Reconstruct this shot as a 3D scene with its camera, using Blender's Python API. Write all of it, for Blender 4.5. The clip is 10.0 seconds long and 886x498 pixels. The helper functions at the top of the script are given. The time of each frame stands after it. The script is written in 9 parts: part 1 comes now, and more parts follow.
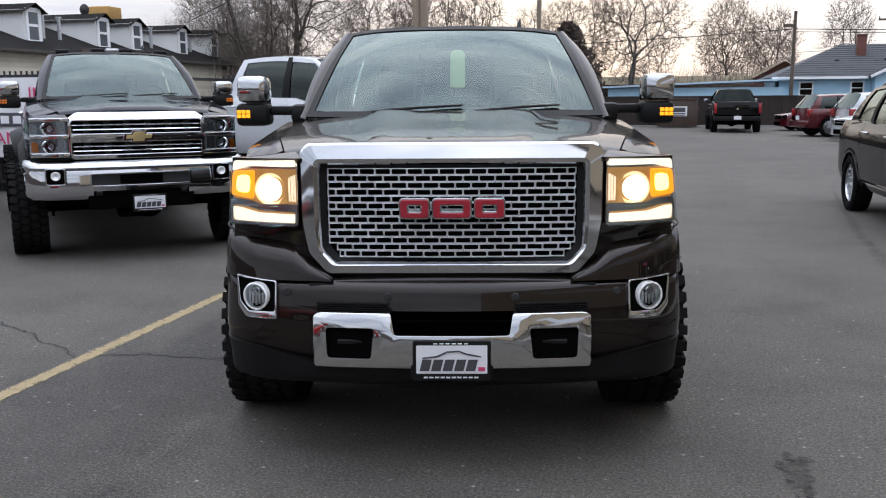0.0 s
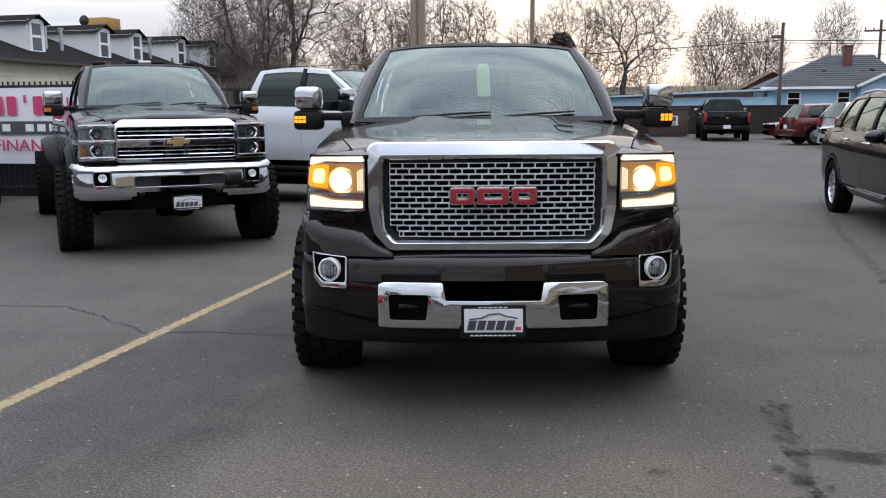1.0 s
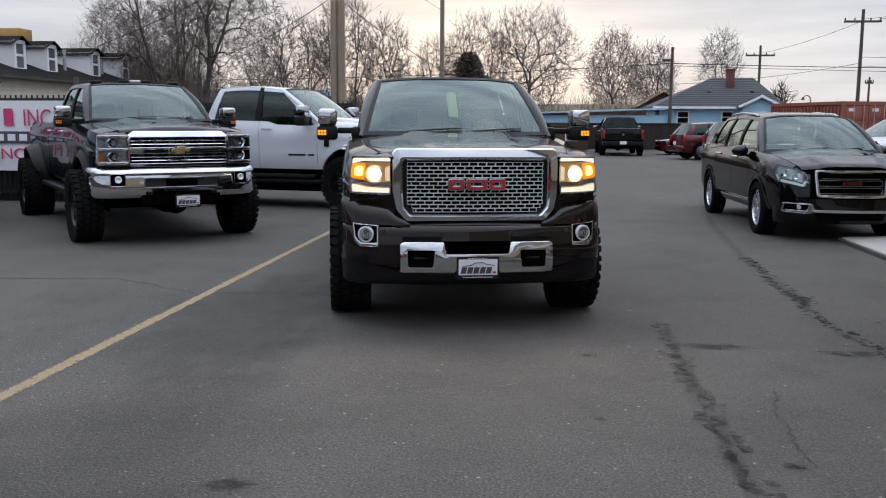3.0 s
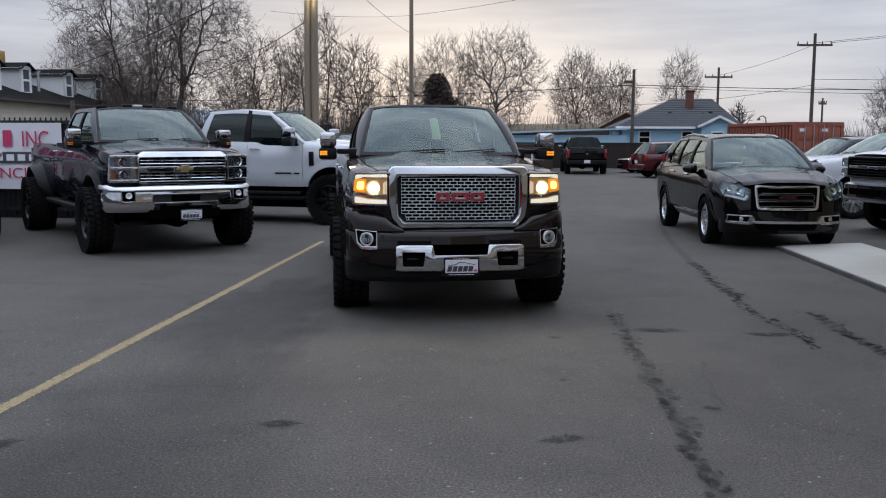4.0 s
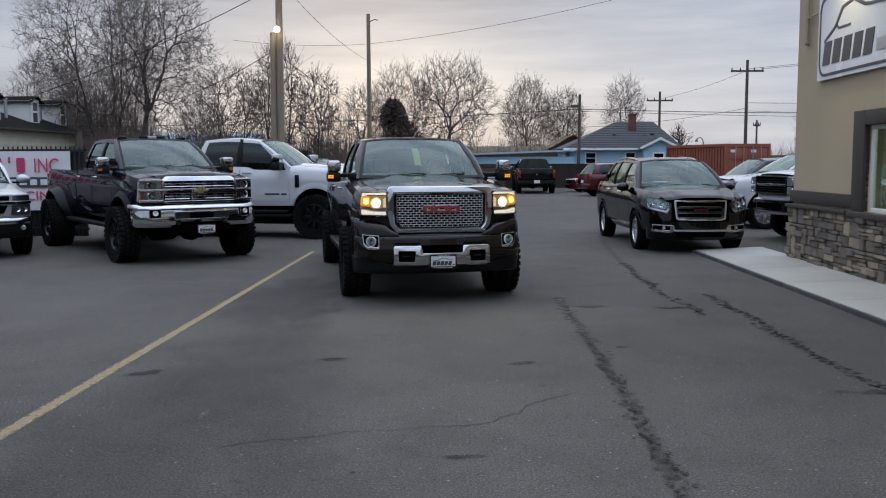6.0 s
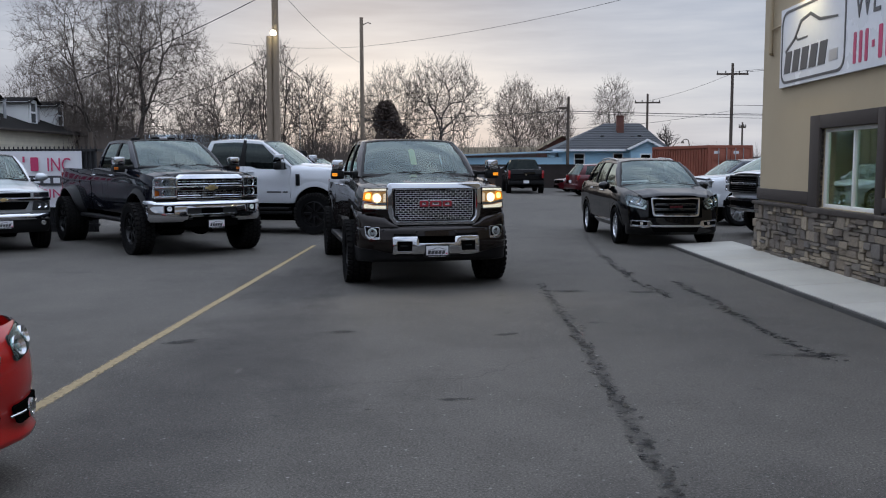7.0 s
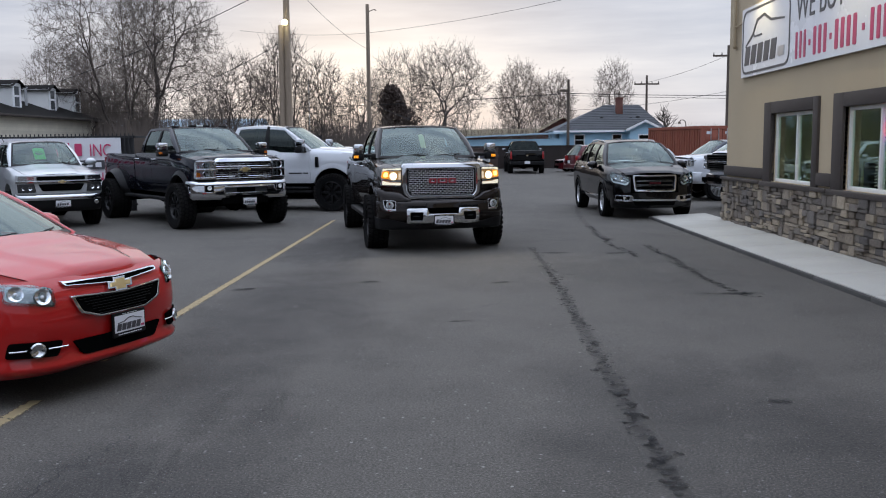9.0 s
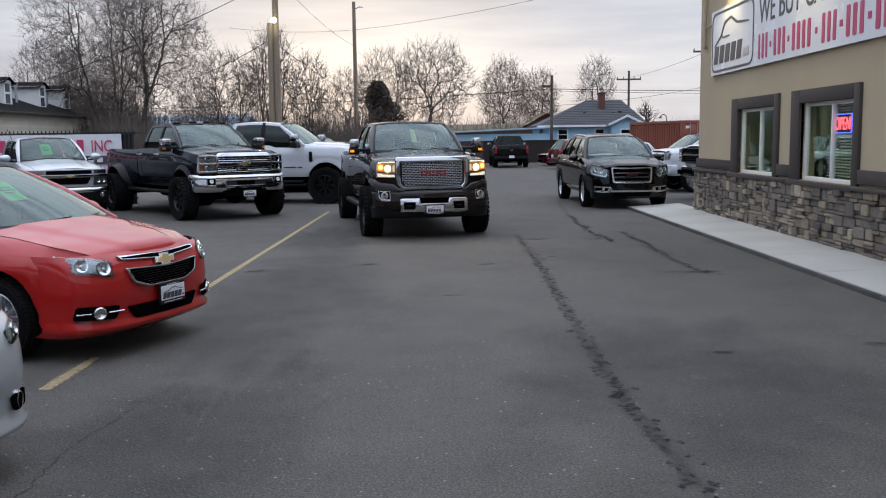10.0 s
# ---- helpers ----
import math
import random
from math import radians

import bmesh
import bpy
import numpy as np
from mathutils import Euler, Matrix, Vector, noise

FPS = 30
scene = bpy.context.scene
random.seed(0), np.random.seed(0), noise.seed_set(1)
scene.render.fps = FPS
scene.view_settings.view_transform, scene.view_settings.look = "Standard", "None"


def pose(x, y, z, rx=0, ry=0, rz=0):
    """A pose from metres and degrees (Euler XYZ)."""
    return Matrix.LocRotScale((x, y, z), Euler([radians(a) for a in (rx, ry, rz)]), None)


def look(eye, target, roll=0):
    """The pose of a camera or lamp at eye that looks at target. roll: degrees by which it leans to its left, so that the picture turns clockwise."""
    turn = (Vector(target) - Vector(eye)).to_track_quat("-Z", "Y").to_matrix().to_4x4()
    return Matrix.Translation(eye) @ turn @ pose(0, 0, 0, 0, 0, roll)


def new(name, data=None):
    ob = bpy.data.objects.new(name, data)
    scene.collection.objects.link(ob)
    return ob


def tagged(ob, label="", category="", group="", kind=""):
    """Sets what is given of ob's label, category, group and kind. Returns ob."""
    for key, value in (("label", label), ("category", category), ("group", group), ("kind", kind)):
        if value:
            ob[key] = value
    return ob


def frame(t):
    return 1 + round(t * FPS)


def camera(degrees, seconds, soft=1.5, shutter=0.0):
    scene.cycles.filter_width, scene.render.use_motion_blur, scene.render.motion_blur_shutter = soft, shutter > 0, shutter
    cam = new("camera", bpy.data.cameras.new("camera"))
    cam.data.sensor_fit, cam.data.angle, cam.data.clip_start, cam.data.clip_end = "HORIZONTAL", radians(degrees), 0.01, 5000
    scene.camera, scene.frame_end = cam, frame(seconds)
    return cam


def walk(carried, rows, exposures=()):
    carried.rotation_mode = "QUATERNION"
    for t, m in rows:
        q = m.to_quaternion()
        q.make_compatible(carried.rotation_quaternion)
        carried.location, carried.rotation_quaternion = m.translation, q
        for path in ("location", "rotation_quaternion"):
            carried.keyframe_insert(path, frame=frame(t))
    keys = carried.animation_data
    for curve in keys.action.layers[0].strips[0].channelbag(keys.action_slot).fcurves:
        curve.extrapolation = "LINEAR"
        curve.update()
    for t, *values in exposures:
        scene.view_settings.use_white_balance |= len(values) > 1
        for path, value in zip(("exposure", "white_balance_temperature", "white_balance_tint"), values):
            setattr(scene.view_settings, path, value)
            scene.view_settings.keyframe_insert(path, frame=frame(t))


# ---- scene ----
cam = camera(52.4, 10.0, soft=1.1)
PATH = [
    (0, (0.487, 0.251, 1.576), (0.028, 2.169, 1.243), -0.4),
    (0.5, (0.483, -0.073, 1.562), (0.025, 1.847, 1.241), -0.4),
    (1, (0.418, -0.575, 1.564), (-0.022, 1.351, 1.252), -0.4),
    (1.5, (0.33, -1.095, 1.599), (-0.017, 0.851, 1.291), -0.2),
    (2, (0.33, -1.612, 1.585), (0.018, 0.339, 1.274), -0.1),
    (2.5, (0.263, -2.23, 1.585), (-0.008, -0.272, 1.283), 0.1),
    (4, (0.147, -4.153, 1.619), (-0.009, -2.174, 1.38), 0.2),
    (4.5, (0.132, -4.777, 1.624), (0.007, -2.794, 1.393), 0.1),
    (5, (0.054, -5.465, 1.641), (-0.046, -3.48, 1.424), 0.2),
    (5.5, (-0.014, -6.116, 1.685), (-0.085, -4.127, 1.49), 0.0),
    (7, (-0.058, -7.953, 1.657), (-0.088, -5.962, 1.466), -0.1),
    (7.5, (-0.048, -8.467, 1.681), (-0.076, -6.476, 1.493), 0.2),
    (8, (-0.094, -9.066, 1.651), (-0.123, -7.077, 1.447), -0.0),
    (8.5, (-0.058, -9.696, 1.655), (-0.098, -7.709, 1.431), -0.7),
    (9, (-0.043, -10.236, 1.685), (-0.084, -8.25, 1.454), -0.6),
    (9.5, (-0.127, -10.787, 1.692), (-0.152, -8.801, 1.452), -0.8),
    (10, (-0.124, -11.363, 1.679), (-0.132, -9.378, 1.437), -0.8),
]
EXPOSURES = [(0, 0.92, 6550, 10), (1.0, 0.88, 6550, 10), (2.0, 0.78, 6500, 10), (2.5, 0.66, 6450, 10), (4.0, 0.28, 6200, 10), (5.5, 0.18, 6080, 9), (7.0, 0.20, 6050, 9), (8.5, 0.38, 6080, 10), (10, 0.44, 6200, 10)]
walk(cam, [(t, look(eye, target, roll)) for t, eye, target, roll in PATH], EXPOSURES)

# ---- light ----
world = bpy.data.worlds.new("dusk_sky")
scene.world = world
world.use_nodes = True
SUN_EL, SUN_AZ = 9.0, -6.0


def build_world():
    nt = world.node_tree
    nt.nodes.clear()
    N, L = nt.nodes.new, nt.links.new
    out, bg = N("ShaderNodeOutputWorld"), N("ShaderNodeBackground")
    sky = N("ShaderNodeTexSky")
    sky.sky_type, sky.sun_disc = "NISHITA", False
    sky.sun_elevation, sky.sun_rotation = radians(SUN_EL), radians(SUN_AZ)
    sky.air_density, sky.dust_density, sky.ozone_density = 1.0, 2.0, 1.0
    gain = N("ShaderNodeMix")
    gain.data_type, gain.blend_type = "RGBA", "MULTIPLY"
    gain.inputs[0].default_value = 1.0
    gain.inputs[7].default_value = (0.13, 0.13, 0.13, 1)
    L(sky.outputs[0], gain.inputs[6])
    co, mp = N("ShaderNodeTexCoord"), N("ShaderNodeMapping")
    mp.inputs["Scale"].default_value = (1.2, 1.2, 11.0)
    L(co.outputs["Generated"], mp.inputs[0])
    n1 = N("ShaderNodeTexNoise")
    n1.inputs["Scale"].default_value, n1.inputs["Detail"].default_value, n1.inputs["Roughness"].default_value = 1.9, 6.0, 0.55
    L(mp.outputs[0], n1.inputs["Vector"])
    cr = N("ShaderNodeValToRGB")
    e = cr.color_ramp.elements
    e[0].position, e[0].color = 0.32, (0.31, 0.35, 0.45, 1)
    e[1].position, e[1].color = 0.70, (0.70, 0.71, 0.755, 1)
    mid = e.new(0.52)
    mid.color = (0.50, 0.535, 0.62, 1)
    L(n1.outputs["Fac"], cr.inputs[0])
    # cloud light falls off from the glow over the western horizon
    sep = N("ShaderNodeSeparateXYZ")
    L(co.outputs["Generated"], sep.inputs[0])
    up = N("ShaderNodeMapRange")
    up.inputs[1].default_value, up.inputs[2].default_value = 0.0, 0.17
    up.inputs[3].default_value, up.inputs[4].default_value = 1.0, 0.0
    L(sep.outputs[2], up.inputs[0])
    fwd = N("ShaderNodeMapRange")
    fwd.inputs[1].default_value, fwd.inputs[2].default_value = 0.80, 1.0
    L(sep.outputs[1], fwd.inputs[0])
    glow = N("ShaderNodeMath")
    glow.operation = "MULTIPLY"
    L(up.outputs[0], glow.inputs[0])
    L(fwd.outputs[0], glow.inputs[1])
    warm = N("ShaderNodeMix")
    warm.data_type, warm.blend_type = "RGBA", "ADD"
    warm.inputs[7].default_value = (0.15, 0.12, 0.07, 1)
    L(glow.outputs[0], warm.inputs[0])
    L(cr.outputs[0], warm.inputs[6])
    mix = N("ShaderNodeMix")
    mix.data_type = "RGBA"
    mix.inputs[0].default_value = 0.95
    L(gain.outputs[2], mix.inputs[6])
    L(warm.outputs[2], mix.inputs[7])
    # an overcast sky is brightest overhead
    zen = N("ShaderNodeMapRange")
    zen.inputs[1].default_value, zen.inputs[2].default_value = 0.30, 0.95
    zen.inputs[3].default_value, zen.inputs[4].default_value = 0.79, 3.2
    L(sep.outputs[2], zen.inputs[0])
    L(zen.outputs[0], bg.inputs[1])
    L(mix.outputs[2], bg.inputs[0])
    L(bg.outputs[0], out.inputs[0])


build_world()
sun = new("sun", bpy.data.lights.new("sun", "SUN"))
sun.data.energy, sun.data.angle, sun.data.color = 0.12, radians(60), (1.0, 0.9, 0.78)
sun.matrix_world = look((0, 0, 30), (-math.sin(radians(SUN_AZ)) * 30, -30, 30 - 30 * math.tan(radians(35))))


# ---- materials ----
def nodes_of(name):
    m = bpy.data.materials.new(name)
    m.use_nodes = True
    nt = m.node_tree
    return m, nt, nt.nodes["Principled BSDF"], nt.nodes["Material Output"]


def noise_tex(nt, scale, detail=4.0, rough=0.55, coord="Object", stretch=None):
    co = nt.nodes.new("ShaderNodeTexCoord")
    tex = nt.nodes.new("ShaderNodeTexNoise")
    tex.inputs["Scale"].default_value, tex.inputs["Detail"].default_value, tex.inputs["Roughness"].default_value = scale, detail, rough
    src = co.outputs[coord]
    if stretch:
        mp = nt.nodes.new("ShaderNodeMapping")
        mp.inputs["Scale"].default_value = stretch
        nt.links.new(src, mp.inputs[0])
        src = mp.outputs[0]
    nt.links.new(src, tex.inputs["Vector"])
    return tex.outputs["Fac"]


def ramp(nt, fac, stops):
    r = nt.nodes.new("ShaderNodeValToRGB")
    e = r.color_ramp.elements
    while len(e) < len(stops):
        e.new(0.5)
    for el, (p, c) in zip(e, stops):
        el.position = p
        el.color = (*c, 1) if len(c) == 3 else c
    nt.links.new(fac, r.inputs[0])
    return r.outputs[0]


def blend(nt, a, b, fac, mode="MIX"):
    m = nt.nodes.new("ShaderNodeMix")
    m.data_type, m.blend_type = "RGBA", mode
    for sock, v in ((m.inputs[0], fac), (m.inputs[6], a), (m.inputs[7], b)):
        if hasattr(v, "is_linked"):
            nt.links.new(v, sock)
        elif isinstance(v, (int, float)):
            sock.default_value = v
        else:
            sock.default_value = (*v, 1)
    return m.outputs[2]


def bump(nt, bsdf, height, strength, dist=0.01):
    b = nt.nodes.new("ShaderNodeBump")
    b.inputs["Strength"].default_value, b.inputs["Distance"].default_value = strength, dist
    nt.links.new(height, b.inputs["Height"])
    nt.links.new(b.outputs[0], bsdf.inputs["Normal"])


def surface(name, color, rough=0.6, metal=0.0, big=1.5, fine=40.0, vary=0.25, relief=0.15, coat=0.0, random_tint=0.0, tints=None, rough_vary=0.1, stretch=None, spec=0.5):
    """A surface with stains at two scales, grain relief and, for pieces, a tint of each one's own."""
    m, nt, b, _ = nodes_of(name)
    n1, n2 = noise_tex(nt, big, 5.0, stretch=stretch), noise_tex(nt, fine, 4.0, stretch=stretch)
    lo, hi = [c * (1 - vary) for c in color], [min(1.0, c * (1 + vary)) for c in color]
    c = blend(nt, ramp(nt, n1, [(0.3, lo), (0.7, hi)]), ramp(nt, n2, [(0.25, lo), (0.75, hi)]), 0.45)
    if random_tint:
        info = nt.nodes.new("ShaderNodeObjectInfo")
        c = blend(nt, c, ramp(nt, info.outputs["Random"], [(0.0, (1 - random_tint,) * 3), (1.0, (1 + random_tint,) * 3)]), 1.0, "MULTIPLY")
    if tints:
        info = nt.nodes.new("ShaderNodeObjectInfo")
        c = blend(nt, c, ramp(nt, info.outputs["Random"], tints), 1.0, "MULTIPLY")
    nt.links.new(c, b.inputs["Base Color"])
    r = nt.nodes.new("ShaderNodeMapRange")
    r.inputs[3].default_value, r.inputs[4].default_value = max(0.02, rough - rough_vary), min(1.0, rough + rough_vary)
    nt.links.new(n1, r.inputs[0])
    nt.links.new(r.outputs[0], b.inputs["Roughness"])
    b.inputs["Metallic"].default_value = metal
    b.inputs["Specular IOR Level"].default_value = spec
    b.inputs["Coat Weight"].default_value, b.inputs["Coat Roughness"].default_value = coat, 0.04
    if relief:
        bump(nt, b, n2, relief)
    return m


def paint(name, color, metal=0.35, rough=0.32, coat=1.0, spec=0.15, dirt=0.05):
    """Clear-coated car paint with a little road dust."""
    m, nt, b, _ = nodes_of(name)
    n1, n2 = noise_tex(nt, 2.2, 5.0), noise_tex(nt, 260.0, 2.0)
    flake = ramp(nt, n2, [(0.3, [c * 0.85 for c in color]), (0.7, [min(1, c * 1.18) for c in color])])
    dust = ramp(nt, n1, [(0.45, (0, 0, 0)), (0.85, (dirt, dirt, dirt))])
    nt.links.new(blend(nt, flake, (0.10, 0.09, 0.08), dust), b.inputs["Base Color"])
    b.inputs["Metallic"].default_value, b.inputs["Roughness"].default_value = metal, rough
    b.inputs["Specular IOR Level"].default_value = spec
    b.inputs["Coat Weight"].default_value, b.inputs["Coat IOR"].default_value = coat, 1.5
    r = nt.nodes.new("ShaderNodeMapRange")
    r.inputs[3].default_value, r.inputs[4].default_value = 0.005, 0.04
    nt.links.new(n1, r.inputs[0])
    nt.links.new(r.outputs[0], b.inputs["Coat Roughness"])
    return m


def chrome(name, color=(0.58, 0.592, 0.615), rough=0.05):
    m, nt, b, _ = nodes_of(name)
    n1 = noise_tex(nt, 6.0, 5.0)
    r = nt.nodes.new("ShaderNodeMapRange")
    r.inputs[3].default_value, r.inputs[4].default_value = rough * 0.6, rough * 1.8
    nt.links.new(n1, r.inputs[0])
    nt.links.new(r.outputs[0], b.inputs["Roughness"])
    b.inputs["Base Color"].default_value = (*color, 1)
    b.inputs["Metallic"].default_value = 1.0
    return m


def glass(name, tint=(0.45, 0.52, 0.50), ior=1.5, rough=0.02, gain=1.0):
    """A thin tinted pane: clear behind its gloss."""
    m = bpy.data.materials.new(name)
    m.use_nodes = True
    nt = m.node_tree
    nt.nodes.clear()
    out, mx = nt.nodes.new("ShaderNodeOutputMaterial"), nt.nodes.new("ShaderNodeMixShader")
    tr, gl, fr = nt.nodes.new("ShaderNodeBsdfTransparent"), nt.nodes.new("ShaderNodeBsdfGlossy"), nt.nodes.new("ShaderNodeFresnel")
    tr.inputs[0].default_value = (*tint, 1)
    gl.inputs["Roughness"].default_value = rough
    gl.inputs["Color"].default_value = (0.86, 1.0, 0.97, 1)
    fr.inputs[0].default_value = ior
    mul = nt.nodes.new("ShaderNodeMath")
    mul.operation, mul.use_clamp = "MULTIPLY", True
    mul.inputs[1].default_value = gain
    nt.links.new(fr.outputs[0], mul.inputs[0])
    nt.links.new(mul.outputs[0], mx.inputs[0])
    nt.links.new(tr.outputs[0], mx.inputs[1])
    nt.links.new(gl.outputs[0], mx.inputs[2])
    nt.links.new(mx.outputs[0], out.inputs[0])
    return m


def glowing(name, color, strength):
    m, _, b, _ = nodes_of(name)
    b.inputs["Base Color"].default_value = (*[0.3 * c for c in color], 1)
    b.inputs["Emission Color"].default_value = (*color, 1)
    b.inputs["Emission Strength"].default_value = strength
    return m


def asphalt_material():
    m, nt, b, _ = nodes_of("asphalt")
    big, mid, agg = noise_tex(nt, 0.16, 5.0), noise_tex(nt, 0.9, 7.0, 0.65), noise_tex(nt, 70.0, 3.0, 0.75)
    c = ramp(nt, big, [(0.3, (0.070, 0.065, 0.0585)), (0.7, (0.0985, 0.091, 0.0815))])
    c = blend(nt, c, ramp(nt, mid, [(0.28, (0.66, 0.66, 0.66)), (0.5, (1, 1, 1)), (0.72, (1.22, 1.22, 1.21))]), 0.9, "MULTIPLY")
    c = blend(nt, c, ramp(nt, agg, [(0.30, (0.30, 0.30, 0.30)), (0.5, (0.92, 0.92, 0.92)), (0.60, (1.42, 1.41, 1.39)), (0.69, (2.6, 2.55, 2.48))]), 0.78, "MULTIPLY")
    # loose chips, some pale, some dark
    vo, co = nt.nodes.new("ShaderNodeTexVoronoi"), nt.nodes.new("ShaderNodeTexCoord")
    vo.inputs["Scale"].default_value = 15.0
    nt.links.new(co.outputs["Object"], vo.inputs["Vector"])
    chip = ramp(nt, vo.outputs["Distance"], [(0.10, (1, 1, 1)), (0.16, (0, 0, 0))])
    sep = nt.nodes.new("ShaderNodeSeparateColor")
    nt.links.new(vo.outputs["Color"], sep.inputs[0])
    pick = ramp(nt, sep.outputs[0], [(0.52, (0, 0, 0)), (0.56, (0.85, 0.85, 0.85))])
    tone = ramp(nt, sep.outputs[1], [(0.0, (0.03, 0.03, 0.03)), (0.45, (0.05, 0.05, 0.05)), (0.55, (0.17, 0.165, 0.155)), (1.0, (0.30, 0.29, 0.27))])
    c = blend(nt, c, tone, blend(nt, chip, pick, 1.0, "MULTIPLY"))
    pits, tar = noise_tex(nt, 2.6, 7.0, 0.72), noise_tex(nt, 18.0, 4.0, 0.7)
    c = blend(nt, c, (0.030, 0.030, 0.031), ramp(nt, pits, [(0.63, (0, 0, 0)), (0.74, (0.75, 0.75, 0.75))]))
    c = blend(nt, c, ramp(nt, tar, [(0.30, (0.62, 0.62, 0.62)), (0.46, (1, 1, 1)), (0.68, (1.0, 1.0, 1.0)), (0.74, (1.6, 1.6, 1.55))]), 0.7, "MULTIPLY")
    nt.links.new(c, b.inputs["Base Color"])
    r = nt.nodes.new("ShaderNodeMapRange")
    r.inputs[3].default_value, r.inputs[4].default_value = 0.75, 0.95
    nt.links.new(mid, r.inputs[0])
    nt.links.new(r.outputs[0], b.inputs["Roughness"])
    b.inputs["Specular IOR Level"].default_value = 0.25
    bump(nt, b, agg, 0.7, 0.008)
    return m


def stain_material(name, color, rough, cover=0.5, scale=2.2, soft=0.1, strength=0.85):
    """A patch of wet, oily, worn or toned asphalt whose outline breaks up in noise and fades to its rim (UV.y: across,
    0 to 1).
    """
    m, nt, b, out = nodes_of(name)
    b.inputs["Base Color"].default_value = (*color, 1)
    b.inputs["Roughness"].default_value = rough
    b.inputs["Specular IOR Level"].default_value = 0.15
    n = noise_tex(nt, scale, 6.0, 0.62)
    uv = nt.nodes.new("ShaderNodeUVMap")
    sep = nt.nodes.new("ShaderNodeSeparateXYZ")
    nt.links.new(uv.outputs[0], sep.inputs[0])
    add = nt.nodes.new("ShaderNodeMath")
    add.operation = "ADD"
    nt.links.new(n, add.inputs[0])
    nt.links.new(sep.outputs[1], add.inputs[1])
    mr = nt.nodes.new("ShaderNodeMapRange")
    mr.inputs[1].default_value, mr.inputs[2].default_value = 1.5 - cover, 1.5 - cover + soft
    mr.inputs[3].default_value, mr.inputs[4].default_value = 0.0, strength
    nt.links.new(add.outputs[0], mr.inputs[0])
    tr, mx = nt.nodes.new("ShaderNodeBsdfTransparent"), nt.nodes.new("ShaderNodeMixShader")
    nt.links.new(mr.outputs[0], mx.inputs[0])
    nt.links.new(tr.outputs[0], mx.inputs[1])
    nt.links.new(b.outputs[0], mx.inputs[2])
    nt.links.new(mx.outputs[0], out.inputs[0])
    return m


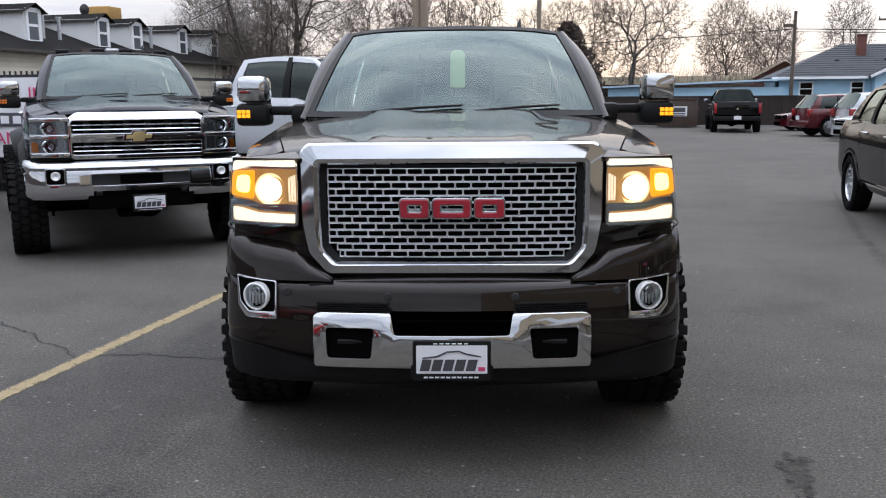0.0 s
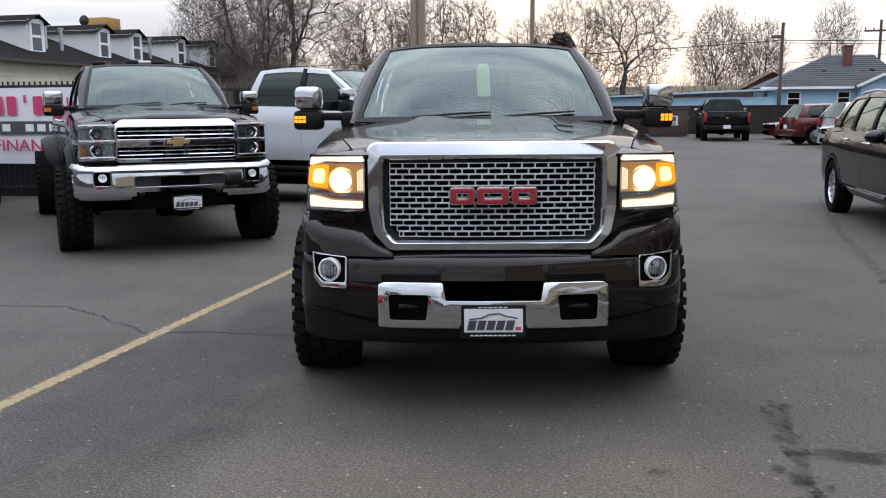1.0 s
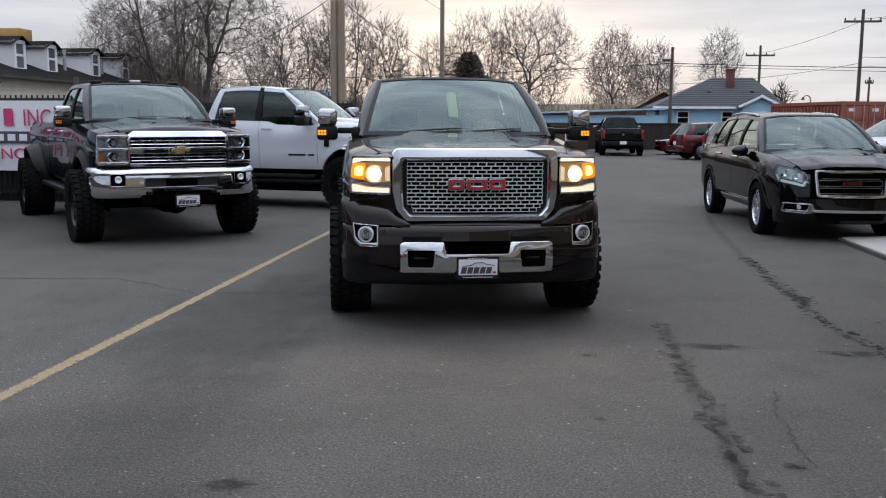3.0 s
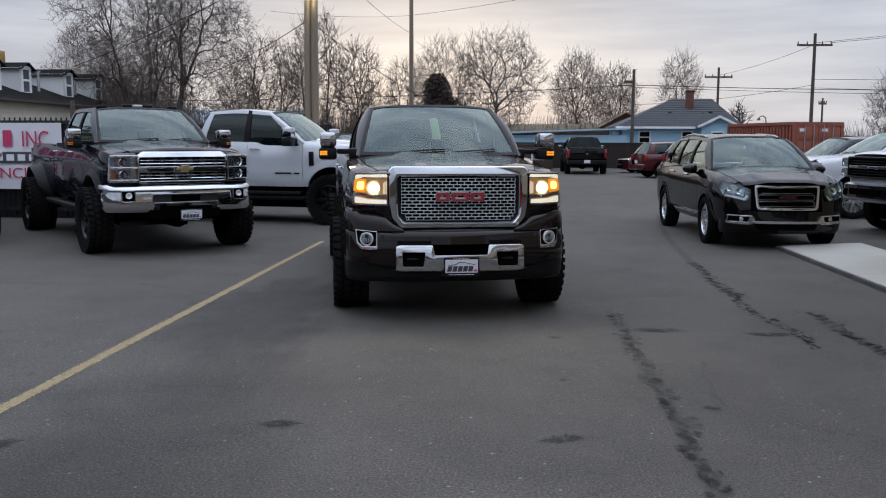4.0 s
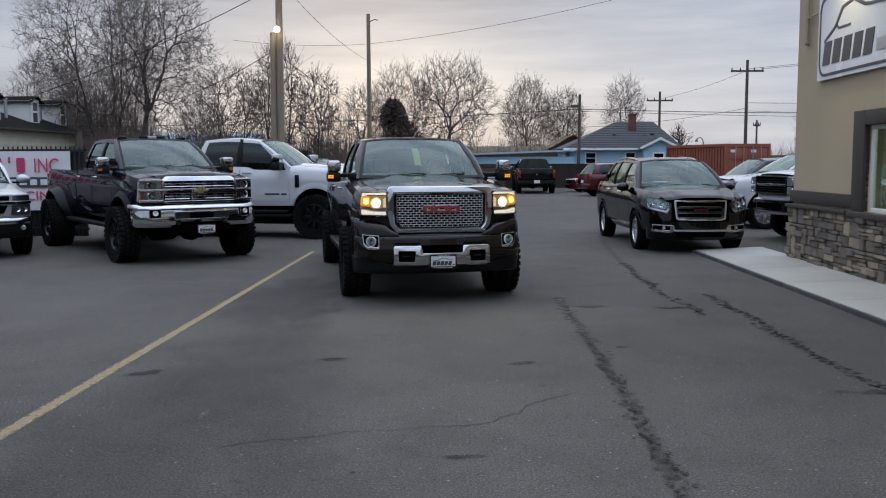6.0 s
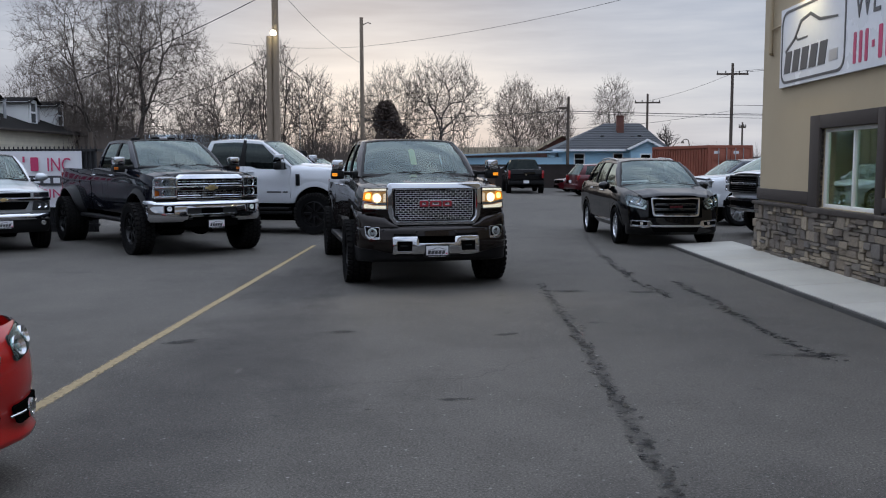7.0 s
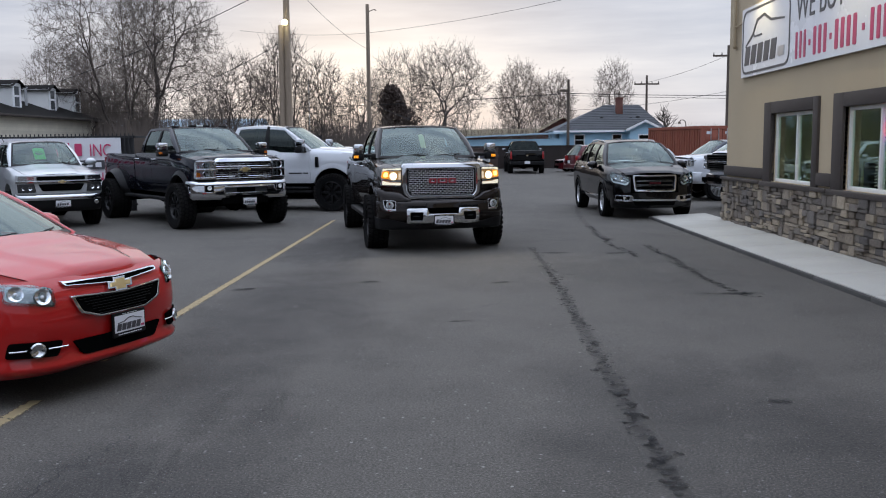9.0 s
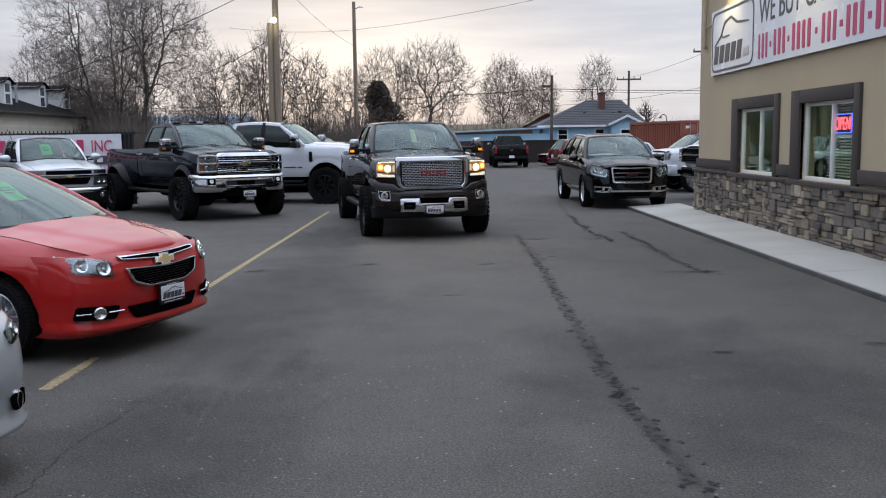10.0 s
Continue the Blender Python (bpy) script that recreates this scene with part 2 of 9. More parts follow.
M = {
    "asphalt": asphalt_material(),
    "stain": stain_material("oil_stain", (0.022, 0.022, 0.023), 0.85, 0.68, 4.0, 0.25, 0.5),
    "drip": stain_material("drip_stain", (0.018, 0.018, 0.019), 0.9, 0.74, 26.0, 0.22, 0.58),
    "damp": stain_material("damp_band", (0.030, 0.030, 0.031), 0.85, 0.66, 9.0, 0.4, 0.42),
    "film": stain_material("traffic_film", (0.042, 0.042, 0.044), 0.8, 0.95, 1.1, 0.9, 0.42),
    # pale tone that paints extra light onto the ground by the bronze pickup
    "dust": stain_material("dust_wear", (0.150, 0.142, 0.128), 0.9, 0.95, 1.3, 0.9, 0.22),
    "pale": stain_material("pale_wear", (0.20, 0.20, 0.20), 0.8, 0.42, 6.0),
    "line": stain_material("worn_yellow", (0.33, 0.262, 0.155), 0.85, 0.97, 22.0, 0.4, 0.82),
    "crack": surface("crack_fill", (0.016, 0.016, 0.016), 0.9, vary=0.3, relief=0),
    "concrete": surface("concrete", (0.365, 0.354, 0.318), 0.85, big=0.9, fine=60, vary=0.16, relief=0.25),
    "curb": surface("curb_face", (0.055, 0.053, 0.050), 0.9, big=3, fine=50, vary=0.4, relief=0.4),
    "stucco": surface("tan_stucco", (0.43, 0.35, 0.235), 0.9, big=0.7, fine=130, vary=0.09, relief=0.5),
    "trim": surface("dark_trim", (0.044, 0.034, 0.029), 0.75, big=3, fine=120, vary=0.15, relief=0.3),
    "stone": surface("ledge_stone", (0.20, 0.177, 0.152), 0.88, big=5, fine=38, vary=0.40, relief=1.0, tints=[(0.0, (0.42, 0.42, 0.45)), (0.18, (0.95, 0.92, 0.90)), (0.36, (0.60, 0.55, 0.52)), (0.55, (1.35, 1.25, 1.08)), (0.70, (0.72, 0.73, 0.77)), (0.85, (1.55, 1.45, 1.24)), (1.0, (1.8, 1.70, 1.46))]),
    "mortar": surface("mortar", (0.05, 0.046, 0.042), 0.95, big=5, fine=60, vary=0.3, relief=0.5),
    "white_pvc": surface("white_vinyl", (0.72, 0.72, 0.70), 0.4, vary=0.05, relief=0.02),
    "sign_white": surface("sign_panel", (0.74, 0.75, 0.78), 0.25, big=0.8, fine=9, vary=0.05, relief=0.01),
    "sign_ink": surface("sign_ink", (0.055, 0.055, 0.062), 0.4, vary=0.2, relief=0),
    "sign_pink": surface("sign_pink", (0.50, 0.045, 0.13), 0.4, big=1.5, vary=0.2, relief=0),
    "banner": surface("banner_vinyl", (0.70, 0.70, 0.73), 0.45, big=2, fine=14, vary=0.06, relief=0.05),
    "room": surface("room_wall", (0.42, 0.45, 0.25), 0.9, vary=0.08, relief=0.02),
    "blind": surface("blind_slat", (0.62, 0.62, 0.54), 0.6, vary=0.06, relief=0),
    "chrome": chrome("chrome"),
    "grille_dark": chrome("smoked_chrome", (0.20, 0.205, 0.215), 0.2),
    "satin": chrome("satin_metal", (0.55, 0.56, 0.58), 0.28),
    "grille_metal": surface("grille_metal", (0.84, 0.85, 0.87), 0.32, 0.5, big=12, fine=160, vary=0.06, relief=0.02),
    "gold": chrome("gold_badge", (0.78, 0.62, 0.32), 0.3),
    "badge_red": surface("badge_red", (0.30, 0.012, 0.026), 0.3, vary=0.1, relief=0, coat=0.6),
    "black_plastic": surface("black_plastic", (0.007, 0.007, 0.0075), 0.5, big=3, fine=160, vary=0.25, relief=0.12, spec=0.2),
    "dark_grey": surface("dark_grey_plastic", (0.024, 0.025, 0.026), 0.55, big=3, fine=140, vary=0.2, relief=0.12, spec=0.35),
    # near-black that stands for the shade under bodies and in recesses
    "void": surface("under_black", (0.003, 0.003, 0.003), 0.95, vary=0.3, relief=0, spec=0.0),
    "rubber": surface("tyre_rubber", (0.0070, 0.0070, 0.0074), 0.9, big=6, fine=70, vary=0.35, relief=0.25, spec=0.05),
    "tread": surface("tyre_tread", (0.0135, 0.0130, 0.0127), 0.92, big=6, fine=60, vary=0.4, relief=0.3, spec=0.06),
    "black_rim": surface("black_rim", (0.006, 0.006, 0.0065), 0.35, vary=0.2, relief=0, coat=0.15, spec=0.2),
    "alloy": chrome("alloy", (0.55, 0.56, 0.58), 0.24),
    "glass": glass("window_glass", (0.42, 0.52, 0.49), 1.5, 0.0, 1.35),
    "dark_glass": glass("privacy_glass", (0.05, 0.06, 0.06), 1.5, 0.0, 1.2),
    "lens": glass("lamp_lens", (0.86, 0.88, 0.90), 1.45, 0.03),
    "pane": glass("office_pane", (0.88, 0.92, 0.88), 1.5, 0.01, 0.55),
    "reflector": chrome("reflector", (0.72, 0.74, 0.77), 0.16),
    "lamp_face": surface("lamp_face", (0.88, 0.89, 0.90), 0.3, 0.1, big=20, fine=120, vary=0.35, relief=0.3, coat=0.8),
    "lamp_back": surface("lamp_back", (0.34, 0.35, 0.36), 0.25, 0.5, big=20, fine=120, vary=0.3, relief=0.2, coat=0.8),
    "amber": surface("amber_lens", (0.75, 0.20, 0.02), 0.2, vary=0.15, relief=0, coat=0.6),
    "red_lens": surface("red_lens", (0.24, 0.008, 0.010), 0.18, vary=0.15, relief=0, coat=0.8),
    "lit_white": glowing("lit_lamp", (1.0, 0.84, 0.55), 7.0),
    "lit_strip": glowing("lit_strip", (1.0, 0.87, 0.66), 0.95),
    "lit_amber": glowing("lit_amber", (1.0, 0.33, 0.012), 1.0),
    # glow on the projector ring, in place of bulb light falling on it
    "lit_halo": glowing("lit_halo", (1.0, 0.70, 0.36), 0.85),
    "lit_core": glowing("lit_core", (1.0, 0.66, 0.14), 3.5),
    # ribs and bowl emit too, standing for bulb light in the reflector
    "lit_rib": glowing("lit_rib", (1.0, 0.78, 0.55), 0.75),
    "lit_bowl": glowing("lit_reflector", (1.0, 0.50, 0.16), 0.16),
    "neon_red": glowing("neon_red", (1.0, 0.08, 0.10), 4.0),
    "neon_blue": glowing("neon_blue", (0.10, 0.12, 1.0), 3.5),
    "lit_street": glowing("street_lamp_glow", (1.0, 0.86, 0.50), 30.0),
    "plate_white": surface("plate_white", (0.70, 0.71, 0.74), 0.4, vary=0.05, relief=0),
    "tag_yellow": surface("tag_yellow", (0.66, 0.74, 0.36), 0.7, vary=0.06, relief=0),
    "tag_green": surface("tag_green", (0.10, 0.85, 0.12), 0.7, vary=0.06, relief=0),
    "seat": surface("seat_fabric", (0.030, 0.030, 0.032), 0.85, vary=0.2, relief=0.2),
    "sash_glass": surface("sash_glass", (0.085, 0.095, 0.105), 0.08, vary=0.25, relief=0, coat=0.6),
    "bronze": paint("bronze_paint", (0.0135, 0.0098, 0.0086), 0.45, 0.26, 0.72, 0.0, 0.012),
    "slate": paint("slate_paint", (0.0050, 0.0060, 0.0108), 0.3, 0.24, 0.66, 0.0, 0.008),
    "jet": paint("jet_black_paint", (0.0018, 0.0019, 0.0026), 0.0, 0.5, 0.88, 0.0, 0.015),
    "white_paint": paint("white_paint", (0.56, 0.58, 0.615), 0.0, 0.35),
    "silver_paint": paint("silver_paint", (0.46, 0.48, 0.50), 0.45, 0.35),
    "red_paint": paint("red_paint", (0.36, 0.009, 0.008), 0.0, 0.4),
    "maroon": paint("maroon_paint", (0.075, 0.006, 0.010), 0.3, 0.35),
    "navy": paint("navy_paint", (0.020, 0.028, 0.042), 0.3, 0.35),
    "wood_pole": surface("pole_wood", (0.25, 0.20, 0.15), 0.9, big=3, fine=50, vary=0.35, relief=0.6, stretch=(1, 1, 0.06)),
    "dark_pole": surface("old_pole_wood", (0.10, 0.078, 0.062), 0.9, big=3, fine=50, vary=0.35, relief=0.6, stretch=(1, 1, 0.06)),
    "cable": surface("cable", (0.02, 0.02, 0.022), 0.7, vary=0.1, relief=0),
    "bark": surface("bark", (0.062, 0.050, 0.043), 0.95, big=3, fine=40, vary=0.3, relief=0.6),
    "twig": surface("twig", (0.125, 0.102, 0.087), 0.95, big=0.6, fine=8, vary=0.3, relief=0),
    "dead_leaf": surface("dead_leaf", (0.13, 0.085, 0.06), 0.95, big=0.8, fine=8, vary=0.4, relief=0),
    "evergreen": surface("evergreen", (0.046, 0.031, 0.024), 0.95, big=0.8, fine=10, vary=0.45, relief=0),
    "fence": surface("fence_slats", (0.020, 0.013, 0.011), 0.8, big=1.2, fine=30, vary=0.3, relief=0.2, random_tint=0.2),
    "rail": surface("black_rail", (0.016, 0.016, 0.018), 0.5, vary=0.2, relief=0),
    "shingle": surface("grey_shingle", (0.058, 0.061, 0.067), 0.92, big=1.0, fine=12, vary=0.2, relief=0.4),
    "brown_shingle": surface("brown_shingle", (0.028, 0.026, 0.025), 0.92, big=1.0, fine=12, vary=0.22, relief=0.4, spec=0.15),
    "blue_siding": surface("blue_siding", (0.37, 0.575, 0.72), 0.7, big=0.7, fine=20, vary=0.06, relief=0.05),
    "pale_roof": surface("pale_metal_roof", (0.42, 0.56, 0.66), 0.5, big=0.7, fine=12, vary=0.1, relief=0.05),
    "tan_roof": surface("tan_roof", (0.24, 0.20, 0.13), 0.9, big=0.7, fine=12, vary=0.15, relief=0.2),
    "cream_brick": surface("cream_brick", (0.60, 0.56, 0.46), 0.9, big=1.5, fine=20, vary=0.15, relief=0.3, random_tint=0.12),
    "dormer": surface("dormer_stucco", (0.66, 0.66, 0.65), 0.9, big=1.0, fine=40, vary=0.08, relief=0.2),
    "red_brick": surface("red_brick", (0.13, 0.055, 0.042), 0.9, big=2.5, fine=14, vary=0.3, relief=0.3),
    "rust": surface("container_red", (0.25, 0.075, 0.045), 0.7, big=0.9, fine=12, vary=0.22, relief=0.1),
    "dumpster": surface("dumpster_brown", (0.060, 0.038, 0.030), 0.6, big=1.2, fine=14, vary=0.3, relief=0.1),
    "rusty_box": surface("cooler_tan", (0.42, 0.25, 0.08), 0.8, big=1.2, fine=14, vary=0.25, relief=0.1),
    "white_trim": surface("white_trim", (0.80, 0.81, 0.82), 0.6, vary=0.08, relief=0.02),
    "far_hill": surface("far_trees", (0.10, 0.085, 0.075), 0.95, big=0.05, fine=0.6, vary=0.4, relief=0),
}


# ---- building tools ----
def as_object(name, mesh, material, parent=None, label="", smooth=35):
    mesh.materials.clear()
    mesh.materials.append(material if not isinstance(material, str) else M[material])
    if smooth:
        mesh.shade_smooth()
        mesh.set_sharp_from_angle(angle=radians(smooth))
    ob = new(name, mesh)
    if parent:
        ob.parent = parent
    return tagged(ob, label)


def part(name, bm, material, parent=None, label="", smooth=35, out=None):
    """Links a bmesh as one mesh object under a thing or a part; an open sheet faces out."""
    bmesh.ops.recalc_face_normals(bm, faces=bm.faces)
    if out and sum(f.normal.dot(Vector(out)) for f in bm.faces) < 0:
        bmesh.ops.reverse_faces(bm, faces=bm.faces)
    mesh = bpy.data.meshes.new(name)
    bm.to_mesh(mesh)
    bm.free()
    return as_object(name, mesh, material, parent, label, smooth)


def thing(name, label, category, m=None, group="", kind=""):
    ob = new(name)
    if m is not None:
        ob.matrix_world = m
    ob.empty_display_size = 0.2
    return tagged(ob, label, category, group, kind)


def box(bm, x0, x1, y0, y1, z0, z1, bevel=0.0, m=None, seg=2):
    r = bmesh.ops.create_cube(bm, size=1.0, matrix=Matrix.LocRotScale(((x0 + x1) / 2, (y0 + y1) / 2, (z0 + z1) / 2), None, (abs(x1 - x0), abs(y1 - y0), abs(z1 - z0))))
    vs = r["verts"]
    if bevel:
        es = list({e for v in vs for e in v.link_edges})
        vs = list({v for f in bmesh.ops.bevel(bm, geom=es, offset=bevel, segments=seg, affect="EDGES", profile=0.5)["faces"] for v in f.verts} | {v for v in vs if v.is_valid})
    if m is not None:
        bmesh.ops.transform(bm, matrix=m, verts=vs)
    return bm


def boxes(*rows, bevel=0.0):
    bm = bmesh.new()
    for r in rows:
        box(bm, *r, bevel=bevel)
    return bm


AX = {"x": Matrix.Rotation(radians(90), 4, "Y"), "y": Matrix.Rotation(radians(-90), 4, "X"), "z": Matrix.Identity(4)}


def lathe(bm, profile, axis="x", seg=32, at=(0, 0, 0), arc=360):
    """Turns (radius, along) rows round an axis."""
    rows, n = [], seg if arc == 360 else seg + 1
    for k in range(n):
        a = radians(arc) * k / seg
        rows.append([bm.verts.new(Vector(at) + AX[axis] @ Vector((r * math.cos(a), r * math.sin(a), h))) for r, h in profile])
    for k in range(seg):
        p, q = rows[k], rows[(k + 1) % n]
        for i in range(len(profile) - 1):
            bm.faces.new((p[i], p[i + 1], q[i + 1], q[i]))
    return bm


def disc(bm, r, depth, at, axis="y", seg=24, bevel=0.003):
    lathe(bm, [(0.0005, -depth / 2), (r - bevel, -depth / 2), (r, -depth / 2 + bevel), (r, depth / 2 - bevel), (r - bevel, depth / 2), (0.0005, depth / 2)], axis, seg, at)
    return bm


def tube(bm, pts, r0, r1=None, sides=6, cap=True):
    """A round bar along points, tapering from r0 to r1."""
    r1 = r0 if r1 is None else r1
    pts = [Vector(p) for p in pts]
    rings = []
    for i, p in enumerate(pts):
        d = (pts[min(i + 1, len(pts) - 1)] - pts[max(i - 1, 0)]).normalized()
        u = d.orthogonal().normalized() if i == 0 else (u - d * u.dot(d)).normalized()
        w = d.cross(u)
        r = r0 + (r1 - r0) * i / max(1, len(pts) - 1)
        rings.append([bm.verts.new(p + r * (math.cos(2 * math.pi * k / sides) * u + math.sin(2 * math.pi * k / sides) * w)) for k in range(sides)])
    for a, b in zip(rings, rings[1:]):
        for k in range(sides):
            bm.faces.new((a[k], a[(k + 1) % sides], b[(k + 1) % sides], b[k]))
    if cap and sides > 2:
        bm.faces.new(rings[0][::-1])
        bm.faces.new(rings[-1])
    return bm


def sheet(bm, us, vs, fn, thick=0.0, omit=None):
    """A surface fn(u, v) over a grid, given a thickness along its normals by solidify."""
    g = [[bm.verts.new(fn(u, v)) for v in vs] for u in us]
    fs = []
    for i in range(len(us) - 1):
        for j in range(len(vs) - 1):
            if omit and omit((us[i] + us[i + 1]) / 2, (vs[j] + vs[j + 1]) / 2):
                continue
            fs.append(bm.faces.new((g[i][j], g[i + 1][j], g[i + 1][j + 1], g[i][j + 1])))
    for v in [v for row in g for v in row if not v.link_faces]:
        bm.verts.remove(v)
    if thick:
        bmesh.ops.recalc_face_normals(bm, faces=fs)
        bmesh.ops.solidify(bm, geom=fs, thickness=thick)
    return bm


def span(a, b, n):
    return [a + (b - a) * i / n for i in range(n + 1)]


def rounded(pts, r=0.02, n=4):
    """A polygon with its corners rounded."""
    out = []
    k = len(pts)
    for i in range(k):
        p, a, b = Vector(pts[i]), Vector(pts[i - 1]), Vector(pts[(i + 1) % k])
        ra = min(r, (a - p).length * 0.45, (b - p).length * 0.45)
        s, e = p + (a - p).normalized() * ra, p + (b - p).normalized() * ra
        for j in range(n + 1):
            t = j / n
            out.append(tuple((1 - t) ** 2 * s + 2 * t * (1 - t) * p + t * t * e))
    return out


def rect(x0, x1, z0, z1, r=0.0, n=4):
    pts = [(x0, z0), (x1, z0), (x1, z1), (x0, z1)]
    return rounded(pts, r, n) if r else pts


def dense(loop, step=0.05):
    """The same loop with points along its long edges, so that it can be bent."""
    out = []
    for a, b in zip(loop, loop[1:] + loop[:1]):
        n = max(1, int(math.hypot(b[0] - a[0], b[1] - a[1]) / step))
        out += [(lerp(a[0], b[0], i / n), lerp(a[1], b[1], i / n)) for i in range(n)]
    return out


def plate_mesh(loops, depth, bevel=0.0, m=None, warp=None, cuts=0):
    """A flat plate in x and z facing -y, with holes where loops lie inside others."""
    cu = bpy.data.curves.new("outline", "CURVE")
    cu.dimensions, cu.fill_mode = "2D", "BOTH"
    cu.extrude, cu.bevel_depth, cu.bevel_resolution = max(0.0, depth / 2 - bevel), bevel, 1
    cu.offset = -bevel
    for lp in loops:
        lp = dense(list(lp)) if warp else lp
        sp = cu.splines.new("POLY")
        sp.points.add(len(lp) - 1)
        for p, (x, z) in zip(sp.points, lp):
            p.co = (x, z, 0, 1)
        sp.use_cyclic_u = True
    tmp = bpy.data.objects.new("outline", cu)
    mesh = bpy.data.meshes.new_from_object(tmp)
    bpy.data.objects.remove(tmp)
    bpy.data.curves.remove(cu)
    mesh.transform(Matrix.Rotation(radians(90), 4, "X"))
    if cuts or warp:
        bm = bmesh.new()
        bm.from_mesh(mesh)
        bmesh.ops.remove_doubles(bm, verts=bm.verts, dist=1e-5)
        if warp:
            for _ in range(5):
                far = [e for e in bm.edges if e.calc_length() > 0.09]
                if not far:
                    break
                bmesh.ops.subdivide_edges(bm, edges=far, cuts=1)
                bmesh.ops.triangulate(bm, faces=[f for f in bm.faces if len(f.verts) > 4])
            for v in bm.verts:
                v.co = warp(v.co)
        bm.to_mesh(mesh)
        bm.free()
    if m is not None:
        mesh.transform(m)
    return mesh


def plate(name, loops, depth, material, parent, label="", bevel=0.0, m=None, warp=None, smooth=30):
    return as_object(name, plate_mesh(loops, depth, bevel, m, warp), material, parent, label, smooth)


def text_mesh(words, size, depth=0.004, m=None, width=None):
    cu = bpy.data.curves.new("words", "FONT")
    cu.body, cu.size, cu.extrude, cu.align_x = words, size, depth / 2, "LEFT"
    tmp = bpy.data.objects.new("words", cu)
    mesh = bpy.data.meshes.new_from_object(tmp)
    bpy.data.objects.remove(tmp)
    bpy.data.curves.remove(cu)
    if width:
        xs = [v.co.x for v in mesh.vertices]
        x0, k = min(xs), width / (max(xs) - min(xs))
        for v in mesh.vertices:
            v.co.x = (v.co.x - x0) * k
    mesh.transform(Matrix.Rotation(radians(90), 4, "X"))
    if m is not None:
        mesh.transform(m)
    return mesh


def lerp(a, b, t):
    return a + (b - a) * t


def curve1(table):
    """A smooth function through (x, y) rows."""
    xs, ys = [p[0] for p in table], [p[1] for p in table]

    def f(x):
        if x <= xs[0]:
            return ys[0]
        for i in range(len(xs) - 1):
            if x <= xs[i + 1]:
                return lerp(ys[i], ys[i + 1], (x - xs[i]) / (xs[i + 1] - xs[i]))
        return ys[-1]
    return f


# ---- ground ----
def build_ground():
    bm = bmesh.new()
    xs = [-600, -200, -80, -40, -24, -16, -10, -6, -3, 0, 3, 4.26, 8, 14, 24, 40, 80, 200, 600]
    ys = [-300, -100, -40, -20, -12, -6, 0, 6, 12, 18, 26, 36, 44, 60, 100, 250, 900]
    sheet(bm, xs, ys, lambda x, y: Vector((x, y, 0)))
    tagged(part("ground", bm, "asphalt", None, "worn grey asphalt of a car dealer's lot", 0), "", "ground", "", "structure")


def strip(name, pts, w, mat, z, label, kind="structure", taper=False):
    """A flat strip along points with UV across it."""
    pts = [Vector((*p, z)) for p in pts]
    bm = bmesh.new()
    uv = bm.loops.layers.uv.new("UVMap")
    rows = []
    for i, p in enumerate(pts):
        d = (pts[min(i + 1, len(pts) - 1)] - pts[max(i - 1, 0)]).normalized()
        nrm = Vector((-d.y, d.x, 0))
        ww = w * (1.0 if not taper else (0.35 + 0.65 * math.sin(math.pi * (i + 0.3) / (len(pts) - 0.4))))
        rows.append([(bm.verts.new(p + nrm * ww * k), h) for k, h in ((-0.5, 0.0), (-0.25, 0.42), (0, 0.5), (0.25, 0.42), (0.5, 0.0))])
    for a, b in zip(rows, rows[1:]):
        for k in range(4):
            q = (a[k], a[k + 1], b[k + 1], b[k])
            f = bm.faces.new([v for v, _ in q])
            for lp, (_, h) in zip(f.loops, q):
                lp[uv].uv = (0, h)
    return tagged(part(name, bm, mat, None, label, 0), "", name.replace("_", " "), "", kind)


def patch(name, cx, cy, rx, ry, turn, mat, z, label):
    """A round patch of stain, wear or tone: UV.y rises from 0 at the rim to 0.5 inside."""
    bm = bmesh.new()
    uv = bm.loops.layers.uv.new("UVMap")
    rng = random.Random(int(cx * 100 + cy * 7))
    n, rings = 28, []
    wob = [1 + 0.22 * rng.uniform(-1, 1) for _ in range(n)]
    for k, h in ((1.0, 0.0), (0.7, 0.34), (0.4, 0.5), (0.02, 0.5)):
        rings.append([(bm.verts.new(Vector((cx, cy, z)) + Matrix.Rotation(radians(turn), 3, "Z") @ Vector((rx * k * wob[i] * math.cos(2 * math.pi * i / n), ry * k * wob[i] * math.sin(2 * math.pi * i / n), 0))), h) for i in range(n)])
    for a, b in zip(rings, rings[1:]):
        for i in range(n):
            q = (a[i], a[(i + 1) % n], b[(i + 1) % n], b[i])
            f = bm.faces.new([v for v, _ in q])
            for lp, (_, h) in zip(f.loops, q):
                lp[uv].uv = (0, h)
    return tagged(part(name, bm, mat, None, label, 0), "", "stain", "", "structure")


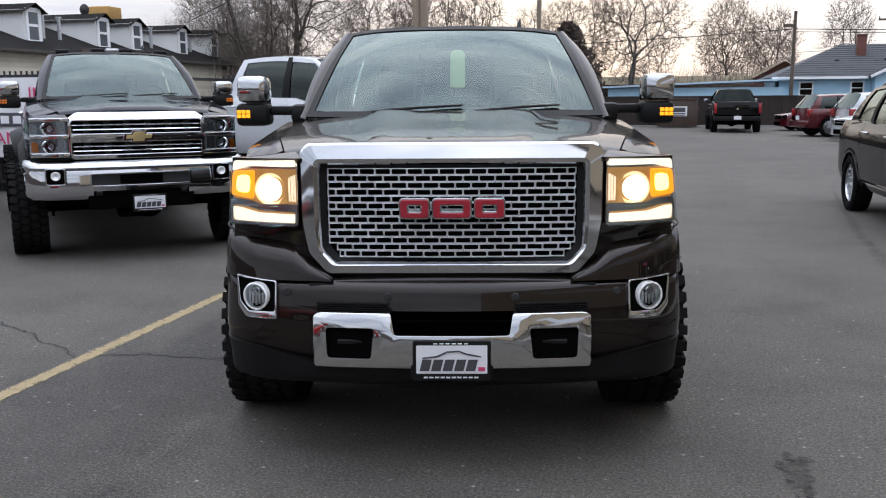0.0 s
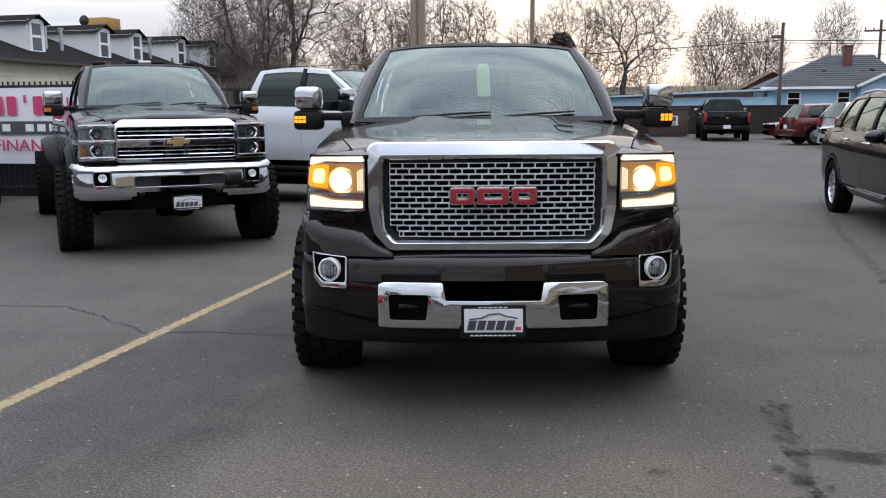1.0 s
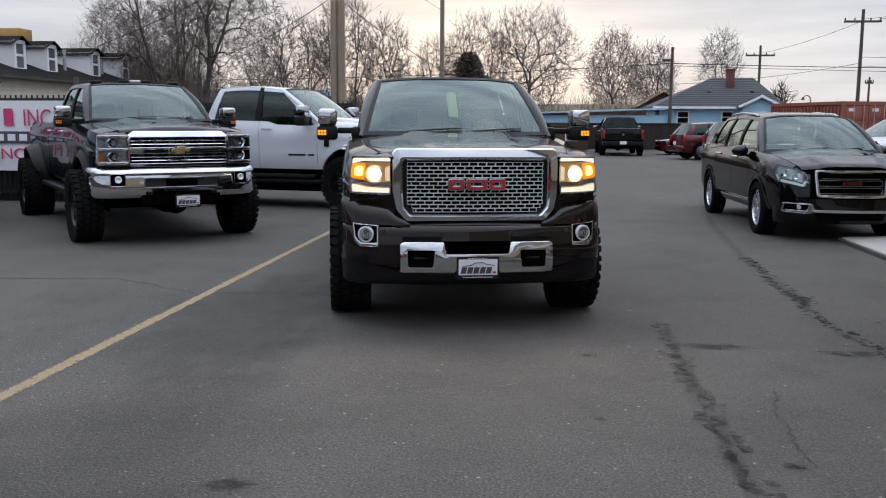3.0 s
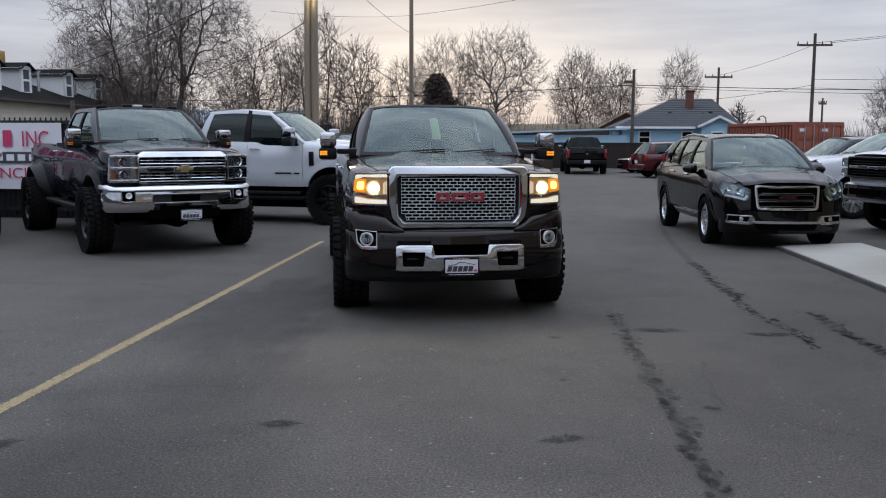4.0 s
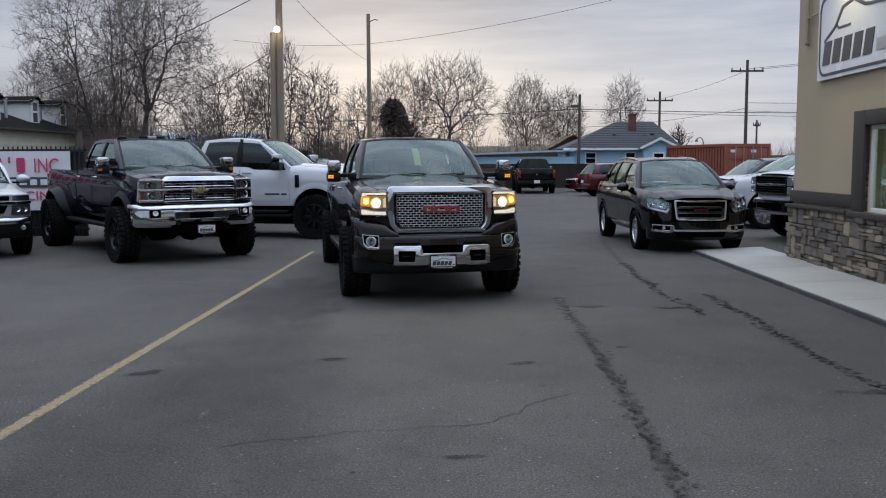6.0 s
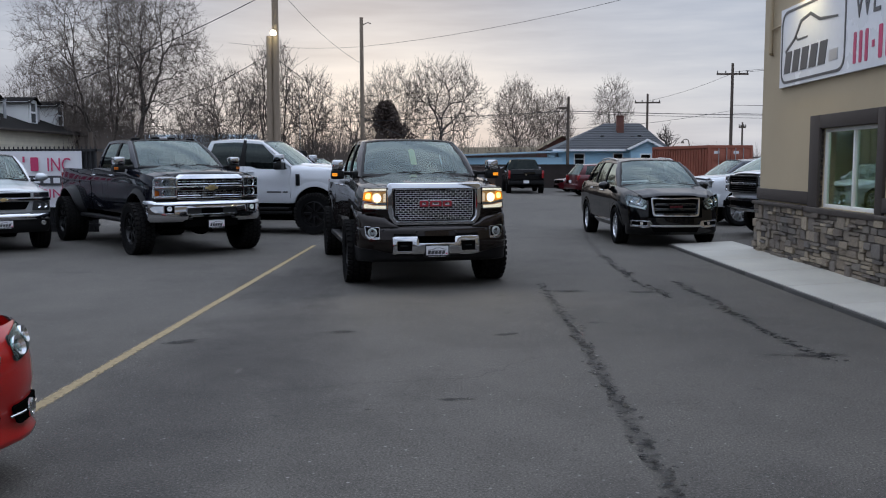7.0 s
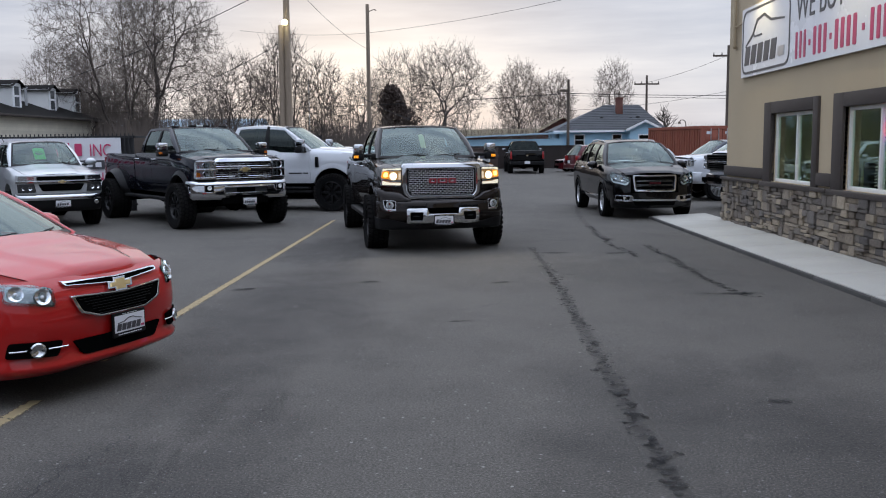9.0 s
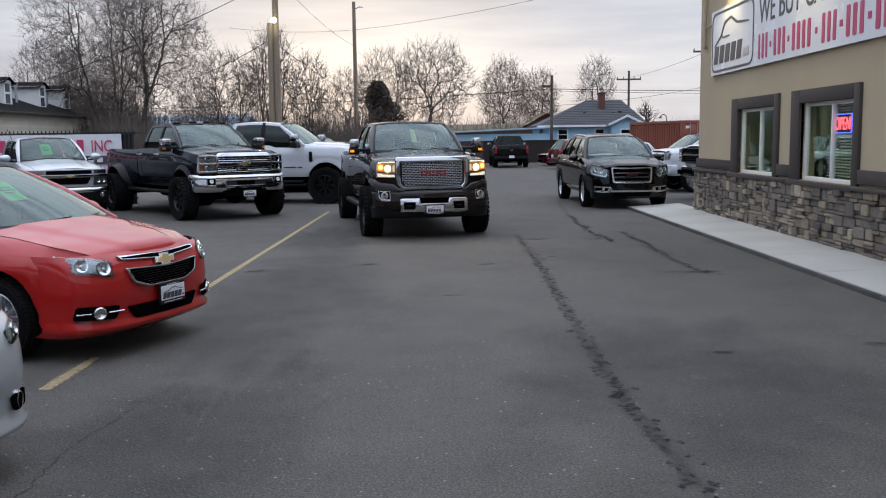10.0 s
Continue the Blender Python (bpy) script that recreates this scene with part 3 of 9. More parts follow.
def crack(pts, w=0.012):
    """A wandering crack in the asphalt, a thin dark open line."""
    rng = random.Random(int(pts[0][0] * 50 + pts[0][1] * 11))
    fine = []
    for a, b in zip(pts, pts[1:]):
        a, b = Vector(a), Vector(b)
        n = max(3, int((b - a).length / 0.028))
        nrm = Vector((-(b - a).y, (b - a).x)).normalized()
        off = 0
        for i in range(n):
            off = off * 0.72 + rng.uniform(-0.019, 0.019)
            fine.append(a.lerp(b, i / n) + nrm * off)
    fine.append(Vector(pts[-1]))
    bm = bmesh.new()
    rows = []
    for i, p in enumerate(fine):
        d = (fine[min(i + 1, len(fine) - 1)] - fine[max(i - 1, 0)]).normalized()
        ww = w * rng.uniform(0.25, 1.0)
        rows.append([bm.verts.new((p.x - d.y * ww * k, p.y + d.x * ww * k, 0.003)) for k in (-0.5, 0.5)])
    for a, b in zip(rows, rows[1:]):
        bm.faces.new((a[0], a[1], b[1], b[0]))
    tagged(part("pavement_crack", bm, "crack", None, "thin dark crack wandering across the asphalt", 0), "", "crack", "", "structure")


build_ground()
strip("bay_line", [(-2.92, y) for y in span(-3.3, 10.05, 40)], 0.135, "line", 0.004, "worn yellow painted bay line on asphalt")
strip("bay_line", [(-2.91, y) for y in span(-5.33, -4.40, 6)], 0.13, "line", 0.004, "worn yellow painted bay line on asphalt")
lane_x = curve1([(-9.5, 1.12), (-7.3, 1.09), (-6.0, 1.01), (-4.7, 1.01), (-3.0, 1.04), (0.0, 1.10), (2.6, 1.12), (4.4, 1.08)])
kerb_x = curve1([(-0.5, 3.12), (0.3, 2.98), (1.5, 2.97), (2.7, 3.01), (4.6, 2.98)])
bend_x = curve1([(3.0, 2.58), (3.5, 2.55), (4.0, 2.45), (5.4, 2.46), (7.6, 2.52), (9.3, 2.6), (11.4, 2.76), (13.5, 3.0), (16.0, 3.3)])
strip("damp_band", [(lane_x(y), y) for y in span(-9.5, 4.3, 60)], 0.20, "damp", 0.003, "faint damp band along the lane", taper=True)
strip("damp_band", [(kerb_x(y), y) for y in span(-0.3, 4.6, 26)], 0.26, "damp", 0.003, "faint damp band along the pavement", taper=True)
strip("damp_band", [(bend_x(y), y) for y in span(3.0, 16.0, 40)], 0.24, "damp", 0.003, "dark wandering damp stain on asphalt", taper=True)


def drip_trail(fx, y0, y1, n, seed, size, label):
    """Drips that fell one after another: a chain of uneven blots."""
    rng = random.Random(seed)
    bm = bmesh.new()
    uv = bm.loops.layers.uv.new("UVMap")
    y, k = y0, 0
    while y < y1:
        cx, z = fx(y) + rng.gauss(0, 0.04), 0.004 + 0.00003 * k
        rx, ry = size * rng.uniform(0.3, 1.2), size * rng.uniform(0.4, 1.3)
        m, turn, rings = 11, rng.uniform(0, 6.28), []
        wob = [rng.uniform(0.65, 1.25) for _ in range(m)]
        for s, h in ((1.0, 0.0), (0.72, 0.40), (0.05, 0.5)):
            rings.append([(bm.verts.new(Vector((cx, y, z)) + Matrix.Rotation(turn * 0.15, 3, "Z") @ Vector((rx * s * wob[i] * math.cos(6.2832 * i / m), ry * s * wob[i] * math.sin(6.2832 * i / m), 0))), h) for i in range(m)])
        for a, b in zip(rings, rings[1:]):
            for i in range(m):
                q = (a[i], a[(i + 1) % m], b[(i + 1) % m], b[i])
                f = bm.faces.new([v for v, _ in q])
                for lp, (_, h) in zip(f.loops, q):
                    lp[uv].uv = (0, h)
        k += 1
        y += (y1 - y0) / n * rng.choice((0.25, 0.5, 0.8, 1.0, 1.3, 1.9))
    tagged(part("drip_stain", bm, "drip", None, label, 0), "", "drip stain", "", "structure")


drip_trail(lambda y: lane_x(y) + 0.012 * math.sin(y * 9), -9.8, 4.3, 420, 5, 0.040, "dark dripped stains in a line along the lane")
drip_trail(lambda y: kerb_x(y) + 0.03 * math.sin(y * 5), -0.5, 4.6, 190, 8, 0.045, "dark dripped stains along the pavement")
drip_trail(lambda y: bend_x(y) + 0.04 * math.sin(y * 3.6), 3.0, 8.0, 150, 9, 0.045, "dark wandering drips on asphalt")
for row in ((1.42, 3.57, 0.42, 0.12, 4), (2.30, 3.50, 0.36, 0.13, -6), (3.0, -0.28, 0.54, 0.13, 3), (2.5, 5.6, 0.16, 0.40, 10), (3.3, -4.3, 0.2, 0.12, 0), (-1.19, 0.76, 0.17, 0.10, 0), (0.44, 0.64, 0.20, 0.10, 20),
            (-2.62, 0.25, 0.24, 0.12, 30), (2.02, -4.5, 0.16, 0.09, 0), (-0.04, -1.77, 0.22, 0.07, 0), (-0.654, -2.04, 0.04, 0.035, 0), (1.36, 1.3, 0.07, 0.05, 0), (0.50, 1.87, 0.06, 0.05, 0), (0.51, 3.21, 0.10, 0.07, 0)):
    patch("oil_stain", *row, "stain", 0.005, "dark oil stain on asphalt")
# broad darker tone over the asphalt, fading out to its rim
for row in ((-1.80, -0.9, 1.05, 4.4, 2), (-2.2, 4.2, 0.9, 2.0, 0), (-1.6, -6.4, 0.9, 2.2, -4), (1.6, -5.2, 1.7, 2.6, 3)):
    patch("traffic_film", *row, "film", 0.0025, "broad dull traffic film on worn asphalt")
# brightness ahead of the bronze pickup, put into the asphalt's colour
for row in ((0.7, 2.3, 1.9, 2.2, 4), (2.6, 1.6, 1.3, 2.6, -5)):
    patch("dust_wear", *row, "dust", 0.0022, "broad pale dusty wear on asphalt")
for row in ((1.36, 9.9, 0.30, 0.14, 0), (2.10, 7.4, 0.42, 0.2, 10), (0.9, 8.6, 0.25, 0.16, 0)):
    patch("pale_patch", *row, "pale", 0.005, "pale worn patch on asphalt")
crack([(-6.5, 5.6), (-5.2, 5.5), (-4.1, 5.65), (-3.64, 5.42), (-3.0, 4.95), (-2.62, 5.11), (-2.1, 5.13), (-1.2, 5.0)], 0.020)
crack([(-1.5, -1.6), (-0.69, -1.28), (-0.39, -1.22), (0.03, -1.14), (0.28, -0.88), (0.53, -0.50), (0.72, -0.34)], 0.010)
crack([(1.55, 2.5), (1.50, 2.23), (1.46, 1.86), (1.42, 1.54), (1.46, 1.3)], 0.014)
crack([(-2.3, -7.8), (-2.21, -7.22), (-2.23, -6.58), (-2.14, -5.67), (-2.0, -5.1)], 0.010)

# ---- pavement beside the office ----
CURB_X, WALL_X = 4.15, 5.355


def build_pavement():
    """Slabs that fall from the wall to a low kerb; the kerb line runs out a little towards the street."""
    edge = lambda y: CURB_X + 0.0105 * (9.8 - y)
    pv = tagged(part("pavement", boxes((edge(9.7) + 0.14, 40, -40, 9.78, -0.1, 0.040)), "mortar", None, "pale concrete pavement with tooled joints", 0), "", "pavement", "", "structure")
    y = 9.80
    rng = random.Random(4)
    while y > -14:
        n = y - 1.52
        bm = bmesh.new()
        box(bm, 0, 1, n + 0.008, y - 0.008, 0.0, 0.058 + rng.uniform(-0.002, 0.002), 0.010)
        for v in bm.verts:
            k = v.co.x
            v.co.x = lerp(edge(v.co.y) + 0.02, WALL_X + 0.02, k)
            v.co.z += 0.055 * k if v.co.z > 0.02 else 0
        part("slab", bm, "concrete", pv)
        bm = boxes((-0.03, 0.02, n + 0.005, y - 0.005, -0.05, 0.050), bevel=0.012)
        for v in bm.verts:
            v.co.x += edge(v.co.y)
        part("curb_stone", bm, "curb", pv)
        y = n


build_pavement()


# ---- office ----
def build_office():
    far_y, near_y, top = 8.22, -14.0, 6.4
    wins = ((3.71, 5.57, 0.985, 2.15), (0.77, 2.62, 0.985, 2.15))
    office = thing("office_building", "tan stucco office with stone-faced base and dark window trim", "building")
    holes = [rect(-w[1], -w[0], w[2], w[3]) for w in wins]
    plate("wall", [rect(-far_y, -near_y, 0.0, top)] + holes, 0.22, "stucco", office, m=pose(WALL_X + 0.11, 0, 0, 0, 0, -90), smooth=0)
    part("wall", boxes((WALL_X + 0.224, WALL_X + 9, far_y - 0.22, far_y - 0.002, 0, top)), "stucco", office, smooth=0)
    part("wall", boxes((WALL_X + 8.8, WALL_X + 9.0, near_y, far_y - 0.22, 0, top)), "stucco", office, smooth=0)
    part("wall", boxes((WALL_X, WALL_X + 9, near_y - 0.2, near_y, 0, top)), "stucco", office, smooth=0)
    part("roof", boxes((WALL_X - 0.1, WALL_X + 9.1, near_y - 0.3, far_y + 0.1, top, top + 0.25), bevel=0.03), "trim", office)
    for r in ((WALL_X + 3.2, WALL_X + 3.3, near_y, far_y - 0.25, 0, 2.7), (WALL_X + 0.24, WALL_X + 3.2, -1.6, -1.5, 0, 2.7), (WALL_X + 0.24, WALL_X + 3.2, far_y - 0.45, far_y - 0.35, 0, 2.7)):
        part("inner_wall", boxes(r), "room", office, smooth=0)
    part("inner_floor", boxes((WALL_X + 0.224, WALL_X + 3.2, near_y, far_y - 0.25, 0, 0.1)), "concrete", office, smooth=0)
    part("inner_ceiling", boxes((WALL_X + 0.224, WALL_X + 3.2, near_y, far_y - 0.25, 2.7, 2.8)), "concrete", office, smooth=0)
    office_light = glowing("office_light", (1.0, 0.93, 0.72), 5.0)
    for y0, y1 in ((0.6, 2.2), (4.0, 5.4)):
        part("ceiling_lamp", boxes((WALL_X + 1.2, WALL_X + 1.6, y0, y1, 2.66, 2.69)), office_light, office)
    # trim band and window surrounds
    p = WALL_X - 0.045
    for y0, y1 in ((5.92, far_y + 0.04), (2.96, 3.51), (near_y, 0.59)):
        part("trim_band", boxes((p, WALL_X + 0.01, y0, y1, 1.01, 1.20), bevel=0.008), "trim", office)
        part("stone_cap", boxes((WALL_X - 0.13, WALL_X + 0.01, y0, y1, 0.925, 0.980), bevel=0.012), "trim", office)
    for (y0, y1, z0, z1), fy0, fy1 in zip(wins, (3.51, 0.59), (5.92, 2.96)):
        w = part("window", boxes((WALL_X + 0.055, WALL_X + 0.115, y0, y0 + 0.055, z0, z1), (WALL_X + 0.055, WALL_X + 0.115, y1 - 0.055, y1, z0, z1), (WALL_X + 0.055, WALL_X + 0.115, y0 + 0.055, y1 - 0.055, z0, z0 + 0.055), (WALL_X + 0.055, WALL_X + 0.115, y0 + 0.055, y1 - 0.055, z1 - 0.055, z1), bevel=0.006), "white_pvc", office, "white sliding window")
        ym = (y0 + y1) / 2 - 0.06
        part("mullion", boxes((WALL_X + 0.05, WALL_X + 0.105, ym - 0.025, ym + 0.025, z0 + 0.05, z1 - 0.05), bevel=0.005), "white_pvc", w)
        pn = part("pane", boxes((WALL_X + 0.083, WALL_X + 0.087, y0 + 0.05, y1 - 0.05, z0 + 0.05, z1 - 0.05)), "pane", w, smooth=0)
        pn.visible_shadow = False
        part("window_surround", boxes((p, WALL_X + 0.05, fy0, y0, z0 - 0.07, z1 + 0.20), (p, WALL_X + 0.05, y1, fy1, z0 - 0.07, z1 + 0.20), (p, WALL_X + 0.05, y0, y1, z1, z1 + 0.20), bevel=0.01), "trim", w)
        part("window_sill", boxes((WALL_X - 0.11, WALL_X + 0.06, fy0, fy1, z0 - 0.085, z0 - 0.004), bevel=0.012), "trim", w)
    # blinds half raised in the nearer window, desk things in the other
    y0, y1, z0, z1 = wins[1]
    for k in range(26):
        bm = bmesh.new()
        box(bm, -0.022, 0.022, y0 + 0.06, 2.02 if k < 10 else 1.66, -0.002, 0.002, 0, pose(WALL_X + 0.18, 0, z0 + 0.09 + 0.042 * k, 0, -24))
        part("blind_slat", bm, "blind", office)
    part("desk", boxes((WALL_X + 0.7, WALL_X + 1.4, 4.0, 5.5, 0.72, 0.76), (WALL_X + 0.72, WALL_X + 0.76, 4.1, 5.4, 0.1, 0.72), bevel=0.01), "seat", office)
    part("monitor", boxes((WALL_X + 0.9, WALL_X + 0.94, 4.2, 4.7, 0.92, 1.25), (WALL_X + 0.88, WALL_X + 0.98, 4.4, 4.5, 0.76, 0.95), bevel=0.01), "black_plastic", office)
    part("office_chair", boxes((WALL_X + 1.5, WALL_X + 1.58, 4.9, 5.4, 0.7, 1.3), (WALL_X + 1.4, WALL_X + 1.9, 4.9, 5.4, 0.55, 0.65), bevel=0.03), "seat", office)
    # ledge stones laid in rough courses
    back = part("stone_backing", boxes((WALL_X - 0.035, WALL_X - 0.003, near_y, far_y + 0.03, 0.030, 0.93)), "mortar", office, smooth=0)
    rng = random.Random(11)
    meshes = []
    for k in range(14):
        bm = bmesh.new()
        r = bmesh.ops.create_cube(bm, size=1.0)
        bmesh.ops.bevel(bm, geom=bm.edges[:], offset=0.10, segments=1, affect="EDGES")
        for v in bm.verts:
            v.co += Vector((rng.uniform(-0.06, 0.06), rng.uniform(-0.035, 0.035), rng.uniform(-0.06, 0.06)))
        me = bpy.data.meshes.new("stone")
        bm.to_mesh(me)
        bm.free()
        me.materials.append(M["stone"])
        meshes.append(me)
    # irregular ashlar: rectangles of whole cells packed from the far corner
    cell_w, cell_h, nx, nz = 0.068, 0.0514, 144, 17
    used = [[False] * nz for _ in range(nx)]
    shapes = ((3, 1), (2, 2), (4, 2), (3, 2), (4, 1), (3, 4), (2, 3), (4, 3), (5, 2), (3, 6), (3, 3), (5, 1), (4, 5), (3, 2), (4, 1), (5, 3))
    for i in range(nx):
        for j in range(nz):
            if used[i][j]:
                continue
            w, h = rng.choice(shapes)
            w, h = min(w, nx - i), min(h, nz - j)
            k = 0
            while k < h and not used[i][j + k]:
                k += 1
            h = k
            if 0 < nz - j - h < 2 and not any(used[i][j + h:nz]):
                h = nz - j
            k = 1
            while k < w and not any(used[i + k][j:j + h]):
                k += 1
            w = k
            for a_ in range(w):
                for b_ in range(h):
                    used[i + a_][j + b_] = True
            st = new("stone", rng.choice(meshes))
            st.parent = back
            d = rng.uniform(0.045, 0.105)
            st.matrix_basis = Matrix.LocRotScale((WALL_X - 0.033 - d / 2 + 0.02, far_y + 0.05 - cell_w * (i + w / 2), 0.054 + cell_h * (j + h / 2)), None, (d, cell_w * w - 0.009, cell_h * h - 0.009))
    # rest of the base, out of sight past the camera's start
    part("stone_course", boxes(*[(WALL_X - 0.09, WALL_X - 0.02, -1.55 - 0.5 * (k + 1), -1.56 - 0.5 * k, 0.10 + 0.14 * j, 0.23 + 0.14 * j) for k in range(20) for j in range(6)], bevel=0.0), "stone", office)
    # pipe on the wall
    bm = bmesh.new()
    tube(bm, [(WALL_X - 0.06, 7.72, 6.3), (WALL_X - 0.06, 7.72, 3.50)], 0.035, sides=10)
    tube(bm, [(WALL_X - 0.02, 7.80, 3.50), (WALL_X - 0.06, 7.72, 3.50)], 0.03, sides=8)
    tube(bm, [(WALL_X - 0.05, 7.80, 3.88), (WALL_X - 0.05, 7.24, 3.90)], 0.018, sides=8)
    part("conduit", bm, "stucco", office)
    # sign board
    sg = thing("sign_board", "white dealer sign with logo box, dark and pink lettering", "sign")
    sg.matrix_world = pose(WALL_X - 0.03, 7.25, 0, 0, 0, -90)
    sx = 13.0
    part("panel", boxes((0, sx, -0.03, 0.02, 2.87, 4.13), bevel=0.004), "sign_white", sg, smooth=0)
    f = -0.034
    plate("logo_box", [rect(0.06, 2.52, 2.92, 4.08, 0.24, 6), rect(0.10, 2.48, 2.96, 4.04, 0.21, 6)], 0.006, "sign_ink", sg, m=pose(0, f, 0))
    arc = [(0.25, 3.45), (0.62, 3.62), (0.85, 3.86), (1.25, 3.92), (1.62, 3.78), (2.25, 3.72), (2.25, 3.69), (1.60, 3.735), (1.24, 3.87), (0.90, 3.82), (0.66, 3.58), (0.25, 3.41)]
    plate("logo_car", [arc], 0.006, "sign_ink", sg, m=pose(0, f, 0))
    plate("logo_car", [[(0.62, 3.60), (0.68, 3.60), (0.74, 3.55), (1.15, 3.55), (1.15, 3.58), (0.76, 3.58), (0.70, 3.64)]], 0.006, "sign_ink", sg, m=pose(0, f, 0))
    for k in range(5):
        x = 0.20 + 0.345 * k
        plate("logo_bar", [[(x, 3.08), (x + 0.26, 3.08), (x + 0.34, 3.42), (x + 0.08, 3.42)]], 0.006, "sign_ink", sg, m=pose(0, f, 0))
    plate("logo_bar", [rect(1.98, 2.28, 3.10, 3.26)], 0.006, "satin", sg, m=pose(0, f, 0))
    as_object("lettering", text_mesh("WE BUY CARS!", 0.62, 0.006, pose(2.78, f, 3.57), 3.30), "sign_ink", sg, smooth=0)
    x = 2.74
    for w, gap in ((0.52, 0.07), (0.07, 0.07), (0.58, 0.07), (0.07, 0.07), (0.80, 0.12), (0.08, 0.12), (0.56, 0.07), (0.09, 0.07), (0.60, 0.07), (0.10, 0.07), (0.85, 0.1)):
        z0, z1 = (3.13, 3.22) if w < 0.12 else (2.96, 3.42)
        if w < 0.12:
            plate("number_bar", [rect(x, x + w, z0, z1)], 0.006, "sign_pink", sg, m=pose(0, f, 0))
        else:
            n_ = round(w / 0.19)
            for q in range(n_):
                plate("number_bar", [rect(x + q * w / n_ + 0.045, x + (q + 1) * w / n_ - 0.045, z0 + 0.01, z1 - 0.03, 0.03)], 0.006, "sign_pink", sg, m=pose(0, f, 0))
        x += w + gap
    # lamps over the sign
    for y in (6.0, 2.15):
        lp = thing("wall_lamp", "small sign lamp on a bracket over the board", "lamp", pose(WALL_X, y, 4.62))
        bm = bmesh.new()
        tube(bm, [(0, 0, 0), (-0.25, 0, 0.10), (-0.45, 0, 0.05)], 0.016, sides=8)
        part("bracket", bm, "black_plastic", lp)
        bm = bmesh.new()
        lathe(bm, [(0.03, 0.06), (0.05, 0.04), (0.10, -0.04)], "z", 18, (-0.47, 0, 0.02))
        part("shade", bm, "black_plastic", lp)
        bm = bmesh.new()
        disc(bm, 0.06, 0.02, (-0.47, 0, -0.005), "z", 16)
        part("bulb", bm, "lit_white", lp)
        sp = new("sign_lamp_light", bpy.data.lights.new("sign_lamp_light", "SPOT"))
        sp.data.energy, sp.data.color, sp.data.spot_size, sp.data.spot_blend, sp.data.shadow_soft_size = 40, (1.0, 0.82, 0.42), radians(110), 0.8, 0.05
        sp.matrix_world = look((WALL_X - 0.47, y, 4.58), (WALL_X - 0.02, y, 3.75))
    # neon sign inside the nearer window
    ne = thing("neon_sign", "lit red and blue neon sign in the office window", "neon sign", pose(WALL_X + 0.13, 1.72, 1.70, 0, 0, -90))
    as_object("lettering", text_mesh("OPEN", 0.26, 0.012, pose(0.03, -0.01, 0.035), 0.48), "neon_red", ne, smooth=0)
    plate("rim", [rect(-0.01, 0.55, -0.015, 0.26, 0.03), rect(0.005, 0.535, 0.0, 0.245, 0.025)], 0.012, "neon_blue", ne)
    plate("back_panel", [rect(-0.02, 0.56, -0.025, 0.27, 0.03)], 0.01, "black_plastic", ne, m=pose(0, 0.02, 0))


build_office()


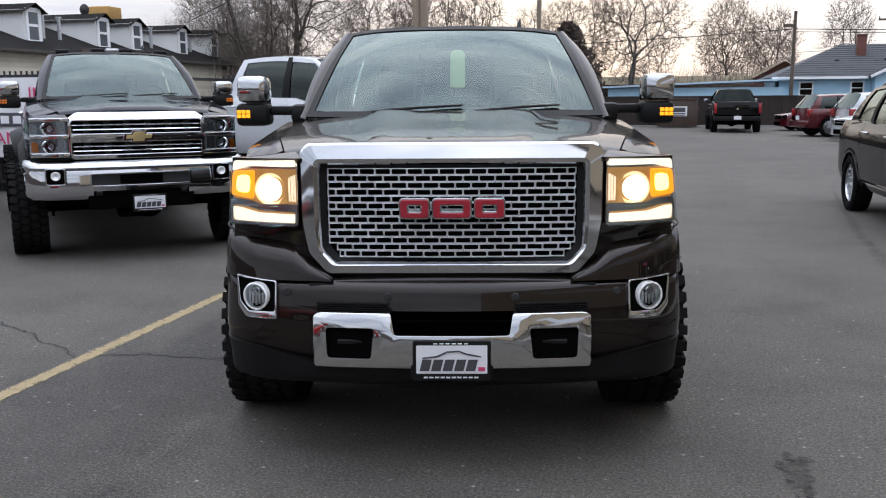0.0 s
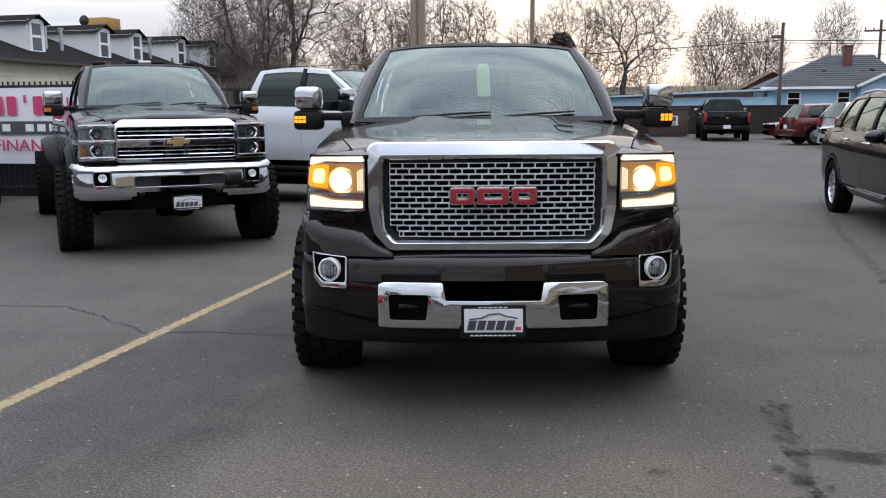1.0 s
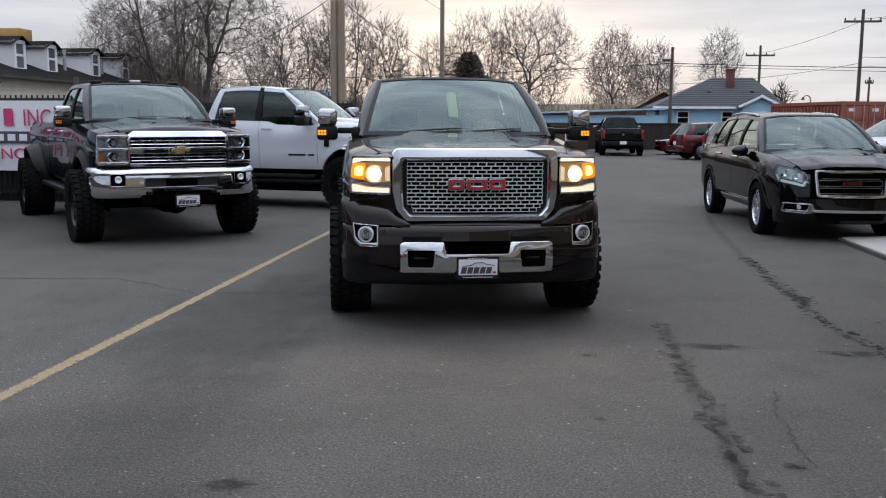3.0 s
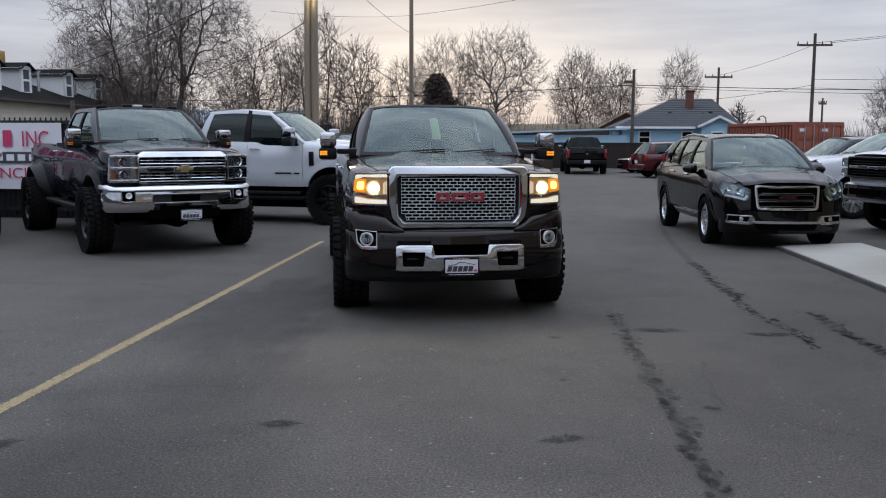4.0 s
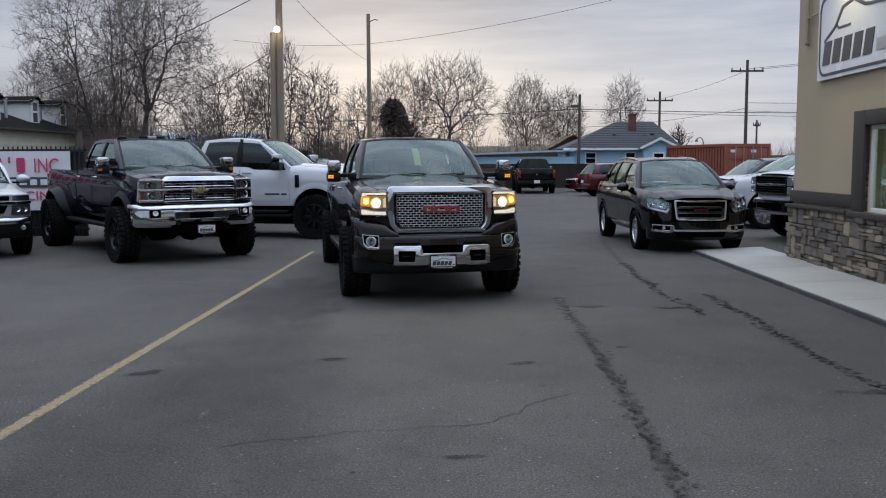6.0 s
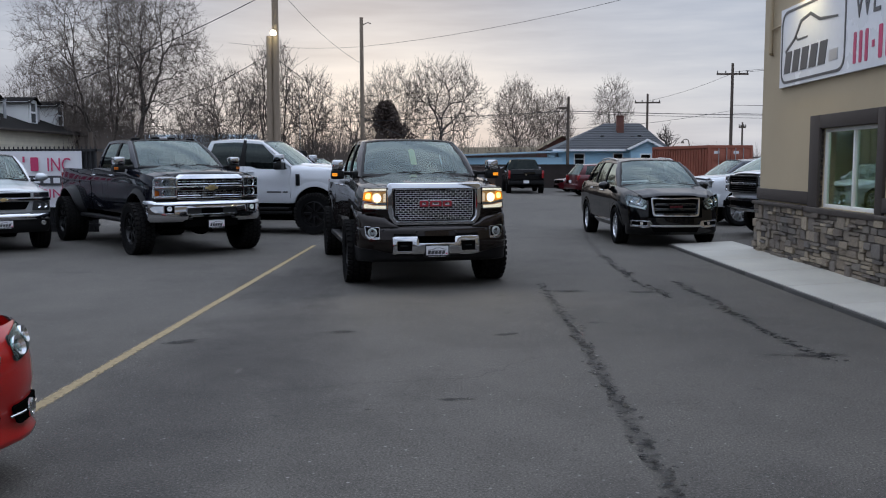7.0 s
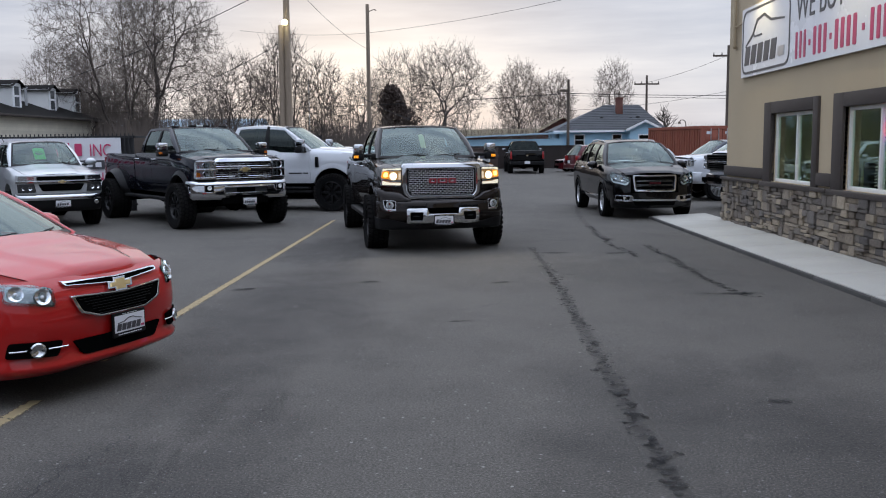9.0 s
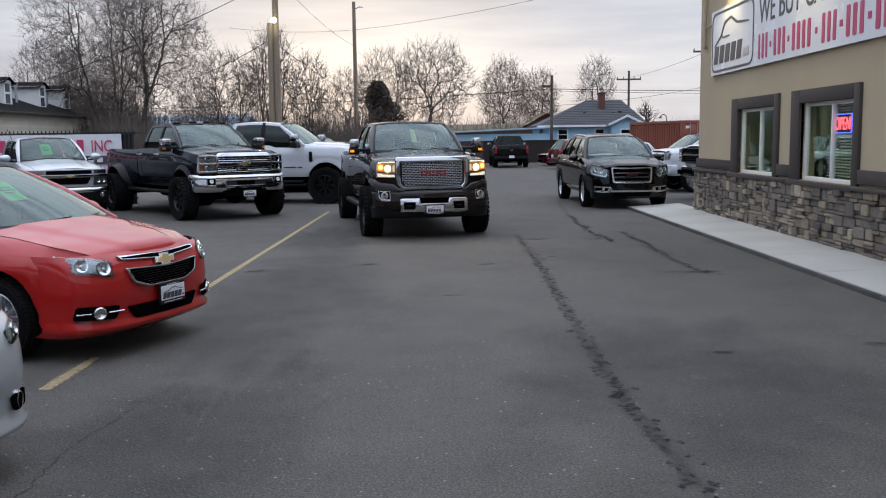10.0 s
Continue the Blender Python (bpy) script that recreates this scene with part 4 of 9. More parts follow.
# ---- fences and banner ----
def build_fences():
    # black railing with the dealer's banner
    y = 13.7
    fc = thing("metal_fence", "black railing fence behind the parked pickups", "fence")
    part("rail", boxes((-34, -8.7, y, y + 0.04, 1.94, 2.0), (-34, -8.7, y, y + 0.04, 0.15, 0.20), (-8.74, -8.7, y, 18.2, 1.94, 2.0), (-8.7, -4.4, 18.2, 18.24, 1.94, 2.0), (-8.7, -4.4, 18.2, 18.24, 0.15, 0.2)), "rail", fc, smooth=0)
    pk = bpy.data.meshes.new("picket")
    bm = boxes((-0.012, 0.012, -0.012, 0.012, 0.05, 2.06))
    bm.to_mesh(pk)
    bm.free()
    pk.materials.append(M["rail"])
    for k in range(150):
        o = new("picket", pk)
        o.parent = fc
        o.location = (-8.75 - 0.11 * k, y + 0.02, 0) if k < 112 else (-8.6 + 0.11 * (k - 112), 18.22, 0)
    part("privacy_sheet", boxes((-34, -8.75, y + 0.06, y + 0.08, 0.0, 1.96), (-8.66, -4.4, 18.26, 18.28, 0.0, 1.96)), "rail", fc, smooth=0)
    ps = thing("fence_post", "tall weathered wooden post at the fence", "post", pose(-8.92, y + 0.2, 0))
    bm = bmesh.new()
    tube(bm, [(0, 0, 0), (0, 0, 2.41)], 0.055, 0.05, 12)
    part("shaft", bm, "dark_pole", ps)
    bn = thing("banner", "white vinyl banner with pink and black lettering on the railing", "banner", pose(-12.95, y - 0.03, 0))
    w = 3.88
    bm = bmesh.new()
    sheet(bm, span(0, w, 26), span(0, 1, 8), lambda x, v: Vector((x, -0.012 * math.sin(x * 5) * (1 - v) - 0.006 * math.sin(x * 17 + 2 * v), lerp(0.60, 1.95, v))), 0.004)
    part("sheet", bm, "banner", bn, smooth=60)
    # dealer's name as plain bars, then words that can be read
    for k in range(10):
        if k != 8:
            plate("name_bar", [rect(0.22 + 0.27 * k, 0.41 + 0.27 * k, 1.47, 1.80, 0.03)], 0.006, "sign_pink", bn, m=pose(0, -0.03, 0))
    plate("name_bar", [rect(2.46, 2.51, 1.68, 1.82, 0.01)], 0.006, "sign_pink", bn, m=pose(0, -0.03, 0))
    as_object("lettering", text_mesh("INC", 0.46, 0.006, pose(3.06, -0.03, 1.47), 0.56), "sign_pink", bn, smooth=0)
    plate("bar", [rect(0.1, w - 0.1, 1.13, 1.36)], 0.006, "sign_ink", bn, m=pose(0, -0.03, 0))
    for k in range(12):
        if k not in (3, 7):
            plate("number_bar", [rect(0.55 + 0.24 * k, 0.71 + 0.24 * k, 1.18, 1.31)], 0.006, "plate_white", bn, m=pose(0, -0.036, 0))
    for words, x, w_ in (("IN", 0.15, 0.30), ("HOUSE", 0.62, 1.0), ("FINANCING", 1.80, 1.85)):
        as_object("lettering", text_mesh(words, 0.30, 0.006, pose(x, -0.03, 0.83), w_), "sign_pink", bn, smooth=0)
    # brown slatted fence at the back of the lot
    wf = thing("slat_fence", "dark brown slatted privacy fence at the back of the lot", "fence")
    me = bpy.data.meshes.new("slat")
    bm = boxes((-0.158, 0.158, -0.012, 0.012, 0.04, 1.50), bevel=0.0)
    bm.to_mesh(me)
    bm.free()
    me.materials.append(M["fence"])
    for k in range(130):
        o = new("slat", me)
        o.parent = wf
        o.location = (-8 + 0.32 * k, 49.4 + (0.026 if k % 2 else 0), 0)
    part("rail", boxes((-8, 34, 49.37, 49.43, 1.47, 1.54), (-8, 34, 49.44, 49.47, 0.3, 0.38), (-8, 34, 49.445, 49.46, 0.05, 1.48)), "fence", wf, smooth=0)


build_fences()


# ---- houses ----
def gable_mesh(bm, x0, x1, y0, y1, z0, z1, over=0.3, thick=0.12, axis="x"):
    """Two roof slopes over a box; the ridge runs along the axis."""
    if axis == "x":
        ym = (y0 + y1) / 2
        for ya in (y0 - over, y1 + over):
            k = (z1 - z0) / (ym - y0)
            zb = z0 - k * over
            vs = [bm.verts.new(p) for p in ((x0 - over, ya, zb), (x1 + over, ya, zb), (x1 + over, ym, z1), (x0 - over, ym, z1))]
            f = bm.faces.new(vs)
            bmesh.ops.solidify(bm, geom=[f], thickness=thick)
    else:
        xm = (x0 + x1) / 2
        for xa in (x0 - over, x1 + over):
            k = (z1 - z0) / (xm - x0)
            zb = z0 - k * over
            vs = [bm.verts.new(p) for p in ((xa, y0 - over, zb), (xa, y1 + over, zb), (xm, y1 + over, z1), (xm, y0 - over, z1))]
            f = bm.faces.new(vs)
            bmesh.ops.solidify(bm, geom=[f], thickness=thick)
    return bm


def window_part(parent, x0, x1, y, z0, z1, face="y"):
    def b(a0, a1, d0, d1, c0, c1):
        return (a0, a1, y + d0, y + d1, c0, c1) if face == "y" else (y + d0, y + d1, a0, a1, c0, c1)
    s = -1
    w = part("window", boxes(b(x0 - 0.08, x0, -0.05, 0.02, z0 - 0.08, z1 + 0.08), b(x1, x1 + 0.08, -0.05, 0.02, z0 - 0.08, z1 + 0.08), b(x0, x1, -0.05, 0.02, z1, z1 + 0.08), b(x0, x1, -0.05, 0.02, z0 - 0.08, z0), b(x0, x1, -0.04, 0.0, (z0 + z1) / 2 - 0.025, (z0 + z1) / 2 + 0.025)), "white_trim", parent, smooth=0)
    part("pane", boxes(b(x0, x1, -0.015, -0.01, z0, z1)), "dark_glass", w, smooth=0)
    part("pane_back", boxes(b(x0, x1, 0.0, 0.012, z0, z1)), "seat", w, smooth=0)
    return w


def dormer_house():
    """Long cream-brick building with a steep shingled roof and a row of dormers, its long side facing the lot."""
    h = thing("dormer_house", "cream brick building with dark shingle roof and five white dormers", "house")
    X, y0, y1 = -25.95, 12.0, 53.6
    depth = 11.0
    part("wall", boxes((X - depth, X, y0, y1, 0, 3.72)), "cream_brick", h, smooth=0)
    bm = bmesh.new()
    # lower slope, then the flat-topped upper roof
    for pts in (((X + 0.45, y0 - 0.4, 3.66), (X + 0.45, y1 + 0.5, 3.66), (X - 5.0, y1 + 0.5, 5.55), (X - 5.0, y0 - 0.4, 5.55)), ((X - 5.0, y0 - 0.4, 5.55), (X - 5.0, y1 + 0.5, 5.55), (X - depth, y1 + 0.5, 6.1), (X - depth, y0 - 0.4, 6.1))):
        f = bm.faces.new([bm.verts.new(p) for p in pts])
        bmesh.ops.solidify(bm, geom=[f], thickness=0.15)
    part("roof", bm, "brown_shingle", h, smooth=0)
    for k in range(17):
        part("siding_board", boxes((X + 0.003, X + 0.035, y0, y1, 0.15 + 0.2 * k, 0.335 + 0.2 * k)), "cream_brick", h, smooth=0)
    part("gutter", boxes((X + 0.40, X + 0.52, y0, y1 + 0.5, 3.52, 3.66), bevel=0.02), "trim", h)
    for y in (37.5, 53.1):
        bm = bmesh.new()
        tube(bm, [(X + 0.44, y, 3.36), (X + 0.06, y, 3.0), (X + 0.06, y, 0.1)], 0.05, sides=6)
        part("downpipe", bm, "trim", h)
    for yd in (53.6, 49.7, 44.85, 41.8, 36.5, 31.6, 26.8):
        xf = X - 1.15
        d = part("dormer", boxes((xf - 4.2, xf, yd - 0.62, yd + 0.62, 3.9, 5.55)), "dormer", h, "pale dormer with a white sash window", smooth=0)
        bm = bmesh.new()
        gable_mesh(bm, xf - 5.2, xf + 0.05, yd - 0.62, yd + 0.62, 5.53, 5.86, 0.20, 0.09, "x")
        part("dormer_roof", bm, "brown_shingle", d, smooth=0)
        w = part("window", boxes((xf + 0.002, xf + 0.05, yd - 0.50, yd - 0.33, 4.08, 5.62), (xf + 0.002, xf + 0.05, yd + 0.33, yd + 0.50, 4.08, 5.62), (xf + 0.002, xf + 0.05, yd - 0.33, yd + 0.33, 5.46, 5.66), (xf + 0.002, xf + 0.05, yd - 0.33, yd + 0.33, 4.08, 4.24), (xf + 0.002, xf + 0.04, yd - 0.33, yd + 0.33, 4.82, 4.94)), "white_trim", d, smooth=0)
        part("pane", boxes((xf + 0.005, xf + 0.012, yd - 0.33, yd + 0.33, 4.24, 5.46)), "sash_glass", w, smooth=0)
    for y, z in ((37.9, 5.5), (39.1, 5.4), (47.2, 5.5), (51.6, 5.2)):
        bm = bmesh.new()
        tube(bm, [(X - 1.7, y, 4.4), (X - 1.7, y, z)], 0.09, sides=8)
        tube(bm, [(X - 1.7, y, z), (X - 1.7, y, z + 0.08)], 0.14, sides=8)
        part("roof_vent", bm, "satin", h)
    part("cooler", boxes((-32.9, -31.3, 48.8, 50.2, 6.1, 7.0), bevel=0.06), "rusty_box", h, "rusty tan rooftop cooler box")
    bm = bmesh.new()
    lathe(bm, [(0.0005, 0.0), (0.2, 0.03), (0.32, 0.10)], "y", 18, (-32.4, 48.0, 6.75))
    tube(bm, [(-32.4, 48.05, 6.75), (-32.4, 48.2, 6.2)], 0.04, sides=6)
    part("satellite_dish", bm, "dark_grey", h)


def blue_house():
    h = thing("blue_house", "pale blue house with grey shingle roof and brick chimney", "house")
    y0 = 57.7
    part("wall", boxes((7.3, 14.9, y0, y0 + 8, 0, 2.62)), "blue_siding", h, smooth=0)
    bm = bmesh.new()
    zr, ze = 4.64, 2.58
    a = [(6.85, y0 - 0.5, ze), (15.3, y0 - 0.5, ze), (15.3, y0 + 8.5, ze), (6.85, y0 + 8.5, ze)]
    r = [(11.3, y0 + 4.3, zr), (14.05, y0 + 4.3, zr)]
    for q in ((a[0], a[1], r[1], r[0]), (a[1], a[2], r[1]), (a[2], a[3], r[0], r[1]), (a[3], a[0], r[0])):
        bm.faces.new([bm.verts.new(p) for p in q])
    part("roof", bm, "shingle", h, smooth=0)
    bm = bmesh.new()
    for k in range(1, 15):
        v = k / 15
        box(bm, lerp(6.85, 11.3, v), lerp(15.3, 14.05, v), lerp(y0 - 0.5, y0 + 4.3, v) - 0.02, lerp(y0 - 0.5, y0 + 4.3, v) + 0.06, lerp(ze, zr, v) - 0.01, lerp(ze, zr, v) + 0.022)
    part("shingle_course", bm, "shingle", h, smooth=0)
    part("fascia", boxes((6.85, 12.1, y0 - 0.54, y0 - 0.48, 2.46, 2.60)), "white_trim", h, smooth=0)
    # gabled wing towards the lot
    g = part("wing", boxes((12.4, 14.55, y0 - 0.9, y0 + 2, 0, 2.76)), "blue_siding", h, smooth=0)
    bm = bmesh.new()
    bm.faces.new([bm.verts.new(p) for p in ((12.4, y0 - 0.88, 2.74), (14.55, y0 - 0.88, 2.74), (13.475, y0 - 0.88, 3.24))])
    part("gable", bm, "blue_siding", g, smooth=0)
    bm = bmesh.new()
    gable_mesh(bm, 12.4, 14.55, y0 - 0.9, y0 + 4, 2.78, 3.30, 0.35, 0.10, "y")
    part("wing_roof", bm, "shingle", g, smooth=0)
    for sg in (-1, 1):
        bm = bmesh.new()
        box(bm, 0, math.hypot(1.43, 0.69), -0.05, 0.0, -0.15, 0.0, 0, Matrix.Translation((13.475, y0 - 1.28, 3.32)) @ Matrix.Rotation(0 if sg > 0 else math.pi, 4, "Z") @ Matrix.Rotation(math.atan2(0.69, 1.43), 4, "Y"))
        part("bargeboard", bm, "white_trim", g, smooth=0)
    ch = part("chimney", boxes((11.97, 12.48, y0 + 2.5, y0 + 3.0, 3.4, 5.05), bevel=0.01), "red_brick", h)
    part("chimney_cap", boxes((11.93, 12.52, y0 + 2.46, y0 + 3.04, 5.054, 5.14), bevel=0.01), "red_brick", ch)
    for x0, x1, z0, z1, y in ((8.5, 9.15, 1.55, 2.25, y0), (11.32, 11.92, 1.62, 2.25, y0), (13.1, 13.75, 1.62, 2.2, y0 - 0.9)):
        window_part(h, x0, x1, y - 0.02, z0, z1)
    for x, z in ((10.75, 3.55), (12.95, 3.5), (13.5, 3.6)):
        part("roof_vent", boxes((x - 0.13, x + 0.13, y0 + 1.7, y0 + 2.0, z - 0.1, z + 0.10), bevel=0.04), "dark_grey", h)
    for z in [0.2 * k for k in range(4, 13)]:
        part("siding_board", boxes((7.31, 12.38, y0 - 0.022, y0 - 0.003, z, z + 0.18)), "blue_siding", h, smooth=0)
    # low annexe with a pale metal roof
    part("annexe", boxes((-2.5, 7.25, y0 - 3.2, y0 + 2, 0, 2.0)), "blue_siding", h, smooth=0)
    for k in range(22):
        x = -2.8 + 0.46 * k
        part("roof_sheet", boxes((x, x + 0.445, y0 - 3.6, y0 + 2.2, 2.02 + 0.016 * k, 2.12 + 0.016 * k)), "pale_roof", h, smooth=0)
    # tan-roofed outbuildings behind
    o = thing("outbuilding", "tan-roofed outbuildings with a brick gable behind the fence", "house")
    part("wall", boxes((-4.5, 6.4, 66, 69, 0, 2.35), (6.5, 10.9, 67.3, 73, 0, 2.65)), "red_brick", o, smooth=0)
    bm = bmesh.new()
    f = bm.faces.new([bm.verts.new(p) for p in ((-5, 65.5, 2.35), (6.7, 65.5, 2.35), (6.7, 69, 2.95), (-5, 69, 2.95))])
    bmesh.ops.solidify(bm, geom=[f], thickness=0.15)
    gable_mesh(bm, 6.4, 11.0, 67.2, 73, 2.62, 3.85, 0.4, 0.15, "y")
    part("roof", bm, "tan_roof", o, smooth=0)
    bm = bmesh.new()
    bm.faces.new([bm.verts.new(p) for p in ((6.45, 67.25, 2.6), (10.95, 67.25, 2.6), (8.7, 67.25, 3.76))])
    part("gable", bm, "red_brick", o, smooth=0)
    # far pale house between the trees, mostly hidden by the parked pickups
    q = thing("house", "far pale blue house with a shallow grey gable roof", "house")
    part("wall", boxes((-33, -19, 72, 80, 0, 2.9)), "blue_siding", q, smooth=0)
    bm = bmesh.new()
    gable_mesh(bm, -33, -19, 72, 80, 2.9, 4.3, 0.4, 0.15, "x")
    part("roof", bm, "pale_roof", q, smooth=0)


def container():
    ct = thing("shipping_container", "rust-red corrugated shipping container", "container", pose(12.63, 37.7, -0.08, 0, 0, 15))
    bm = boxes((0.06, 2.38, 0.06, 6.0, 0.1, 2.5))
    part("shell", bm, "rust", ct, smooth=0)
    for k in range(21):
        part("rib", boxes((-0.005, 0.06, 0.25 + 0.27 * k, 0.39 + 0.27 * k, 0.25, 2.38)), "rust", ct, smooth=0)
    part("frame", boxes((-0.02, 0.12, -0.02, 0.12, 0, 2.59), (2.32, 2.46, -0.02, 0.12, 0, 2.59), (-0.02, 0.12, 5.94, 6.08, 0, 2.59), (2.32, 2.46, 5.94, 6.08, 0, 2.59), (0.12, 2.32, -0.02, 0.1, 2.42, 2.59), (0.12, 2.32, -0.02, 0.1, 0, 0.16), (-0.02, 0.1, 0.12, 5.94, 2.45, 2.59), (-0.02, 0.1, 0.12, 5.94, 0, 0.16)), "rust", ct, smooth=0)
    for x in (0.5, 0.95, 1.45, 1.9):
        bm = bmesh.new()
        tube(bm, [(x, -0.06, 0.15), (x, -0.06, 2.45)], 0.025, sides=6)
        part("lock_bar", bm, "satin", ct)
    for x0, x1 in ((0.14, 1.205), (1.235, 2.30)):
        dr = part("door", boxes((x0, x1, -0.005, 0.055, 0.18, 2.40), bevel=0.01), "rust", ct)
        for z in (0.45, 0.95, 1.45, 1.95):
            part("door_panel", boxes((x0 + 0.07, x1 - 0.07, -0.022, -0.008, z - 0.17, z + 0.17), bevel=0.01), "rust", dr)
        part("label", boxes((x0 + 0.12, x0 + 0.42, -0.03, -0.026, 2.16, 2.30)), "plate_white", dr, "pale worn label")
    bm = bmesh.new()
    disc(bm, 0.13, 0.006, (1.52, -0.035, 1.45), "y", 18, 0.001)
    part("round_label", bm, "plate_white", ct)


def dumpster():
    d = thing("dumpster", "brown metal dumpster with a white notice by the fence", "dumpster", pose(1.32, 47.3, 0))
    part("body", boxes((-0.95, 0.95, -0.7, 0.9, 0.06, 1.40), bevel=0.012), "dumpster", d)
    for x in (-0.93, -0.3, 0.3, 0.93):
        part("rib", boxes((x - 0.04, x + 0.04, -0.745, -0.698, 0.1, 1.36), bevel=0.006), "dumpster", d)
    part("rim", boxes((-1.0, 1.0, -0.76, -0.68, 1.36, 1.44), (-1.02, -0.95, -0.68, 0.9, 1.36, 1.44), (0.95, 1.02, -0.68, 0.9, 1.36, 1.44), bevel=0.01), "dumpster", d)
    for sg in (-1, 1):
        part("lifting_sleeve", boxes((min(sg * 0.95, sg * 1.05), max(sg * 0.95, sg * 1.05), -0.5, 0.7, 0.85, 0.99), bevel=0.012), "dumpster", d)
        part("lid", boxes((min(sg * 0.01, sg * 0.97), max(sg * 0.01, sg * 0.97), -0.74, 0.92, 1.445, 1.49), bevel=0.015), "black_plastic", d)
    nt_ = part("notice", boxes((-0.25, 0.47, -0.765, -0.748, 0.56, 1.04)), "plate_white", d, "white notice with dark bars", smooth=0)
    for z0, z1, k in ((0.76, 0.98, 0.54), (0.66, 0.71, 0.56), (0.59, 0.63, 0.5)):
        part("writing_bar", boxes((0.11 - k / 2, 0.11 + k / 2, -0.772, -0.766, z0, z1)), "sign_ink", nt_, smooth=0)


dormer_house()
blue_house()
container()
dumpster()


# ---- poles and wires ----
def pole(label, x, y, h, r, mat="wood_pole", arms=(), lean=0.0):
    p = thing("utility_pole", label, "utility pole", pose(x, y, 0, 0, lean))
    bm = bmesh.new()
    tube(bm, [(0, 0, -0.2), (0, 0, h * 0.5), (0, 0, h)], r, r * 0.72, 12)
    part("shaft", bm, mat, p)
    for z, w, turn in arms:
        bm = bmesh.new()
        box(bm, -w, w, -0.06, 0.06, z - 0.07, z + 0.07, 0, pose(0, 0, 0, 0, 0, turn))
        part("crossarm", bm, mat, p)
        for s in (-1, -0.45, 0.45, 1):
            bm = bmesh.new()
            q = pose(0, 0, 0, 0, 0, turn) @ Vector((s * w * 0.95, 0, z))
            tube(bm, [q + Vector((0, 0, 0.05)), q + Vector((0, 0, 0.25))], 0.05, 0.03, 6)
            part("insulator", bm, "dark_grey", p)
    return p


def wire(a, b, sag, r=0.009, n=18):
    w = thing("overhead_wire", "thin dark overhead wire", "wire", None, "overhead wires")
    bm = bmesh.new()
    a, b = Vector(a), Vector(b)
    tube(bm, [a.lerp(b, i / n) - Vector((0, 0, sag * 4 * (i / n) * (1 - i / n))) for i in range(n + 1)], r, sides=4)
    part("strand", bm, "cable", w)


lampole = pole("tall doubled wooden pole with a lit lamp", -8.78, 36.0, 15.0, 0.19, lean=0.1)
bm = bmesh.new()
tube(bm, [(-0.33, -0.05, -0.2), (-0.29, -0.05, 7.72)], 0.165, 0.135, 12)
part("stub", bm, "wood_pole", lampole)
bm = bmesh.new()
tube(bm, [(0.0, -0.15, 7.75), (0.0, -0.55, 7.95)], 0.03, sides=8)
part("lamp_arm", bm, "satin", lampole)
bm = bmesh.new()
lathe(bm, [(0.0005, 0.12), (0.09, 0.09), (0.14, 0.0), (0.11, -0.10), (0.0005, -0.13)], "z", 16, (0.02, -0.62, 7.80))
part("lamp_globe", bm, "lit_street", lampole)
slim = pole("slim grey wooden pole", -6.33, 52.5, 11.2, 0.165, lean=0.0)
bm = bmesh.new()
tube(bm, [(0.10, 0, 10.72), (0.42, 0, 10.86), (0.62, 0, 10.80)], 0.03, sides=6)
part("arm", bm, "dark_pole", slim)
dark = pole("dark wooden pole by the blue house", 7.77, 56.0, 6.25, 0.125, "dark_pole", lean=0.3)
part("arm", boxes((-0.62, -0.09, -0.07, 0.07, 5.36, 5.54), bevel=0.02), "dark_pole", dark)
pole("wooden pole with a crossarm", 17.3, 75.0, 7.85, 0.13, "dark_pole", [(7.05, 1.15, 0)])
pole("tall wooden pole with crossarms and a transformer", 21.0, 62.0, 9.15, 0.14, "dark_pole", [(8.35, 1.2, 0)])
pole("far wooden pole with short crossarm", 25.0, 72.0, 5.15, 0.10, "dark_pole", [(4.7, 0.3, 0)])
pole("thin grey metal pole far off", -9.9, 49.0, 6.0, 0.05, "satin")
yard_lamp = thing("yard_lamp", "small dark gooseneck lamp post beyond the container", "street lamp", pose(16.2, 56.0, 0))
bm = bmesh.new()
tube(bm, [(0.1, 0, 0), (0.1, 0, 2.9), (0.05, 0, 3.16), (-0.1, 0, 3.27), (-0.28, 0, 3.24), (-0.36, 0, 3.12)], 0.04, 0.03, 8)
part("post", bm, "dark_pole", yard_lamp)
bm = bmesh.new()
lathe(bm, [(0.03, 0.10), (0.07, 0.06), (0.13, -0.07), (0.0005, -0.05)], "z", 14, (-0.37, 0, 3.06))
part("shade", bm, "dark_pole", yard_lamp)
